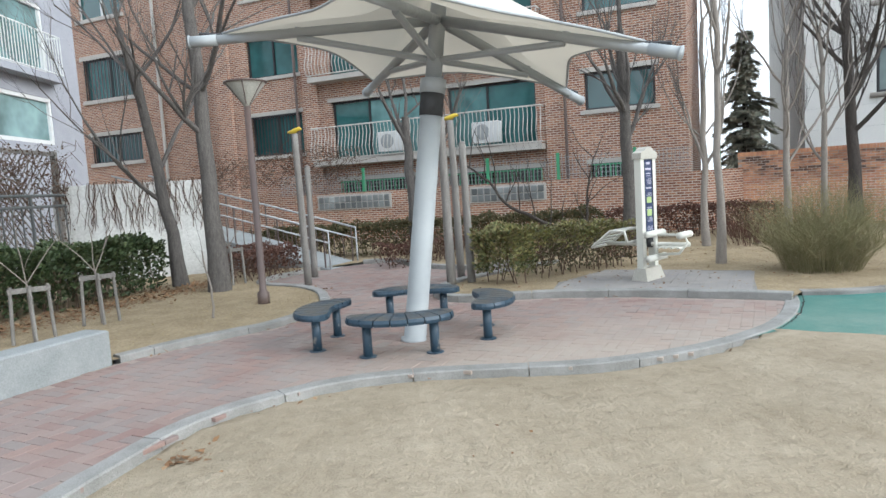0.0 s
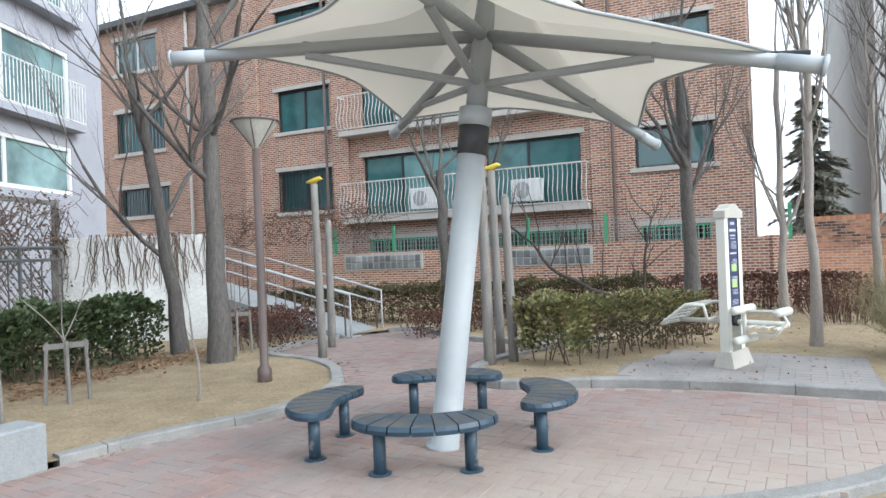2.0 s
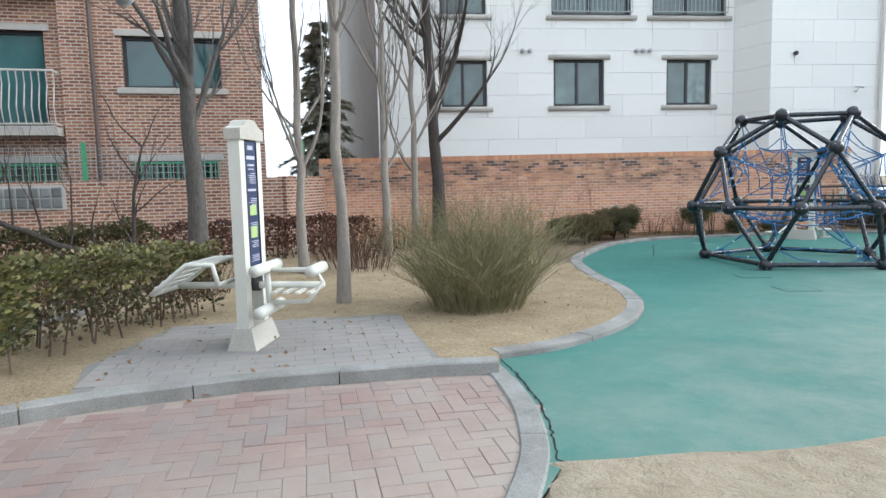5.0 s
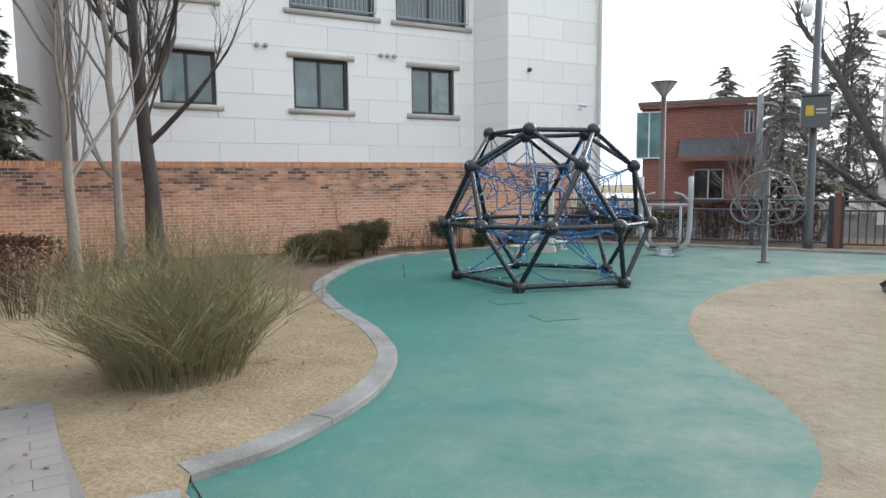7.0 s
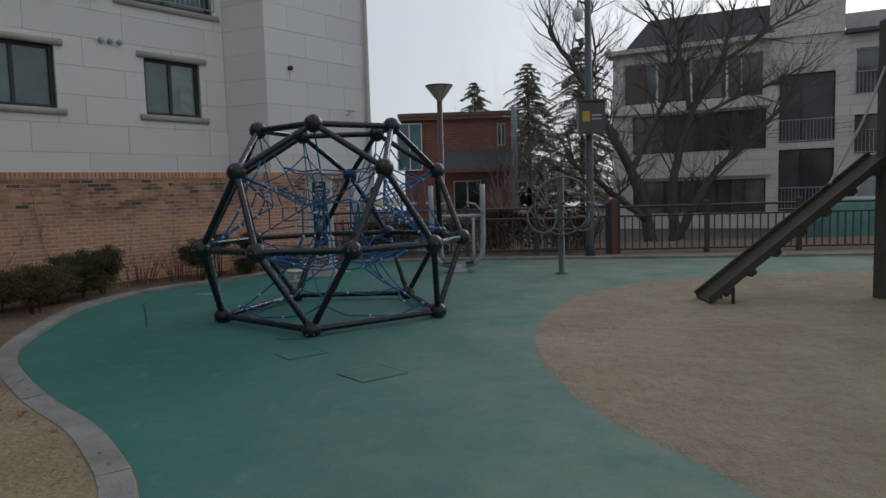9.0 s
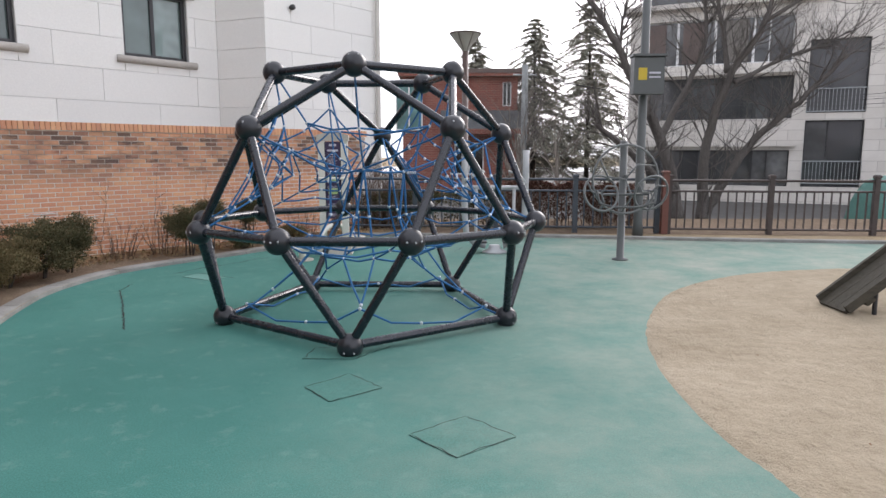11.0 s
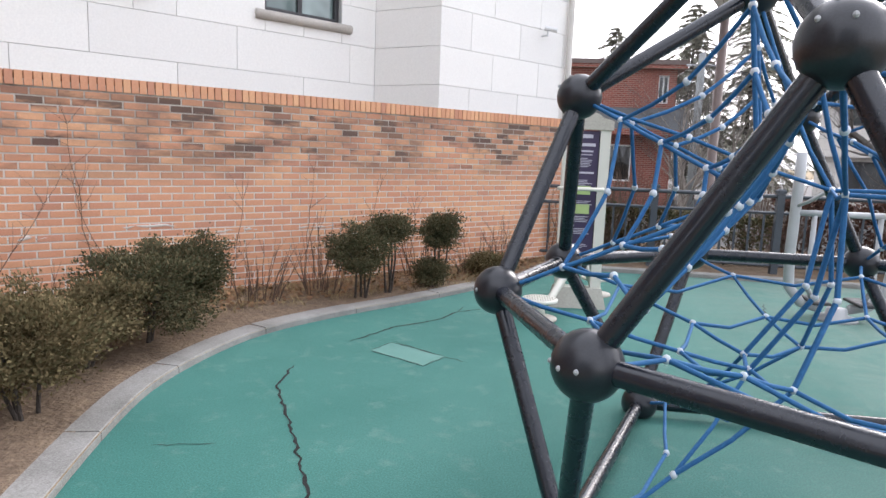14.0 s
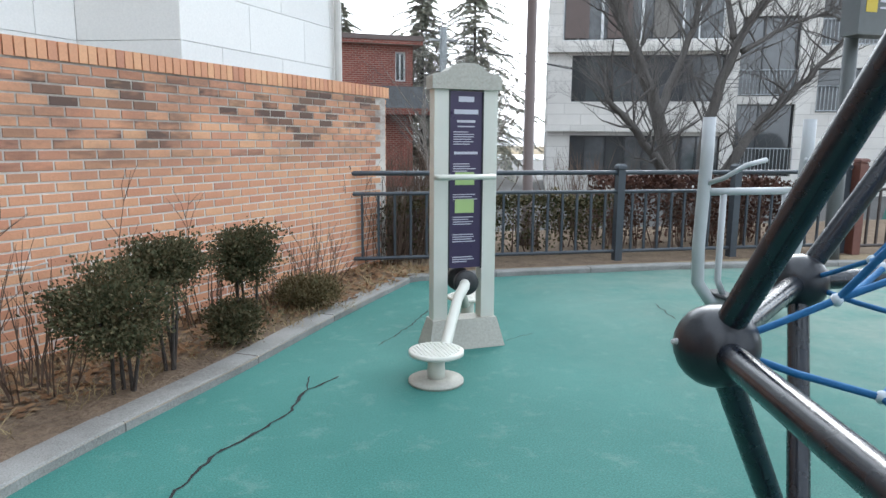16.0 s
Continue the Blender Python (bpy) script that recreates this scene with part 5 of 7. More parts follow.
def air_walker():
    t = thing("air_walker", "grey tubular air-walker exercise machine with curved handles", "exercise machine", pose(-1.5, -4.1, 0, 0, 0, 180))
    for s in (-1, 1):
        x = s * 0.48
        part("upright", Mesh().tube([(x, 0, 1.62), (x, 0.0, 1.3), (x, 0.03, 0.6), (x - s * 0.03, 0.05, 0.3), (x - s * 0.16, 0.06, 0.14), (x - s * 0.34, 0.06, 0.1)], 0.05, 12), M["steel"], t, "grey curved upright steel tube", True)
        part("handle", Mesh().tube([(x, 0.0, 1.1), (x - s * 0.05, -0.16, 1.16), (x - s * 0.14, -0.28, 1.26), (x - s * 0.3, -0.3, 1.3)], 0.019, 8), M["steel"], t, smooth=True)
        part("swing_leg", Mesh().tube([(s * 0.3, 0, 1.02), (s * 0.3, 0, 0.32), (s * 0.24, 0.0, 0.2)], 0.026, 8), M["steel"], t, smooth=True)
        part("foot_board", Mesh().chamfer((s * 0.21 - 0.08, -0.19, 0.17), (s * 0.21 + 0.08, 0.19, 0.2), 0.01), M["black"], t)
    part("cross_bar", Mesh().tube([(-0.48, 0, 1.04), (0.48, 0, 1.04)], 0.03, 10), M["steel"], t, smooth=True)
    part("foot", Mesh().lathe([(0.2, 0.0), (0.19, 0.03), (0.1, 0.06), (0.09, 0.12)], 18), M["steel"], t, smooth=True)


air_walker()


def shoulder_wheel():
    t = thing("shoulder_wheel", "grey post with looped steel shoulder wheels", "exercise machine", pose(-3.33, -3.4, 0, 0, 0, 188))
    part("post", Mesh().lathe([(0.12, 0.0), (0.12, 0.015), (0.056, 0.03), (0.056, 1.74), (0.02, 1.76)], 14), M["dark_steel"], t, smooth=True)

    def hoop(cx, cz, r, y, tilt=0.0):
        pts = [(cx + r * math.cos(a), y + tilt * math.sin(a), cz + r * math.sin(a)) for a in [2 * math.pi * i / 28 for i in range(29)]]
        w = part("wheel", Mesh().tube(pts, 0.017, 8, False), M["wheel_steel"], t, "bent steel hoop", True)
        for k in range(3):
            a = 2.1 * k + 0.4
            mid = (cx + 0.55 * r * math.cos(a + 0.5), y, cz + 0.55 * r * math.sin(a + 0.5))
            part("spoke", Mesh().tube([(cx, y, cz), mid, (cx + r * math.cos(a), y, cz + r * math.sin(a))], 0.013, 6), M["wheel_steel"], w, smooth=True)

    hoop(0.0, 1.2, 0.5, -0.1)
    hoop(-0.38, 1.0, 0.25, -0.14, 0.1)
    hoop(0.38, 1.0, 0.25, -0.14, -0.1)
    part("grip", Mesh().tube([(-0.45, -0.16, 1.05), (-0.42, -0.2, 0.86), (-0.2, -0.2, 0.8), (0.2, -0.2, 0.8), (0.42, -0.2, 0.86), (0.45, -0.16, 1.05)], 0.018, 8), M["dark_steel"], t, smooth=True)
    part("bracket", Mesh().tube([(-0.34, -0.1, 0.98), (0.34, -0.1, 0.98)], 0.02, 8).tube([(0, -0.1, 1.24), (0, 0, 1.24)], 0.03, 8), M["dark_steel"], t)


shoulder_wheel()


def climbing_plank():
    t = thing("climbing_plank", "weathered sloping timber climbing plank leading to a dark play tower", "climbing plank")
    foot, head = Vector((-4.66, -0.16, 0.02)), Vector((-6.85, -0.16, 1.78))
    d = (head - foot).normalized()
    L = (head - foot).length
    fr = Matrix.Translation(foot) @ Vector((1, 0, 0)).rotation_difference(d).to_matrix().to_4x4()
    for k in range(3):
        part("plank_board", Mesh().chamfer((0, -0.225 + 0.15 * k, -0.03), (L, -0.079 + 0.15 * k, 0.012), 0.006, fr), M["plank_wood"], t)
    for s in (-0.245, 0.245):
        part("side_rail", Mesh().chamfer((0.02, s - 0.02, -0.085), (L, s + 0.02, 0.005), 0.006, fr), M["plank_wood"], t)
    for i in range(7):
        x = 0.2 + i * 0.38
        part("cleat", Mesh().chamfer((x, -0.25, 0.008), (x + 0.1, 0.25, 0.07), 0.018, fr), M["plank_wood"], t)
    for y in (-0.2, 0.2):
        part("foot_bracket", Mesh().tube([(-4.95, y - 0.16, -0.06), (-4.95, y - 0.16, 0.22)], 0.022, 8), M["black"], t)
    w = thing("play_tower", "dark timber play tower with a slatted side and a deck", "play tower")
    feet = [(-6.38, 1.4), (-7.35, 2.25), (-8.45, 1.6), (-8.2, 0.35), (-6.85, -0.1)]
    for k, (x, y) in enumerate(feet):
        part("post", Mesh().chamfer((x - 0.08, y - 0.08, -0.1), (x + 0.08, y + 0.08, 3.42 if k else 3.3), 0.02), M["tower_wood"], w)
    part("inner_post", Mesh().chamfer((-6.84, 0.82, -0.1), (-6.7, 0.96, 4.3), 0.02), M["tower_wood"], w)
    part("deck", Mesh().prism([(x, y) for x, y in feet][::-1], 1.8, 1.88), M["tower_wood"], w)
    part("rim", Mesh().tube([(x, y, 1.82) for x, y in feet + feet[:1]], 0.055, 6), M["tower_wood"], w)
    for (ax, ay), (bx, by) in ((feet[0], feet[1]), (feet[1], feet[2]), (feet[2], feet[3])):
        n = 9
        for k in range(n):
            u = (k + 0.5) / n
            x, y = ax + (bx - ax) * u, ay + (by - ay) * u
            part("slat", Mesh().tube([(x, y, 1.88), (x, y, 3.2 + 0.05 * (k % 3))], 0.062, 8), M["tower_wood"], w)
    part("hand_rope", Mesh().tube([(-6.8, -0.05, 2.9), (-6.55, -0.1, 2.2), (-6.2, -0.16, 1.45)], 0.014, 6), M["rail_white"], w, "pale hand rope")


climbing_plank()


def fence(x0, x1, y0, y1, posts, mat, label, style):
    """Posts with two level rails and upright bars between them."""
    f = thing("fence", label, "fence")
    n = len(posts)
    at = lambda x: y0 + (y1 - y0) * (x - x0) / (x1 - x0)
    for x in posts:
        p = part("post", Mesh().chamfer((x - 0.045, at(x) - 0.045, -0.05), (x + 0.045, at(x) + 0.045, 1.12), 0.01), mat, f)
        part("post_cap", Mesh().chamfer((x - 0.055, at(x) - 0.055, 1.12), (x + 0.055, at(x) + 0.055, 1.18), 0.025), mat, p)
    for a, b in zip(posts, posts[1:]):
        for z in ((1.08, 0.86, 0.16) if style else (1.06, 0.86, 0.14)):
            part("rail", Mesh().tube([(a, at(a), z), (b, at(b), z)], 0.026 if z > 1 else 0.021, 8), mat, f)
        k = 9 if style else 12
        for i in range(1, k):
            x = a + (b - a) * i / k
            part("baluster", Mesh().box((x - 0.012, at(x) - 0.012, 0.16), (x + 0.012, at(x) + 0.012, 0.86)), mat, f)


fence(1.48, -4.75, -6.68, -6.3, [1.48, -0.1, -1.68, -3.2, -4.75], M["fence"], "slate-blue steel fence with upright bars", True)
fence(-4.95, -12.4, -6.25, -5.75, [-4.95, -6.82, -8.7, -10.55, -12.4], M["fence_brown"], "dark brown steel fence with upright bars", False)


gate_post = thing("gate_post", "red-brown painted steel post where two fences meet", "post", Matrix.Translation((-4.86, -6.2, 0)))
part("post", Mesh().chamfer((-0.06, -0.06, -0.05), (0.06, 0.06, 1.2), 0.012), M["rust_post"], gate_post)
part("post_cap", Mesh().chamfer((-0.07, -0.07, 1.2), (0.07, 0.07, 1.25), 0.02), M["rust_post"], gate_post)


def box_pole():
    t = thing("camera_pole", "dark grey pole with a control box and a dome camera", "pole", Matrix.Translation((-4.31, -6.0, 0)))
    part("pole", Mesh().lathe([(0.11, 0), (0.085, 0.3), (0.07, 5.75), (0.02, 5.77)], 14), M["dark_steel"], t, smooth=True)
    bx = part("control_box", Mesh().chamfer((-0.27, 0.09, 2.62), (0.27, 0.33, 3.27), 0.02), M["dark_steel"], t, "dark grey control box")
    part("lid", Mesh().box((-0.3, 0.06, 3.27), (0.3, 0.37, 3.31)), M["dark_steel"], bx)
    part("sticker", Mesh().box((0.04, 0.33, 2.86), (0.19, 0.336, 3.07)), M["yellow"], bx, "yellow warning sticker")
    part("sticker", Mesh().box((-0.2, 0.33, 2.9), (0.0, 0.336, 2.92)).box((-0.2, 0.33, 2.97), (0.0, 0.336, 3.0)), M["lettering"], bx)
    part("bracket", Mesh().tube([(0, 0, 5.3), (0.22, 0.1, 5.35), (0.22, 0.1, 5.2)], 0.025, 8), M["dark_steel"], t)
    part("dome_camera", Mesh().lathe([(0.02, 4.92), (0.08, 4.96), (0.11, 5.05), (0.11, 5.16), (0.05, 5.22)], 16, Matrix.Translation((0.22, 0.1, 0))), M["frame_white"], t, "white dome camera", True)


box_pole()


def concrete_block():
    a = math.atan2(17.95 - 15.58, -4.5 + 0.45)
    m = Matrix.Translation((-0.45, 15.58, 0)) @ Matrix.Rotation(a, 4, "Z")
    t = thing("concrete_seat_wall", "low pale concrete retaining block beside the path", "wall", m)
    for k in range(3):
        part("block", Mesh().chamfer((k * 1.55 + 0.004, -0.32, -0.05), (k * 1.55 + 1.546, 0.0, 0.355), 0.015), M["concrete"], t)


concrete_block()


def ramp():
    u = Vector((0.515, 0.857, 0))
    m = Matrix.Translation((7.05, 13.3, 0)) @ Matrix.Rotation(math.atan2(u.y, u.x), 4, "Z")
    r = setting("ramp", Mesh().add([(0, -0.6, -0.1), (6, -0.6, -0.1), (6, 0.6, -0.1), (0, 0.6, -0.1), (0, -0.6, 0.01), (6, -0.6, 1.5), (6, 0.6, 1.5), (0, 0.6, 0.01)], [(4, 5, 6, 7), (0, 1, 5, 4), (1, 2, 6, 5), (2, 3, 7, 6), (3, 0, 4, 7), (0, 3, 2, 1)]).box((-0.8, -1.0, -0.1), (-0.01, 1.0, -0.006)), M["concrete"], "pale concrete ramp up to the houses", "ramp", m)
    for s in (-0.56, 0.56):
        h = thing("handrail", "galvanised steel handrail along the ramp", "handrail", m, "handrails of the ramp")
        z = lambda x: 0.01 + x * 1.49 / 6
        part("top_rail", Mesh().tube([(0, s, 0.0), (0, s, 0.8), (6, s, z(6) + 0.82)], 0.022, 8), M["steel"], h, smooth=True)
        part("low_rail", Mesh().tube([(0, s, 0.56), (6, s, z(6) + 0.56)], 0.017, 8), M["steel"], h, smooth=True)
        for i in range(26):
            x = 0.12 + i * 0.23
            part("post" if i % 5 == 0 else "baluster", Mesh().tube([(x, s, z(x) - 0.02), (x, s, z(x) + (0.8 if i % 5 == 0 else 0.56))], 0.018 if i % 5 == 0 else 0.009, 6), M["brown_post"], h)


ramp()


def left_boundary():
    f = facing(82.4, 19.6)
    t = thing("lattice_fence", "weathered wooden lattice fence overgrown with bare vines", "fence", f)
    lat = Mesh()
    x0, x1, z0, z1 = -7.0, 4.3, 0.9, 2.65
    step = 0.16
    k = x0 - 2
    while k < x1 + 2:
        for sgn in (1, -1):
            a, b = (k, z0), (k + sgn * (z1 - z0), z1)
            p, q = Vector((a[0], 0, a[1])), Vector((b[0], 0, b[1]))
            if min(p.x, q.x) > x0 and max(p.x, q.x) < x1:
                lat.tube([p + Vector((0, 0.012 * sgn, 0)), q + Vector((0, 0.012 * sgn, 0))], 0.014, 4, False)
        k += step
    part("lattice", lat, M["old_wood"], t, "grey crossing lattice laths", kind="stuff")
    for x in (-7, -4.3, -1.6, 1.1, 4.3):
        part("post", Mesh().chamfer((x - 0.05, -0.05, -0.1), (x + 0.05, 0.05, 2.75), 0.01), M["old_wood"], t)
    part("top_rail", Mesh().box((x0, -0.03, z1), (x1, 0.03, z1 + 0.08)), M["old_wood"], t)
    g = thing("tube_railing", "dark steel tube railing in front of the lattice", "railing", facing(82.4, 19.2))
    for z in (1.86, 1.66):
        part("rail", Mesh().tube([(-7, 0, z), (3.8, 0, z)], 0.028, 8), M["dark_steel"], g)
    for i in range(41):
        x = -7 + i * 0.27
        part("post" if i % 6 == 0 else "baluster", Mesh().tube([(x, 0, 0), (x, 0, 1.86 if i % 6 == 0 else 1.66)], 0.03 if i % 6 == 0 else 0.013, 6), M["dark_steel"], g)
    a, b = Vector((6.9, 19.0, 0)), Vector((7.36, 16.0, 0))
    d = (b - a)
    m = Matrix.Translation(a) @ Matrix.Rotation(math.atan2(d.y, d.x), 4, "Z")
    setting("white_garden_wall", Mesh().chamfer((0, 0, 0), (d.length, 0.2, 2.05), 0.01), M["white_render"], "stained white rendered garden wall with bare creepers", "wall", m)
    c = thing("bare_creeper", "leafless brown creeper on a white wall", "climbing plant", m)
    rng = random.Random(11)
    vine = Mesh()
    for i in range(85):
        x = rng.uniform(0.1, d.length - 0.1)
        z = 2.1
        pts = []
        for k in range(6):
            pts.append((x, -0.012, z))
            x += rng.uniform(-0.09, 0.09)
            z -= rng.uniform(0.08, 0.3)
        vine.tube(pts, 0.006, 4, False)
    part("vine", vine, M["twig"], c, kind="stuff")
    # wall below the green mesh fence, along the brick block
    lw = facing(-31, 5.3)
    low = setting("low_brick_wall", Mesh().box((-22.5, 0, -0.1), (-8.0, 0.2, 1.58)), M["facade_brick"], "low brick wall below the green mesh fence", "wall", lw)
    for x0, x1 in ((-19.6, -17.0), (-14.3, -12.1)):
        g = part("glass_block_window", Mesh().box((x0 - 0.05, -0.03, 1.04), (x1 + 0.05, -0.004, 1.52)), M["stone_trim"], low, "strip of square glass blocks")
        n = int((x1 - x0) / 0.2)
        for i in range(n):
            for k in range(2):
                x, z = x0 + i * (x1 - x0) / n, 1.08 + k * 0.205
                part("glass_block", Mesh().chamfer((x + 0.012, 0, 0), (x + 0.185, 0.185, 0.03), 0.02, Matrix.Translation((0, -0.03, z)) @ Matrix.Rotation(radians(90), 4, "X")), M["glass_block"], g)
    p, q = lw @ Vector((-8.0, 0.1, 0)), facing(-42.8, 5.56) @ Vector((-8.35, 0.1, 0))
    e = q - p
    setting("wall_return", Mesh().box((0, -0.1, -0.1), (e.length, 0.1, 1.6)), M["facade_brick"], "short brick return between two walls", "wall", Matrix.Translation(p) @ Matrix.Rotation(math.atan2(e.y, e.x), 4, "Z"))
    gf = thing("green_mesh_fence", "bright green steel mesh fence on the low wall", "fence", facing(-31, 5.4))
    for i in range(7):
        x = -7.55 - 2.08 * i
        part("post", Mesh().chamfer((x - 0.04, -0.04, 1.5), (x + 0.04, 0.04, 2.33), 0.01), M["green_fence"], gf)
    mesh = Mesh()
    for i in range(130):
        x = -8.2 - i * 0.1
        mesh.box((x - 0.005, -0.005, 1.55), (x + 0.005, 0.005, 2.25))
    for z in [1.6 + 0.12 * i for i in range(6)]:
        mesh.box((-21.2, -0.005, z - 0.004), (-8.2, 0.005, z + 0.004))
    part("mesh_panel", mesh, M["arm_grey"], gf, "thin wire mesh", kind="stuff")


left_boundary()


def litter_bed():
    """Dark soil between the wall and the green floor."""
    w = facing(-42.8, 5.56)
    back = [w @ Vector((r, 0.02, 0)) for r in (4.7, 2, 0, -2, -4, -6.2)]
    front = [p + Vector((0.1, 0.1, 0)) for p in D if p.y < 2.3 or p.x > 2.4]
    filled("planting_bed", [[(p.x, p.y) for p in front] + [(p.x, p.y) for p in back]], 0.049, M["litter_soil"], "dark bed of soil and dry litter along the brick wall", "soil")


litter_bed()
filled("planting_bed", [[(-16, -9.15), (6.5, -9.15), (6.5, -8.0), (1.5, -6.4), (-4, -6.2), (-16, -5.4)]], 0.05, M["litter_soil"], "dark bed of soil and dry litter behind the fence", "soil")


def vine_tangle(frame_, x0, x1, z0, z1, n, seed, label):
    """Leafless vines that hang over a fence."""
    rng = random.Random(seed)
    t = thing("bare_vine", label, "climbing plant", frame_)
    m = Mesh()
    for i in range(n):
        x, z, y = rng.uniform(x0, x1), rng.uniform(z0 + 0.4 * (z1 - z0), z1), -0.03
        pts = []
        for k in range(6):
            pts.append((x, y + rng.uniform(-0.12, 0.02), z))
            x += rng.uniform(-0.3, 0.3)
            z = max(z0, z + rng.uniform(-0.28, 0.16))
        m.tube(pts, rng.uniform(0.004, 0.011), 3, False)
    part("vine", m, M["twig"], t, kind="stuff")
    lv = Mesh()
    for i in range(n * 9):
        lv.leaf(Vector((rng.uniform(x0, x1), rng.uniform(-0.14, 0.0), rng.uniform(z0, z1))), Vector((rng.uniform(-1, 1), -0.5, rng.uniform(-1, 0.4))), rng.uniform(0.03, 0.08), Vector((rng.uniform(-1, 1), 1, rng.uniform(-1, 1))))
    part("dry_foliage", lv, M["twig"], t, kind="stuff")


vine_tangle(facing(82.4, 19.55), -7, 4.6, 0.9, 2.85, 400, 15, "tangle of bare grey-brown vines over the lattice")
vine_tangle(facing(-20, 8.4) @ Matrix.Translation((-17.5, 0, 0)), -4.5, 1.0, 1.9, 3.0, 150, 16, "tangle of bare brown vines above the garden wall")


# ---- far houses beyond the fence ----
def far_houses():
    m = pose(-8.8, -24.2, 0, 0, 0, 156.4)
    h = thing("balcony_house", "grey-white three-storey house with dark balcony bands", "building", m)
    holes = [(0.9, 0.2, 6.6, 1.7), (0.9, 3.0, 6.6, 4.75), (0.5, 5.3, 6.5, 7.2), (7.1, 0.2, 9.2, 2.9), (7.1, 3.2, 9.2, 6.1), (9.9, 2.6, 12.2, 4.2), (9.9, 5.0, 12.2, 6.9), (13, 2.6, 15.5, 4.2), (13, 5.0, 15.5, 6.9)]
    walled(h, 0, 18, -0.5, 7.65, holes, 0, 0.3, M["far_stone"])
    part("partition", Mesh().box((0.3, 1.6, -0.5), (18, 1.8, 7.65)), M["grey_render"], h)
    part("wall", Mesh().box((0, 0.3, -0.5), (0.3, 8, 7.65)), M["far_stone"], h)
    for x0, z0, x1, z1 in holes:
        n = 4 if x1 - x0 > 4 else 1
        for k in range(n):
            a, b = x0 + (x1 - x0) * k / n, x0 + (x1 - x0) * (k + 1) / n
            window(h, a, z0, b, z1, 0.15, M["frame_dark"] if z0 < 5 else M["frame_white"], M["glass_far"], 0.4 + 0.1 * (k % 3), 0.05)
    part("band", Mesh().box((-0.1, -0.25, 4.85), (6.8, 0, 5.1)), M["far_stone"], h)
    part("band", Mesh().box((-0.1, -0.25, 1.85), (6.8, 0, 2.1)), M["far_stone"], h)
    part("eave", Mesh().box((-0.3, -0.4, 7.65), (6.9, 1, 7.85)), M["far_stone"], h)
    part("mansard_roof", Mesh().add([(0.6, -0.2, 7.85), (6.9, -0.2, 7.85), (6.9, 5, 7.85), (0.6, 5, 7.85), (1.6, 0.8, 9.3), (6.9, 0.8, 9.3), (6.9, 4, 9.3), (1.6, 4, 9.3)], [(0, 1, 5, 4), (1, 2, 6, 5), (2, 3, 7, 6), (3, 0, 4, 7), (4, 5, 6, 7)]), M["roof"], h)
    part("stair_tower", Mesh().box((6.7, -0.1, 7.65), (9.5, 3, 10.8)), M["far_stone"], h)
    part("roof", Mesh().add([(9.5, -0.4, 7.65), (18, -0.4, 7.65), (18, 4, 9.2), (9.5, 4, 9.2)], [(0, 1, 2, 3)]).box((9.5, -0.4, 7.5), (18, 0.2, 7.65)), M["roof"], h)
    window(h, 7.6, 9.4, 8.8, 10.4, -0.14, M["frame_white"], M["glass_grey"])
    for x0, x1, z in ((7.1, 9.2, 3.2), (7.1, 9.2, 0.3), (9.9, 12.2, 2.6), (9.9, 12.2, 5.0), (13, 15.5, 5.0)):
        balcony_rail(h, x0, x1, z + 0.05, z + 0.95, -0.05, M["arm_grey"], False)
    for x in (0.6, 2.2, 3.9):
        part("timber_panel", Mesh().box((x, 0.1, 5.4), (x + 0.9, 0.14, 7.1)), M["brown_post"] if x != 3.9 else M["old_wood"], h)
    r = thing("red_brick_house", "red brick house with a flat roof and dark awning", "building", pose(1.6, -27.6, 0, 0, 0, 180))
    rw = [(2.6, 0.5, 4.1, 2.1), (5.0, 3.9, 5.45, 5.1)]
    walled(r, 0, 5.75, -0.5, 5.35, rw, 0, 0.3, M["red_brick"])
    part("wall", Mesh().box((5.45, 0.3, -0.5), (5.75, 6, 5.35)), M["red_brick"], r)
    part("partition", Mesh().box((0, 1.5, -0.5), (5.45, 1.7, 5.35)), M["red_brick"], r)
    part("roof", Mesh().box((-0.2, -0.35, 5.35), (6.1, 6, 5.5)), M["red_brick"], r)
    part("roof_edge", Mesh().box((-0.25, -0.4, 5.5), (6.15, 6, 5.7)), M["brown_post"], r)
    for q in rw:
        window(r, *q, 0.1, M["frame_white"], M["glass_dark"])
    part("awning", Mesh().add([(1.9, -1.1, 2.75), (6.2, -1.1, 2.75), (6.2, 0, 3.7), (1.9, 0, 3.7), (1.9, 0, 2.75), (6.2, 0, 2.75)], [(0, 1, 2, 3), (0, 4, 5, 1), (0, 3, 4), (1, 5, 2)]), M["roof"], r)
    part("fascia", Mesh().box((1.9, -1.15, 2.5), (6.2, -1.05, 2.75)), M["red_brick"], r, "red fascia below the awning")
    window(r, -0.35, 2.7, 1.0, 5.2, -0.2, M["frame_white"], M["glass_teal"], name="glazed_porch")
    p = thing("concrete_pole", "slim pale concrete utility pole", "pole", Matrix.Translation((-3.9, -22, 0)))
    part("shaft", Mesh().lathe([(0.16, -0.5), (0.12, 5.2), (0.02, 5.22)], 12), M["concrete"], p, smooth=True)
    part("arm", Mesh().tube([(-0.5, 0, 4.8), (0.5, 0, 4.8)], 0.04, 6), M["steel"], p)
    cab = thing("overhead_cable", "black overhead cables between poles", "cable")
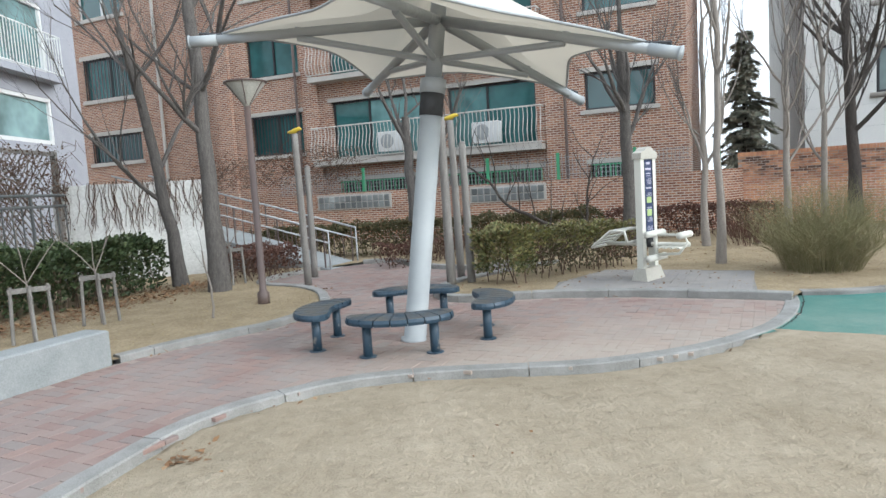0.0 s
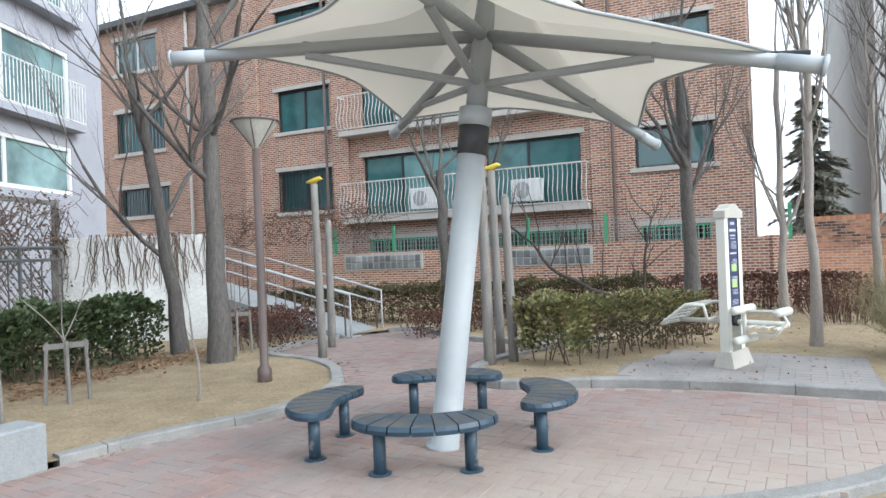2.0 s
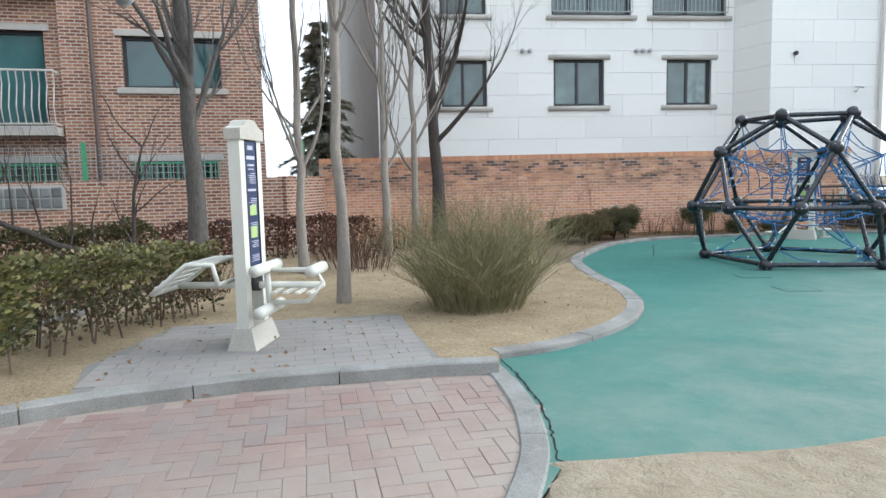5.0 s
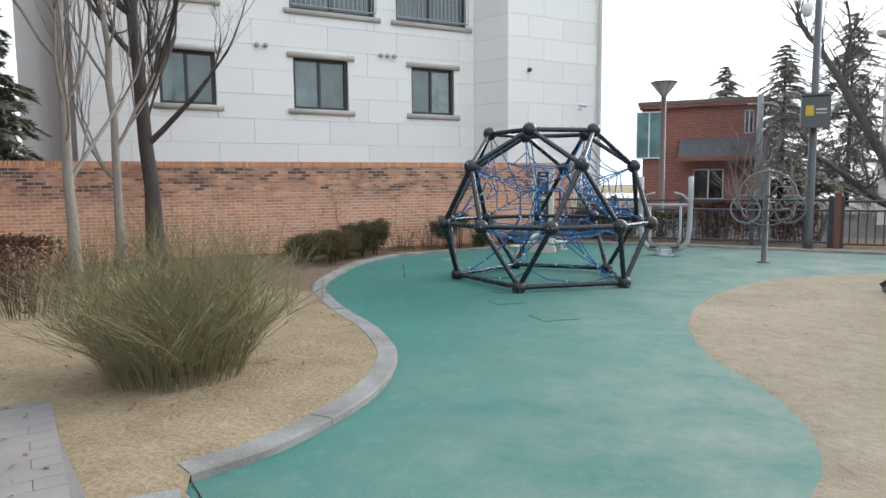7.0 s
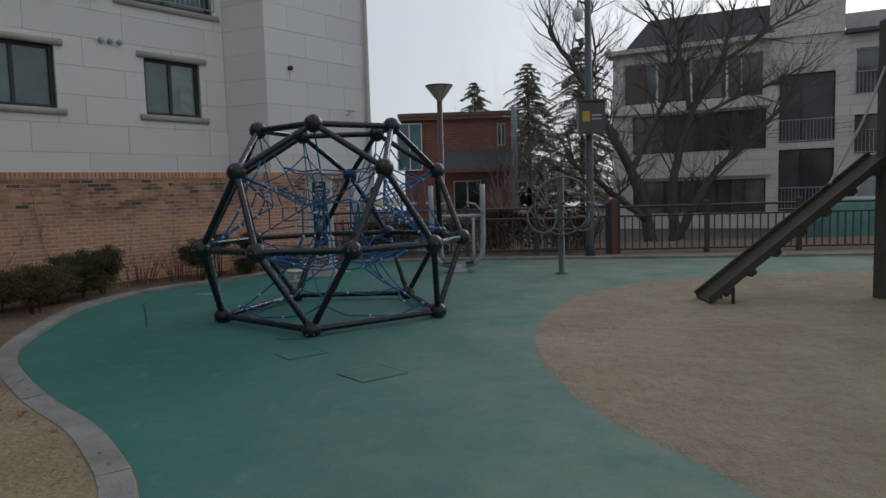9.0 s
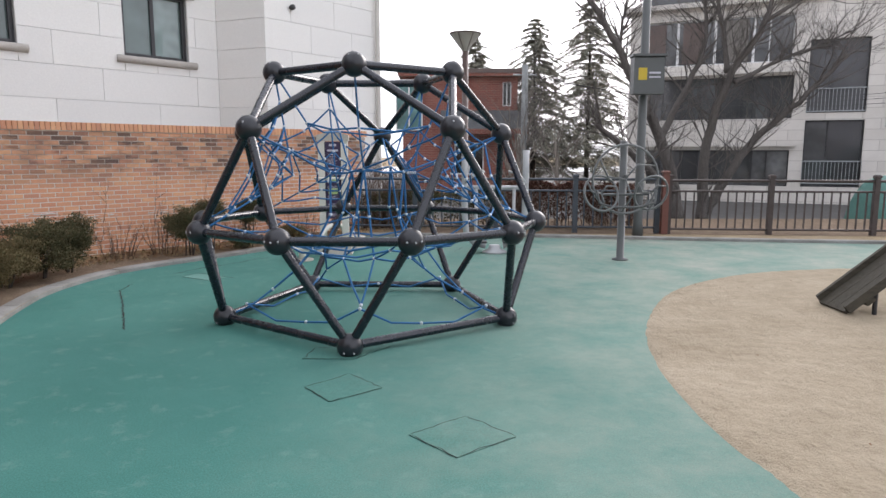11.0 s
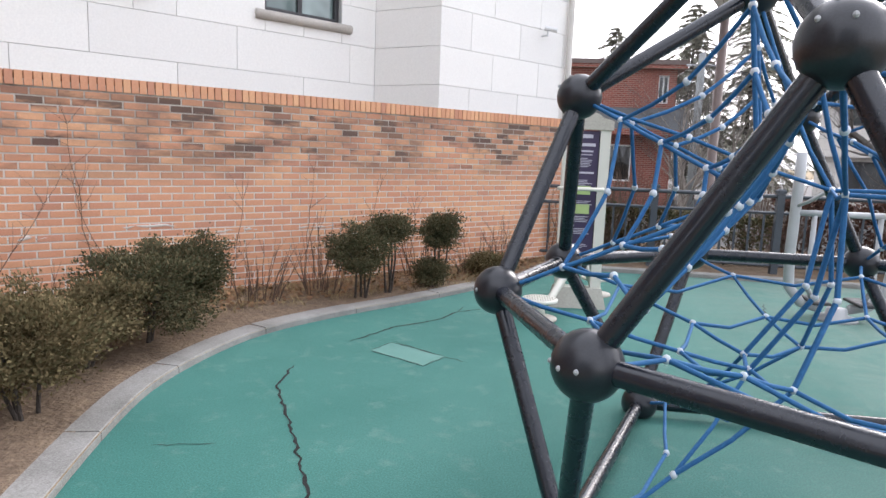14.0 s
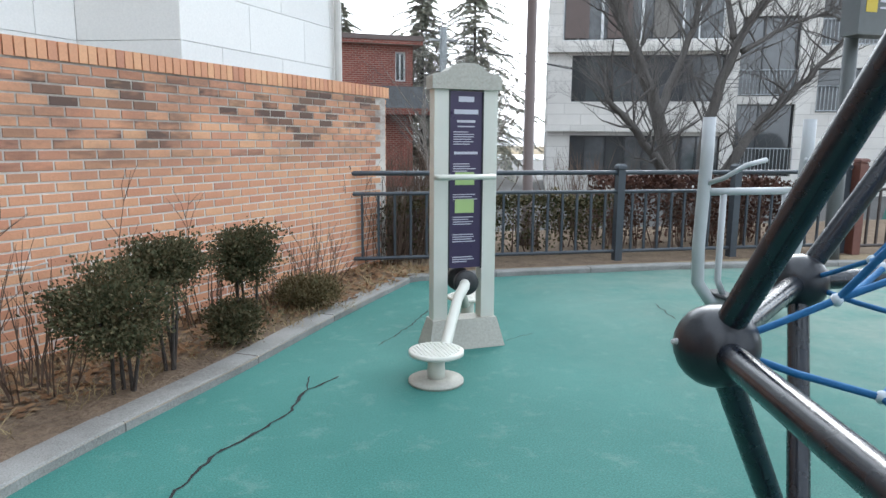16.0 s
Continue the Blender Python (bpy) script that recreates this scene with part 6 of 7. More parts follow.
    for k in range(3):
        pts = [Vector((-3.9 + 0.3 * k - 0.3, -22, 4.85)).lerp(Vector((-22, -17, 4.2 + 0.25 * k)), i / 10) - Vector((0, 0, 1.2 * (1 - (i / 5 - 1) ** 2))) for i in range(11)]
        part("cable", Mesh().tube(pts, 0.012, 4, False), M["black"], cab)


far_houses()


def covered_cart(x, y, length, depth, z0, h, mat, label, seed):
    """A cart under a sagging tarpaulin: rounded over the top, pleated towards the ground."""
    rng = random.Random(seed)
    t = thing("covered_cart", label, "cart", Matrix.Translation((x, y, z0)))
    s, nu, nv = Mesh(), 26, 15
    for i in range(nu + 1):
        u = i / nu
        swell = (1 - abs(2 * u - 1) ** 5) ** 0.5
        for j in range(nv + 1):
            a = math.pi * j / nv
            fold = 0.035 * math.sin(u * 43 + j * 0.4) * abs(math.cos(a)) + 0.03 * noise.noise((u * 7, j * 0.5, seed))
            s.v.append(((u - 0.5) * length, -math.copysign(abs(math.cos(a)) ** 0.6, math.cos(a)) * (depth / 2 + fold), 0.06 + (h - 0.06) * swell * math.sin(a) ** 0.55 + 0.05 * noise.noise((u * 5, 2, seed))))
    s.f = [(i * (nv + 1) + j, (i + 1) * (nv + 1) + j, (i + 1) * (nv + 1) + j + 1, i * (nv + 1) + j + 1) for i in range(nu) for j in range(nv)]
    part("tarpaulin", s, mat, t, smooth=True)
    for k in (-0.32, 0.32):
        for e in (-0.3, 0.3):
            part("wheel", Mesh().tube([(k * length, e * depth - 0.04, 0.16), (k * length, e * depth + 0.04, 0.16)], 0.16, 14), M["black"], t)


M["tarp_green"] = mottled("green_tarpaulin", (0.04, 0.13, 0.11), (0.08, 0.2, 0.17), 3, 0.5, bump=0.3, fine=25, dist=0.02)
M["tarp_grey"] = mottled("grey_tarpaulin", (0.22, 0.24, 0.24), (0.34, 0.36, 0.36), 3, 0.6, bump=0.3, fine=25, dist=0.02)
covered_cart(-12.7, -10.6, 3.0, 1.5, -0.5, 1.55, M["tarp_green"], "low cart under a green tarpaulin on the street", 61)
covered_cart(-15.2, -12.4, 3.0, 1.7, -0.5, 2.5, M["tarp_grey"], "tall cart under a pale grey tarpaulin on the street", 62)


# ---- plants ----
def grow(mesh, twigs, p, d, length, r, depth, rng, spread=0.6, up=0.15, thin=0.01, kids=(2, 4), wig=0.13):
    """One limb with its side shoots; thick ones go into one mesh, thin ones into another."""
    n = 4
    pts, rad = [p.copy()], [r]
    for i in range(n):
        d = (d + Vector((rng.uniform(-1, 1), rng.uniform(-1, 1), rng.uniform(-0.6, 0.8))) * wig + Vector((0, 0, up * 0.25))).normalized()
        p = p + d * length / n
        pts.append(p.copy())
        rad.append(r * (1 - 0.45 * (i + 1) / n))
    big = r > thin
    (mesh if big else twigs).tube(pts, rad, 7 if r > 0.05 else 5 if big else 3, False)
    if depth <= 0:
        return
    for k in range(rng.randint(*kids)):
        i = rng.randint(1, n) if k else n
        side = Vector((rng.uniform(-1, 1), rng.uniform(-1, 1), rng.uniform(-0.25, 0.6)))
        nd = (d + side * spread * (0.5 if i == n and k == 0 else 1.0)).normalized()
        grow(mesh, twigs, pts[i], nd, length * rng.uniform(0.55, 0.82), rad[i] * rng.uniform(0.5, 0.74), depth - 1, rng, spread, up, thin, kids, wig)


def bare_tree(x, y, trunk, r, seed, bark, limbs, lean=(0, 0), length=2.0, depth=4, spread=0.6, z0=0.0, label="leafless tree with grey-brown bark", up=0.2, kids=(2, 4), clear=0.55):
    """A trunk with limbs from some height upward."""
    rng = random.Random(seed)
    t = thing("tree", label, "tree", Matrix.Translation((x, y, z0)))
    tr, tw = Mesh(), Mesh()
    n = 8
    pts = [Vector((lean[0] * (i / n) ** 1.3 + rng.uniform(-0.03, 0.03) * (i > 0), lean[1] * (i / n) ** 1.3 + rng.uniform(-0.03, 0.03) * (i > 0), trunk * i / n - 0.06)) for i in range(n + 1)]
    rad = [r * (1.35 if i == 0 else 1.08 if i == 1 else 1 - 0.42 * i / n) for i in range(n + 1)]
    tr.tube(pts, rad, 12, False)
    for k in range(limbs):
        i = n if k == 0 else rng.randint(max(1, int(n * clear)), n)
        a = 2.4 * k + rng.uniform(-0.4, 0.4)
        d = Vector((math.cos(a), math.sin(a), 0.9 + rng.uniform(-0.2, 0.7))).normalized() if k else Vector((lean[0] * 0.1, lean[1] * 0.1, 1)).normalized()
        grow(tr, tw, pts[i], d, length * rng.uniform(0.75, 1.15), rad[i] * rng.uniform(0.32, 0.58), depth, rng, spread, up, 0.012, kids, 0.2)
    part("trunk", tr, bark, t, smooth=True)
    part("twig_crown", tw, M["bark"], t, "fine bare twigs", kind="stuff")
    return t


bare_tree(0.59, 17.75, 4.6, 0.185, 1, M["bark"], 9, (0.15, -0.1), 2.0, 4, 0.7, clear=0.5)
bare_tree(4.26, 15.4, 5.5, 0.155, 2, M["bark"], 8, (0.35, 0.15), 1.9, 4, 0.65, clear=0.5)
bare_tree(5.4, 16.3, 4.4, 0.12, 3, M["bark"], 7, (-0.35, 0.45), 1.7, 4, 0.65, clear=0.35)
bare_tree(2.75, 7.1, 5.0, 0.07, 4, M["bark_pale"], 10, (-0.05, 0.05), 1.5, 4, 0.36, label="slender leafless tree with pale bark", up=0.75, clear=0.55)
bare_tree(5.3, 5.9, 4.6, 0.075, 5, M["bark_pale"], 8, (0.05, 0.0), 1.5, 4, 0.34, label="slender leafless tree with pale bark", up=0.75, clear=0.45)
bare_tree(6.0, 3.6, 4.4, 0.085, 6, M["bark_pale"], 10, (0.1, -0.1), 1.6, 4, 0.36, label="slender leafless tree with pale bark", up=0.75, clear=0.45)
bare_tree(6.9, 2.0, 4.4, 0.08, 7, M["bark_pale"], 9, (-0.05, 0.1), 1.5, 4, 0.34, label="slender leafless tree with pale bark", up=0.75, clear=0.45)
bare_tree(7.3, 0.85, 6.2, 0.15, 8, M["bark_dark"], 14, (0.25, 0.15), 2.2, 4, 0.7, label="leafless tree with dark bark by the wall", up=0.25, clear=0.42)
bare_tree(7.15, 6.7, 4.8, 0.16, 9, M["bark"], 8, (-0.45, 0.35), 1.8, 4, 0.65, clear=0.5)
bare_tree(8.2, 11.6, 3.3, 0.15, 10, M["bark"], 6, (-0.1, 0.1), 1.7, 4, 0.85, clear=0.5)

bare_tree(1.54, 14.96, 1.0, 0.016, 13, M["bark_pale"], 3, (0.05, 0.1), 0.5, 1, 0.5, label="thin young leafless sapling in dry grass", clear=0.6)


for i, (x, y, h, l) in enumerate(((-3.2, -19.5, 2.2, 1.9), (-5.4, -22.0, 2.6, 2.2), (-4.4, -26.0, 3.0, 2.4))):
    bare_tree(x, y, h, 0.09, 140 + i, M["bark_pale"], 11, (0.2, 0.1), l, 4, 0.8, -0.5, "leafless brown tree with dense fine twigs", 0.2, (3, 4), 0.25)


def crooked_tree():
    """A low tree that leans along the hedge, with thin upright shoots."""
    rng = random.Random(12)
    t = thing("crooked_tree", "low crooked leafless tree leaning over the hedge", "tree", Matrix.Translation((6.2, 8.4, 0.0)))
    tr, tw = Mesh(), Mesh()
    side = Vector((0.35, 0.94, 0))
    limb = curve([(0, 0, -0.05), side * 0.12 + Vector((0, 0, 0.42)), side * 0.8 + Vector((0, 0, 0.78)), side * 1.45 + Vector((0, 0, 1.15)), side * 1.75 + Vector((0, 0, 1.6)), side * 2.3 + Vector((0, 0, 2.05))], 0.15)
    n = len(limb) - 1
    limb = [p + Vector((rng.uniform(-0.02, 0.02), rng.uniform(-0.02, 0.02), rng.uniform(-0.02, 0.02))) * (i > 0) for i, p in enumerate(limb)]
    tr.tube(limb, [0.055 - 0.035 * i / n for i in range(n + 1)], 8)
    for i in range(4, n + 1, 2):
        d = Vector((rng.uniform(-0.5, 0.5), rng.uniform(-0.5, 0.5), 1)).normalized()
        grow(tr, tw, limb[i], d, rng.uniform(0.5, 1.0), 0.017, 2, rng, 0.7, 0.2, 0.008, (2, 3), 0.25)
    trunk = curve([(0.05, 0, -0.05), -side * 0.25 + Vector((0, 0, 0.6)), -side * 0.3 + Vector((0, 0, 1.3)), -side * 0.45 + Vector((0, 0, 2.0))], 0.2)
    tr.tube(trunk, [0.04 - 0.025 * i / (len(trunk) - 1) for i in range(len(trunk))], 7)
    for p in trunk[3:]:
        grow(tr, tw, p, Vector((rng.uniform(-0.8, 0.8), rng.uniform(-0.8, 0.8), 0.8)).normalized(), 0.7, 0.013, 2, rng, 0.7, 0.2, 0.008, (2, 3), 0.25)
    part("trunk", tr, M["bark_dark"], t, smooth=True)
    part("twig_crown", tw, M["bark_dark"], t, "fine bare twigs", kind="stuff")


crooked_tree()


def spreading_tree():
    """The old pollarded tree beyond the fence: stout limbs from a short double trunk, each with thin shoots."""
    rng = random.Random(21)
    t = thing("spreading_tree", "large old leafless tree forking near the ground", "tree", Matrix.Translation((-7.9, -14.3, -0.45)))
    tr, tw = Mesh(), Mesh()
    limbs = [
        ([(0.0, 0, -0.1), (0.45, 0.1, 1.85), (1.25, 0.3, 3.4), (2.4, 0.4, 5.5), (3.4, 0.3, 7.1)], 0.36, 0.1),
        ([(0.7, 0.1, 2.5), (-0.2, -0.3, 4.1), (-0.7, -0.5, 5.3), (-0.7, -0.6, 6.8), (-0.2, -0.7, 7.8)], 0.19, 0.05),
        ([(1.2, 0.3, 3.6), (1.9, -0.2, 5.1), (1.8, -0.3, 6.6), (2.0, -0.2, 7.7)], 0.15, 0.04),
        ([(0.25, 0.1, 0.9), (1.2, 0.9, 1.5), (2.1, 1.3, 2.2), (3.0, 1.6, 2.8)], 0.22, 0.09),
        ([(-0.75, 0, -0.1), (-0.7, 0.2, 2.4), (-1.2, 0.5, 4.4), (-1.95, 0.7, 5.7), (-2.4, 0.7, 7.4)], 0.31, 0.07),
        ([(-1.1, 0.4, 4.4), (-1.0, 0.0, 5.9), (-0.7, -0.1, 8.0)], 0.14, 0.04),
        ([(-0.85, 0, 0.2), (-1.8, 0.5, 2.2), (-3.3, 0.8, 3.7), (-4.3, 0.9, 4.8)], 0.27, 0.07),
        ([(-1.3, 0.5, 4.1), (-3.0, 0.2, 4.9), (-4.3, 0.1, 5.2)], 0.12, 0.04),
        ([(-2.0, 0.7, 5.8), (-3.7, 0.5, 6.9), (-4.7, 0.4, 7.5)], 0.11, 0.03),
    ]
    for pts, r0, r1 in limbs:
        line = curve(pts, 0.3)
        n = len(line) - 1
        line = [p + Vector((rng.uniform(-1, 1), rng.uniform(-1, 1), rng.uniform(-1, 1))) * 0.035 * (0 < i) for i, p in enumerate(line)]
        tr.tube(line, [0.68 * (r0 + (r1 - r0) * (i / n) ** 0.7) for i in range(n + 1)], 10, True)
        for i in range(2, n + 1):
            z = i / n
            for k in range(3 if z > 0.35 else 2):
                if z < 0.25 and rng.random() < 0.6:
                    continue
                d = (line[i] - line[i - 1]).normalized()
                d = (d * 0.5 + Vector((rng.uniform(-1, 1), rng.uniform(-0.8, 0.8), rng.uniform(-0.25, 0.9)))).normalized()
                grow(tr, tw, line[i], d, rng.uniform(0.6, 1.5), rng.uniform(0.014, 0.032), 3, rng, 0.8, 0.08, 0.013, (2, 4), 0.24)
    part("trunk", tr, M["bark"], t, smooth=True)
    part("twig_crown", tw, M["bark"], t, "fine dark bare twigs", kind="stuff")


spreading_tree()


def conifer(x, y, h, r, seed, z0=0.0):
    rng = random.Random(seed)
    t = thing("conifer", "dark green conifer with drooping branches, needles coloured pale for haze", "tree", Matrix.Translation((x, y, z0)))
    part("trunk", Mesh().tube([(0, 0, -0.1), (0, 0, h * 0.95)], [0.16, 0.03], 8), M["bark_dark"], t, smooth=True)
    nd, br = Mesh(), Mesh()
    z = h * 0.08
    while z < h:
        rr = r * (1 - z / h) ** 0.75 + 0.12
        for k in range(6):
            a = rng.uniform(0, 6.283)
            l = rr * rng.uniform(0.45, 1.2)
            d = Vector((math.cos(a), math.sin(a), 0))
            at = lambda u: d * l * u + Vector((0, 0, z + 0.16 * l * u - 0.42 * l * u * u))
            br.tube([at(u / 4) for u in range(5)], [0.02, 0.017, 0.012, 0.008, 0.003], 4, False)
            side = Vector((-d.y, d.x, 0))
            for i in range(int(70 + 70 * l)):
                u = rng.random() ** 0.7
                v = rng.uniform(-1, 1) * 0.28 * l * (1.05 - u) + rng.gauss(0, 0.03)
                p = at(u) + side * v - Vector((0, 0, abs(v) * 0.25))
                e = (d * 0.7 + side * v * 1.5 + Vector((rng.uniform(-0.5, 0.5), rng.uniform(-0.5, 0.5), rng.uniform(-0.9, 0.15)))).normalized() * rng.uniform(0.1, 0.24)
                w = side * 0.03 + Vector((0, 0, rng.uniform(-0.02, 0.02)))
                o = len(nd.v)
                nd.v += [tuple(p - w), tuple(p + w), tuple(p + e)]
                nd.f.append((o, o + 1, o + 2))
        z += h * 0.024
    part("branch", br, M["bark"], t, "thin drooping branches", kind="stuff")
    part("foliage", nd, M["conifer"], t, kind="stuff")


conifer(-5.4, -31, 8.8, 4.2, 31)
conifer(-9.0, -34, 10.8, 4.8, 32)
conifer(-2.4, -37, 8.8, 4.0, 33)
conifer(11.1, 1.3, 5.6, 1.2, 34)


def hedge(line, width, h, mat, seed, label, density=1.0, leaf=0.055, twiggy=0.3, top_mat=None, lift=0.08, rough=0.12, gold=0.72):
    """A clipped or loose hedge: stems with many small leaves over an uneven outline."""
    rng = random.Random(seed)
    t = thing("hedge", label, "hedge")
    lv, tp, st = Mesh(), Mesh(), Mesh()
    pts = [Vector((*p, 0)) for p in line]
    for a, b in zip(pts, pts[1:]):
        d = b - a
        L = d.length
        side = Vector((-d.y, d.x, 0)).normalized()
        for i in range(int(L * 16)):
            p = a + d * rng.random() + side * rng.uniform(-width / 2, width / 2) * 0.85
            q = p + Vector((rng.uniform(-0.12, 0.12), rng.uniform(-0.12, 0.12), h * rng.uniform(0.55, 0.95)))
            mid = p.lerp(q, 0.5) + Vector((rng.uniform(-0.06, 0.06), rng.uniform(-0.06, 0.06), 0))
            st.tube([p, mid, q], [0.011, 0.008, 0.004], 4, False)
            for k in range(3):
                e = mid + Vector((rng.uniform(-0.2, 0.2), rng.uniform(-0.2, 0.2), rng.uniform(0.05, 0.35)))
                st.tube([mid, e], [0.005, 0.002], 3, False)
        n = int(L * width * h * 2600 * density)
        for i in range(n):
            u, v, w = rng.random(), rng.uniform(-1, 1), rng.random() ** 0.6
            # keep most leaves near the skin
            if rng.random() < 0.7:
                if rng.random() < 0.5:
                    w = rng.uniform(0.86, 1.0)
                else:
                    v = math.copysign(rng.uniform(0.8, 1.0), v)
            w = lift + (1 - lift) * w
            p = a + d * u + side * v * width / 2
            bulge = 1 + rough * noise.noise((p.x * 2.2, p.y * 2.2, w * 2)) * 2
            p = a + d * u + side * v * width / 2 * bulge + Vector((0, 0, w * h * bulge))
            dirv = side * v + Vector((rng.uniform(-0.8, 0.8), rng.uniform(-0.8, 0.8), rng.uniform(-0.1, 1.0)))
            (tp if top_mat and w > gold and rng.random() < 0.75 else lv).leaf(p, dirv, leaf * rng.uniform(0.7, 1.3), Vector((rng.uniform(-1, 1), rng.uniform(-1, 1), rng.uniform(-1, 1))))
    part("stem", st, M["twig"], t, "bare brown stems", kind="stuff")
    part("foliage", lv, mat, t, kind="stuff")
    if top_mat:
        part("top_foliage", tp, top_mat, t, "yellowing upper leaves", kind="stuff")


hedge([(0.2, 19.2), (2.4, 18.75), (3.6, 17.9), (5.4, 16.9)], 1.0, 0.95, M["hedge"], 41, "dense broad-leaved evergreen hedge by the lattice fence", 1.5, 0.085, lift=0.04)
hedge([(2.3, 11.02), (2.72, 10.6)], 0.78, 0.9, M["hedge_variegated"], 42, "round-topped evergreen shrub with yellowing top", 5.0, 0.06, top_mat=M["hedge_gold"], lift=0.2, gold=0.45)
hedge([(2.9, 10.35), (3.3, 9.4), (3.75, 8.4)], 0.75, 0.82, M["hedge_brown"], 43, "half-bare clipped hedge with yellowing top", 2.0, 0.055, top_mat=M["hedge_gold"], lift=0.12, gold=0.6)
hedge([(9.7, 15.4), (8.9, 13.6), (8.5, 12.0), (8.2, 9.6), (7.9, 7.2)], 1.1, 0.78, M["yew"], 44, "dark clipped hedge below the brick building", 0.9, 0.07, lift=0.05)
hedge([(7.9, 7.0), (7.6, 4.6), (7.7, 2.8)], 0.9, 0.75, M["russet"], 45, "russet half-bare hedge along the wall", 0.6, 0.07, lift=0.05)
hedge([(6.0, 12.6), (6.5, 11.4), (6.7, 10.0)], 0.7, 0.45, M["russet"], 46, "low russet hedge beside the path", 1.4, 0.05, lift=0.03)
hedge([(5.2, 15.2), (6.4, 14.6), (7.6, 15.6)], 1.0, 0.55, M["russet"], 47, "low russet shrubs beside the ramp", 1.2, 0.05, lift=0.03)
hedge([(1.2, -7.3), (-0.6, -7.25), (-1.9, -7.3)], 0.7, 0.75, M["yew"], 48, "dark evergreen hedge behind the steel fence", 1.6, 0.05, lift=0.05)
hedge([(-2.0, -7.5), (-4.6, -7.2)], 0.9, 0.95, M["russet"], 49, "bush with withered red-brown leaves behind the fence", 1.3, 0.06, lift=0.1)


def twig_clump(x, y, h, r, n, mat, seed, label, lean=0.5, rad=0.004, name="shrub", fork=3, foot=0.68, wild=0.22):
    """Many thin stalks rising from one root."""
    rng = random.Random(seed)
    t = thing(name, label, "shrub", Matrix.Translation((x, y, 0.04)))
    m = Mesh()
    for i in range(n):
        a, q = rng.uniform(0, 6.283), rng.random() ** 0.6
        base = Vector((math.cos(a) * q * r * foot, math.sin(a) * q * r * foot, -0.02))
        out = Vector((math.cos(a), math.sin(a), 0)) * q * lean
        L = h * rng.uniform(0.45, 1.1)
        pts = [base]
        d = (out * 0.7 + Vector((rng.uniform(-0.15, 0.15), rng.uniform(-0.15, 0.15), 1))).normalized()
        for k in range(4):
            pts.append(pts[-1] + d * L / 4)
            d = (d + out * 0.12 + Vector((rng.uniform(-wild, wild), rng.uniform(-wild, wild), 0))).normalized()
        m.tube(pts, [rad, rad, rad * 0.8, rad * 0.6, rad * 0.25], 3, False)
        for f in range(fork):
            s = pts[rng.randint(1, 3)]
            e = s + (d + Vector((rng.uniform(-0.6, 0.6), rng.uniform(-0.6, 0.6), 0.4))).normalized() * L * rng.uniform(0.15, 0.4)
            m.tube([s, e], [rad * 0.6, rad * 0.25], 3, False)
    part("brushwood", m, mat, t, kind="stuff")
    part("root", Mesh().ball((0, 0, -0.03), min(0.12, r * 0.3), 8, 5, 0.5), M["bark_dark"], t)


twig_clump(1.35, 6.35, 1.38, 1.0, 800, M["broom"], 51, "dense green-brown broom bush of thin stalks", 0.62, 0.003, "broom_bush", 7, 0.5, 0.8)
for i, (x, y, h, r, n) in enumerate(((5.0, 5.0, 0.75, 0.8, 120), (6.3, 4.4, 0.8, 0.9, 150), (6.8, 2.6, 0.7, 0.8, 120), (4.6, 8.0, 0.7, 0.6, 90), (5.6, 9.3, 0.7, 0.7, 110))):
    twig_clump(x, y, h, r, n, M["russet"], 60 + i, "bare russet shrub with thin twigs", 0.6)
for i, (x, y, h, r, n) in enumerate(((0.9, -7.3, 1.35, 0.9, 170), (0.2, -7.8, 1.3, 0.9, 150), (1.5, -7.6, 1.5, 0.7, 120), (-4.3, -8.1, 1.0, 0.8, 110), (-2.4, -8.6, 1.2, 0.9, 120))):
    twig_clump(x, y, h, r, n, M["twig"], 70 + i, "bare brown thicket behind the fence", 0.35, 0.006)
for i, (x, y, h) in enumerate(((4.6, -2.2, 0.55), (4.0, -3.0, 0.6), (3.6, -3.55, 0.75), (2.75, -4.75, 0.6), (2.2, -5.2, 0.5), (4.9, -1.6, 0.6), (1.9, -5.7, 0.7), (5.3, -0.7, 0.5))):
    twig_clump(x, y, h, 0.3, 26, M["twig"], 80 + i, "dry bare stalks at the foot of the wall", 0.45, 0.0045, "dry_stalks", 2)


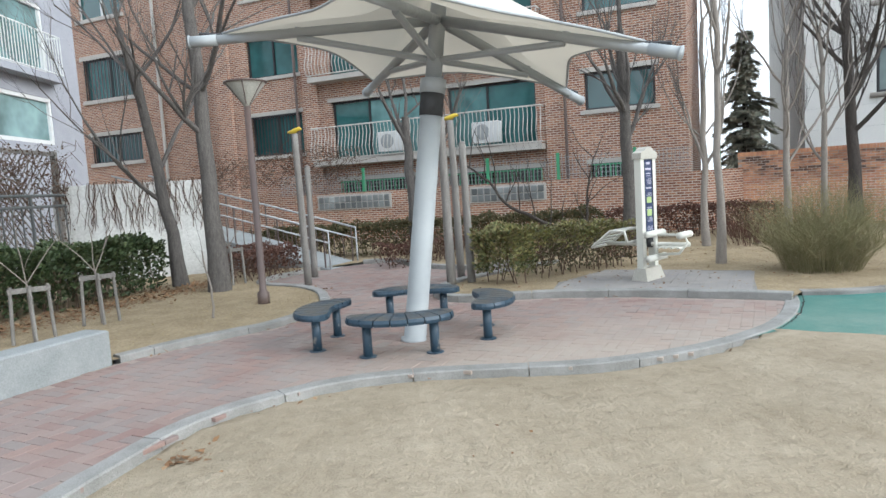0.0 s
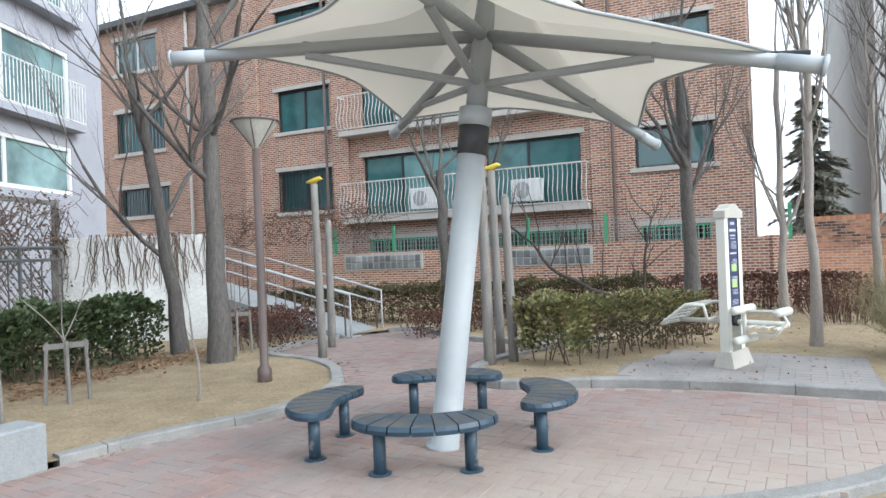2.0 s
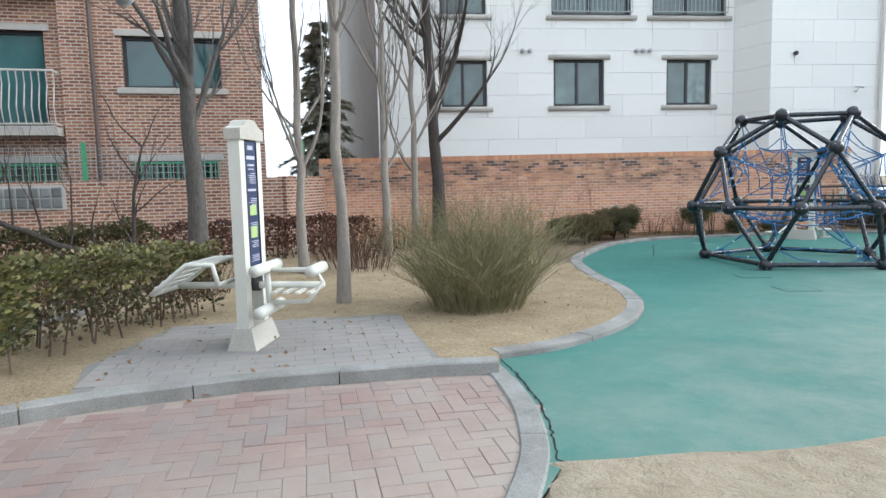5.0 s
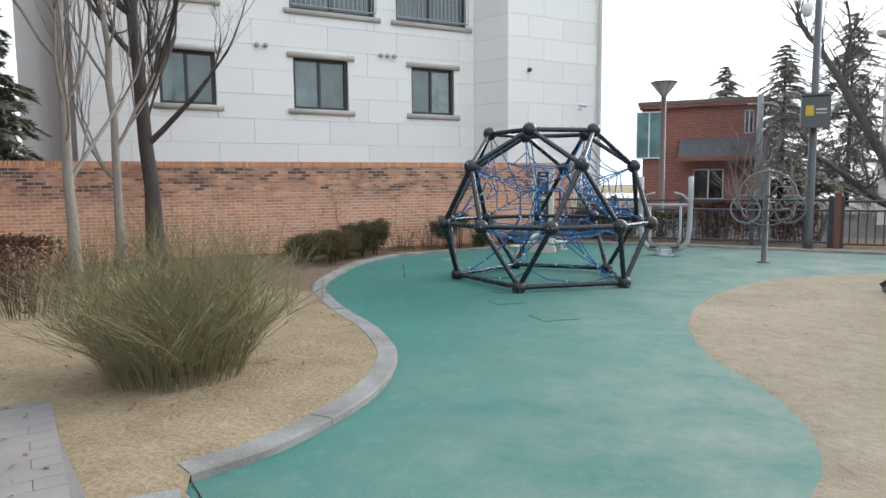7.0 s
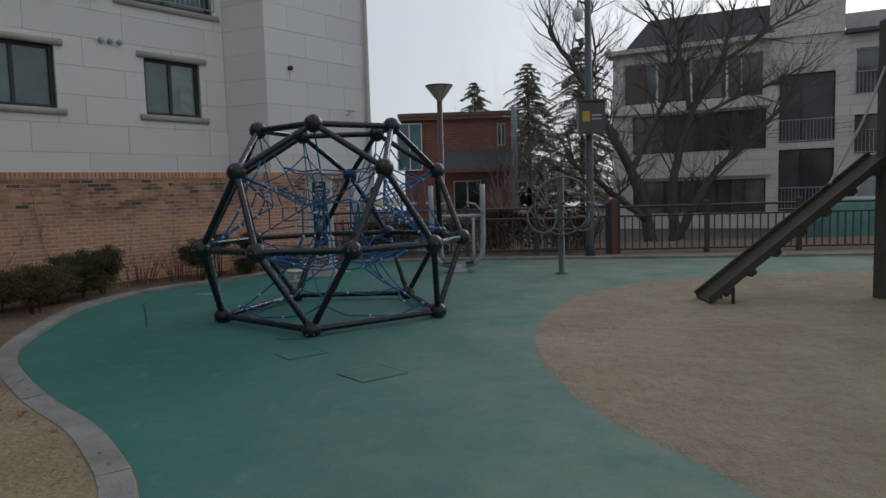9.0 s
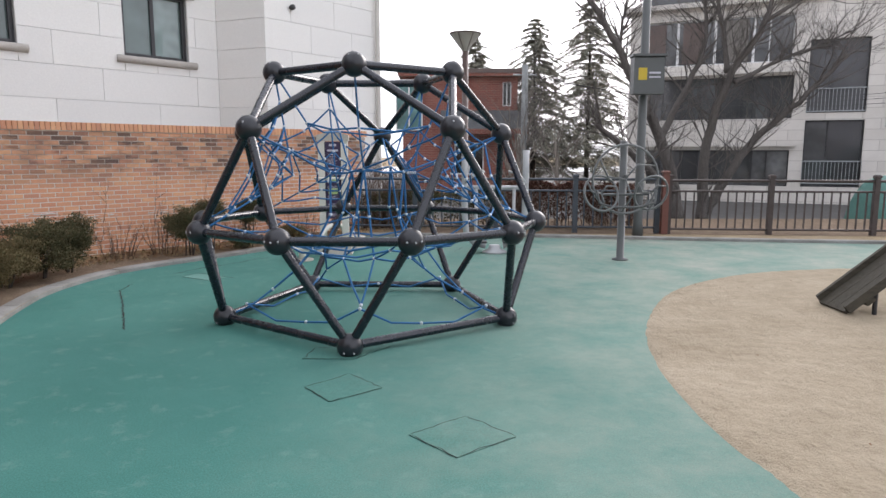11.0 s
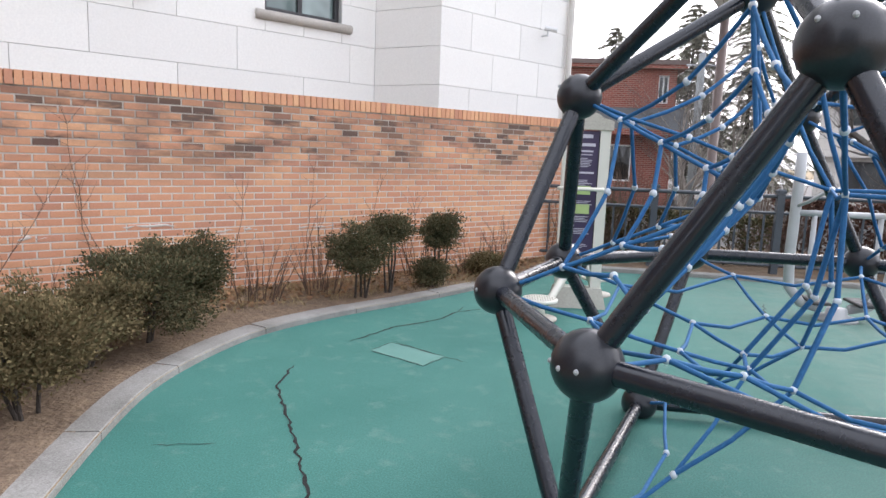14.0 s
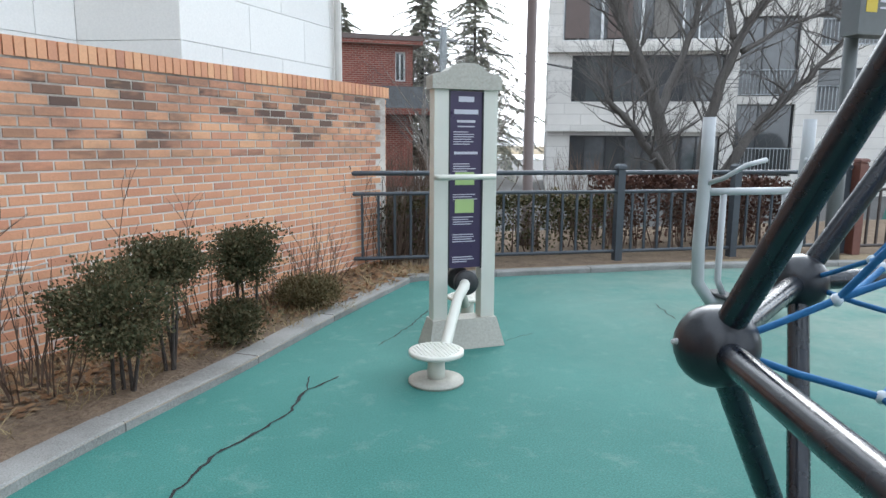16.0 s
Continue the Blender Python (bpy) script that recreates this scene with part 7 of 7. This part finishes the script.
def yew(x, y, z, rx, rz, seed, stem=True, mat="yew", n=2600):
    """A clipped yew of short needles on a few stems."""
    rng = random.Random(seed)
    t = thing("yew_shrub", "small dark clipped yew shrub by the brick wall", "shrub", Matrix.Translation((x, y, 0.04)))
    st = Mesh()
    for k in range(4 if stem else 7):
        a = rng.uniform(0, 6.28)
        q = Vector((math.cos(a) * rx * 0.5, math.sin(a) * rx * 0.5, z + rz * 0.2))
        st.tube([Vector((math.cos(a) * 0.05, math.sin(a) * 0.05, -0.03)), q * 0.5 + Vector((rng.uniform(-0.04, 0.04), rng.uniform(-0.04, 0.04), 0)), q], [0.013, 0.010, 0.005], 5, False)
    part("stem", st, M["bark_dark"], t, smooth=True)
    lv = Mesh()
    for c in range(90):
        v = Vector((rng.gauss(0, 1), rng.gauss(0, 1), rng.gauss(0, 1))).normalized() * rng.random() ** 0.3
        lobe = 0.92 + 0.55 * noise.noise((v.x * 1.9 + seed, v.y * 1.9, v.z * 1.9))
        p0 = Vector((v.x * rx * lobe, v.y * rx * lobe, z + v.z * rz * lobe))
        for i in range(n // 90):
            p = p0 + Vector((rng.gauss(0, 1), rng.gauss(0, 1), rng.gauss(0, 0.55))) * 0.055
            lv.leaf(p, v + Vector((rng.uniform(-0.9, 0.9), rng.uniform(-0.9, 0.9), rng.uniform(-0.2, 1))), rng.uniform(0.012, 0.03), Vector((rng.uniform(-1, 1), rng.uniform(-1, 1), rng.uniform(-1, 1))))
    part("foliage", lv, M[mat], t, kind="stuff")


for i, q in enumerate(((4.7, -0.35, 0.34, 0.4, 0.22, "yew"), (4.02, -0.18, 0.42, 0.38, 0.24, "yew_brown"), (4.25, -1.55, 0.42, 0.5, 0.3, "yew"), (4.12, -1.98, 0.46, 0.32, 0.24, "yew"), (4.3, -0.95, 0.36, 0.38, 0.24, "yew_brown"),
                       (3.14, -3.42, 0.47, 0.26, 0.26), (2.94, -3.78, 0.66, 0.19, 0.13), (2.5, -4.3, 0.6, 0.2, 0.2), (2.56, -4.22, 0.17, 0.13, 0.13), (2.02, -5.1, 0.15, 0.22, 0.1, "yew_brown"))):
    yew(*q[:5], seed=90 + i, mat=q[5] if len(q) > 5 else "yew", n=int(22000 * q[3] / 0.4))


bow = thing("yellow_flower", "small yellow artificial flower stuck in the hedge top", "flower", Matrix.Translation((3.55, 9.38, 0.84)))
part("stem", Mesh().tube([(0, 0, -0.12), (0.01, 0, 0.0)], 0.004, 5), M["twig"], bow)
for k in range(6):
    petal = Mesh()
    petal.leaf(Vector((0, 0, 0)), ring(60 * k, 1, 0.35), 0.075, Vector((0, 0, 1)))
    part("petal", petal, M["yellow"], bow)


def sapling_stakes(x, y, rz, seed):
    t = thing("staked_sapling", "bare sapling tied between three weathered wooden stakes", "sapling", pose(x, y, 0.04, 0, 0, rz))
    for k in (-0.19, 0.19):
        part("stake", Mesh().tube([(k * 1.15, 0, -0.05), (k, 0, 0.68)], 0.021, 8), M["old_wood"], t)
    part("stake", Mesh().tube([(0.0, 0.16, -0.05), (0, 0.03, 0.68)], 0.021, 8), M["old_wood"], t)
    part("cross_bar", Mesh().box((-0.22, -0.02, 0.6), (0.22, 0.02, 0.66)), M["old_wood"], t)
    tr, tw = Mesh(), Mesh()
    rng = random.Random(seed)
    tr.tube([(0.0, 0.02, -0.03), (0.01, 0.0, 0.4), (0.02, 0, 0.72)], [0.018, 0.015, 0.013], 6, False)
    for a in (-1, 0.2, 1.1):
        grow(tr, tw, Vector((0.02, 0, 0.7)), Vector((a * 0.6, rng.uniform(-0.3, 0.3), 0.9)).normalized(), 0.6, 0.009, 2, rng, 0.6, 0.2, 0.003, (1, 3))
    part("stem", tr, M["bark_pale"], t, smooth=True)
    part("twig_crown", tw, M["bark_pale"], t, kind="stuff")


sapling_stakes(0.92, 16.9, 120, 101)
sapling_stakes(1.88, 16.48, 120, 102)
sapling_stakes(5.0, 15.3, 100, 103)


# ---- small things on the ground ----
def strip(pts, widths, z, name, mat, parent, seed):
    """A thin ragged ribbon along points."""
    rng = random.Random(seed)
    line = [Vector((*p, z)) for p in pts]
    fine = [line[0]]
    for a, b in zip(line, line[1:]):
        n = max(2, int((b - a).length / 0.04))
        for i in range(1, n + 1):
            j = 0.011 if i < n else 0.0
            fine.append(a.lerp(b, i / n) + Vector((rng.uniform(-j, j), rng.uniform(-j, j), 0)))
    m = Mesh()
    for i, p in enumerate(fine):
        d = (fine[min(i + 1, len(fine) - 1)] - fine[max(i - 1, 0)]).normalized()
        s = Vector((-d.y, d.x, 0))
        w = widths * rng.uniform(0.35, 1.0) * (0.25 if i in (0, len(fine) - 1) else 1)
        m.v += [tuple(p + s * w), tuple(p - s * w)]
    m.f = [(2 * i + 1, 2 * i + 3, 2 * i + 2, 2 * i) for i in range(len(fine) - 1)]
    return part(name, m, mat, parent)


CRACKS = [
    ([(3.07, -1.44), (3.03, -1.04), (2.76, -0.56), (2.43, 0.1), (2.14, 0.67)], 0.011),
    ([(1.95, -3.5), (2.17, -3.3), (2.28, -3.0), (2.45, -2.8), (2.62, -2.62), (2.77, -2.28), (2.86, -2.1)], 0.011),
    ([(2.12, -3.55), (2.17, -3.28)], 0.006),
    ([(0.96, -5.0), (1.31, -4.45), (1.61, -4.05)], 0.006),
    ([(0.72, -3.92), (0.42, -4.07)], 0.005), ([(-1.0, -4.65), (-0.86, -4.15)], 0.006),
    ([(2.55, -2.21), (2.36, -2.08), (2.08, -1.9), (1.91, -1.81)], 0.006),
    ([(-0.12, 7.74), (-0.48, 7.99), (-0.99, 8.40), (-1.37, 8.81), (-1.54, 9.03), (-1.7, 9.08)], 0.011),
    ([(3.0, -0.2), (3.3, -0.1)], 0.004),
]
for i, (pts, w) in enumerate(CRACKS):
    strip(pts, w, 0.003, "crack", M["crack"], green, 200 + i)
for i, (quad, mat) in enumerate((([(2.54, -2.15), (2.08, -1.9), (2.2, -1.65), (2.64, -1.91)], "rubber_patch"), ([(-0.07, 1.85), (-0.33, 2.13), (-0.02, 2.39), (0.2, 2.12)], "rubber"), ([(-0.89, 2.62), (-1.16, 2.91), (-0.83, 3.17), (-0.56, 2.89)], "rubber"), ([(-0.3, 1.15), (-0.05, 1.5), (0.35, 1.5), (0.3, 1.2)], "rubber"))):
    part("rubber_patch", Mesh().prism(quad, -0.004, 0.0045), M[mat], green, "repaired square of rubber")
    for a, b in zip(quad, quad[1:] + quad[:1]):
        strip([a, b], 0.0045, 0.0055, "crack", M["crack"], green, 300 + i)


def litter():
    """Dead leaves, along kerbs and in the beds."""
    rng = random.Random(77)
    s = Mesh()

    def drop(x, y, z, size=0.05):
        s.leaf(Vector((x, y, z + rng.uniform(0.004, 0.02))), Vector((rng.uniform(-1, 1), rng.uniform(-1, 1), rng.uniform(-0.15, 0.3))), size * rng.uniform(0.6, 1.4), Vector((rng.uniform(-0.4, 0.4), rng.uniform(-0.4, 0.4), 1)))

    w = facing(-42.8, 5.56)
    for i in range(7000):
        r, q = rng.uniform(-6, 4.4), rng.random() ** 1.6
        p = w @ Vector((r, -0.05 - q * 0.75, 0))
        if all((p - k).length > 0.12 for k in D[::3]) and not inside(p.x, p.y, hole):
            drop(p.x, p.y, 0.048, 0.055)
    for i in range(2200):
        a, q = rng.random(), rng.gauss(0, 0.35)
        p = Vector((1.6, 18.0, 0)).lerp(Vector((5.6, 15.7, 0)), a) + Vector((0.5, 0.8, 0)) * q
        drop(p.x, p.y, 0.048, 0.06)
    for line, z, n in ((A, -0.06, 90), (C, 0.0, 70), (B, 0.0, 50)):
        for i in range(n):
            p = rng.choice(line)
            if p.x > -7:
                drop(p.x + rng.uniform(-0.12, 0.12), p.y + rng.uniform(-0.22, -0.05), z, 0.05)
    for i in range(900):
        x, y = rng.uniform(0.3, 7), rng.uniform(3, 12)
        if not inside(x, y, hole):
            drop(x, y, 0.047, 0.045)
    for i in range(160):
        x, y = rng.uniform(-9, -2.4), rng.uniform(-2, 14)
        if inside(x, y, [(p.x, p.y) for p in E] + [(p.x, p.y) for p in A[::-1]]):
            drop(x, y, 0.01, 0.03)
    for i in range(60):
        drop(-3.15 + rng.gauss(0, 0.14), 14.2 + rng.gauss(0, 0.07), -0.06, 0.06)
    tagged(part("dead_leaves", s, M["dead_leaf"], None), "scattered dry brown leaves on soil and kerbs", "leaves", kind="stuff")


litter()


def straw():
    """Dry grass tufts on the beds."""
    rng = random.Random(78)
    s = Mesh()
    for i in range(9000):
        u = rng.random()
        x, y = (rng.uniform(-0.2, 5.5), rng.uniform(3.2, 11.8)) if u < 0.6 else (rng.uniform(-1, 4.8), rng.uniform(13.6, 17.5))
        if inside(x, y, hole) or min((Vector((x, y, 0)) - k).length for k in (D if u < 0.6 else C)[::4]) < 0.2:
            continue
        p = Vector((x, y, 0.043))
        d = Vector((rng.uniform(-1, 1), rng.uniform(-1, 1), rng.uniform(0.05, 0.5))).normalized()
        l = rng.uniform(0.03, 0.09)
        side = d.cross(Vector((0, 0, 1))).normalized() * 0.0025
        o = len(s.v)
        s.v += [tuple(p - side), tuple(p + side), tuple(p + d * l)]
        s.f.append((o, o + 1, o + 2))
    w = facing(-42.8, 5.56)
    for i in range(520):
        r, q = rng.uniform(-6, 4.4), rng.random()
        c = w @ Vector((r, -0.04 - q * 0.9, 0.043))
        if inside(c.x, c.y, hole) or min((Vector((c.x, c.y, 0)) - k).length for k in D[::3]) < 0.14:
            continue
        for k in range(12):
            d = Vector((rng.uniform(-1, 1), rng.uniform(-1, 1), rng.uniform(0.02, 0.9))).normalized()
            p = c + Vector((rng.uniform(-0.06, 0.06), rng.uniform(-0.06, 0.06), 0))
            l = rng.uniform(0.05, 0.17)
            side = d.cross(Vector((0, 0, 1))).normalized() * 0.003
            o = len(s.v)
            s.v += [tuple(p - side), tuple(p + side), tuple(p + d * l)]
            s.f.append((o, o + 1, o + 2))
    tagged(part("dry_grass", s, M["straw"], None), "short straw-coloured winter grass on the beds", "grass", kind="stuff")


straw()


def grey_paving():
    """Square-laid grey pavers below the exercise stand."""
    base = setting("grey_pavement", Mesh().add([(0.06, 8.2, 0.05), (1.75, 7.2, 0.05), (3.0, 9.0, 0.05), (2.1, 10.1, 0.05), (1.2, 10.5, 0.05), (0.85, 9.7, 0.05)], [(0, 1, 2, 3, 4, 5)]), M["grey_joint"], "grey paving slabs round the exercise stand", "pavement")
    area = [(0.12, 8.25), (1.7, 7.25), (2.95, 9.0), (2.05, 10.05), (1.28, 10.4), (0.92, 9.72), (0.5, 9.0)]
    whole = Mesh().chamfer((0.002, 0.002, -0.02), (0.298, 0.148, 0.005), 0.0025).data("slab", M["grey_paver"])
    half = Mesh().chamfer((0.002, 0.002, -0.02), (0.148, 0.148, 0.005), 0.0025).data("slab", M["grey_paver"])
    rot = Matrix.Rotation(radians(56), 4, "Z")
    for j in range(-40, 90):
        for i in range(-40, 60):
            m = rot @ Matrix.Translation((i * 0.3 + (0.15 if j % 2 else 0), j * 0.15, 0))
            near_end, far_end = ((lambda c: inside(c.x, c.y, area))(m @ Vector((x, 0.075, 0))) for x in (0.075, 0.225))
            if near_end or far_end:
                ob = part("slab", whole if near_end and far_end else half, M["grey_paver"], base)
                ob.matrix_basis = Matrix.Translation((0, 0, 0.052)) @ m @ Matrix.Translation((0 if near_end else 0.15, 0, 0))


grey_paving()


def wall_growth():
    """A crust of lime along one course and dry creepers that cling to the brick wall."""
    rng = random.Random(131)
    f = facing(-42.8, 5.56)
    x = -3.6
    while x < 1.2:
        w = rng.uniform(0.25, 0.7)
        z = 0.652 + (0.067 if noise.noise((x * 0.9, 3.1, 0)) > 0.1 else 0.0)
        n = 9
        line = [Vector((x + w * i / n, 0.004, z + rng.uniform(-0.012, 0.012))) for i in range(n + 1)]
        rad = [0.007 + 0.014 * rng.random() * math.sin(math.pi * (i + 0.3) / (n + 0.6)) for i in range(n + 1)]
        part("lime_crust", Mesh().tube(line, rad, 6), M["lime_crust"], wall, "flaking white lime crust", True)
        x += w * rng.uniform(0.7, 1.1) + (rng.uniform(0, 0.5) if rng.random() < 0.35 else 0)
    for x, h, drift in ((-1.75, 1.75, -0.25), (-1.55, 1.2, -0.45), (-0.6, 1.15, 0.2), (0.2, 1.35, 0.15), (0.95, 1.2, 0.25), (-2.7, 1.3, 0.8), (-3.6, 0.95, 0.4), (1.6, 1.0, 0.1)):
        t = thing("dry_creeper", "dry brown leafless creeper clinging to the brick wall", "creeper", f @ Matrix.Translation((x, -0.03, 0.03)))
        m = Mesh()
        n = 10
        p = [Vector((drift * (i / n) + 0.05 * noise.noise((x * 3, i * 0.5, 0)) + rng.uniform(-0.012, 0.012), -0.012 * (n - i) / n * 6 * rng.random(), h * i / n)) for i in range(n + 1)]
        m.tube(p, [0.005 * (1 - 0.7 * i / n) for i in range(n + 1)], 5, False)
        part("vine_stem", m, M["twig"], t, smooth=True)
        m = Mesh()
        for k in range(9):
            a = p[rng.randint(2, n - 1)]
            q = a + Vector((rng.uniform(-0.22, 0.22), rng.uniform(-0.03, 0.015), rng.uniform(0.05, 0.3)))
            m.tube([a, a.lerp(q, 0.5) + Vector((rng.uniform(-0.03, 0.03), 0, 0)), q], [0.0025, 0.002, 0.001], 4, False)
        part("side_shoot", m, M["twig"], t, kind="stuff")


wall_growth()


# ---- the pieces of walls and pavements ----
def lay_panels():
    mats = M["panel"]
    for parent, m, x0, z0, x1, z1, y in PANELS:
        g = 0.0035
        q = Mesh().box((x0 + g, y, z0 + g), (x1 - g, y + 0.028, z1 - g))
        ob = part("panel", q, mats, parent)
        ob.matrix_basis = m


lay_panels()


def lay_wall_bricks():
    """Running bond; the stretch that the walk passes nearest is laid brick by brick."""
    rng = random.Random(5)
    full = Mesh().chamfer((0.002, 0.001, 0), (0.188, 0.055, 0.005), 0.002, Matrix.Rotation(radians(90), 4, "X")).data("brick", M["brick"])
    rest, count = Mesh(), 0
    for j in range(29):
        z = -0.05 + j * 0.067
        x = -8.4 + (0.1 if j % 2 else 0.0)
        while x < 4.35:
            if -2.2 < x < 2.0 and 0.6 < z and count < 300:
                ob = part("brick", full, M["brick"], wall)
                ob.matrix_basis = Matrix.Translation((x, rng.uniform(-0.0015, 0.0012), z))
                count += 1
            else:
                y = rng.uniform(-0.0015, 0.0012)
                rest.chamfer((0.002, 0.001, 0), (0.188, 0.055, 0.005), 0.002, Matrix.Translation((x, y, z)) @ Matrix.Rotation(radians(90), 4, "X"))
            x += 0.2
    for j in range(29):
        rest.box((4.602, 0.004 + 0.004 * (j % 2), -0.05 + j * 0.067 + 0.001), (4.625, 0.186, -0.05 + j * 0.067 + 0.056))
    x = -8.4
    while x < 4.6:
        rest.box((x, -0.018 + rng.uniform(-0.003, 0.003), 1.897), (x + 0.057, 0.215, 2.012))
        x += 0.067
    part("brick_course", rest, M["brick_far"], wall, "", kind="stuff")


lay_wall_bricks()


def lay_pavers():
    """Herringbone of red pavers; those round the benches are parts, the rest one mesh."""
    rng = random.Random(7)
    L, W = 0.225, 0.1125
    one = Mesh().chamfer((0.002, 0.002, -0.05), (L - 0.002, W - 0.002, 0.0), 0.003).data("paver", M["paver"])
    rest, count = Mesh(), 0
    loop = path_loop
    ang = radians(56)
    rot = Matrix.Rotation(ang, 4, "Z")
    inv = rot.inverted()
    cs = [inv @ Vector((x, y, 0)) for x, y in ((-9, 7), (8, 7), (8, 18), (-9, 18))]
    x0, x1, y0, y1 = min(c.x for c in cs), max(c.x for c in cs), min(c.y for c in cs), max(c.y for c in cs)
    n0, n1, m0, m1 = int(x0 / W) - 4, int(x1 / W) + 4, int(y0 / W) - 4, int(y1 / W) + 4
    for j in range(m0, m1):
        for i in range(n0, n1):
            k = (i - j) % 4
            if k == 0:
                m = rot @ Matrix.Translation((i * W, j * W, 0))
            elif k == 2:
                m = rot @ Matrix.Translation((i * W + W, j * W - W, 0)) @ Matrix.Rotation(radians(90), 4, "Z")
            else:
                continue
            c = m @ Vector((L / 2, W / 2, 0))
            if c.x < -8 or c.x > 7.2 or not inside(c.x, c.y, loop):
                continue
            if not inside(c.x - 0.08, c.y, loop) or not inside(c.x + 0.08, c.y, loop):
                continue
            m = Matrix.Translation((0, 0, rng.uniform(-0.0015, 0.002))) @ m @ Matrix.Rotation(rng.uniform(-0.012, 0.012), 4, "Y")
            if -1.9 < c.x < 0.5 and 8.4 < c.y < 11.4 and count < 300:
                ob = part("paver", one, M["paver"], paving)
                ob.matrix_basis = m
                count += 1
            else:
                rest.chamfer((0.0025, 0.0025, -0.03), (L - 0.0025, W - 0.0025, 0.0), 0.003, m)
    part("paver_field", rest, M["paver_far"], paving, kind="stuff")


lay_pavers()
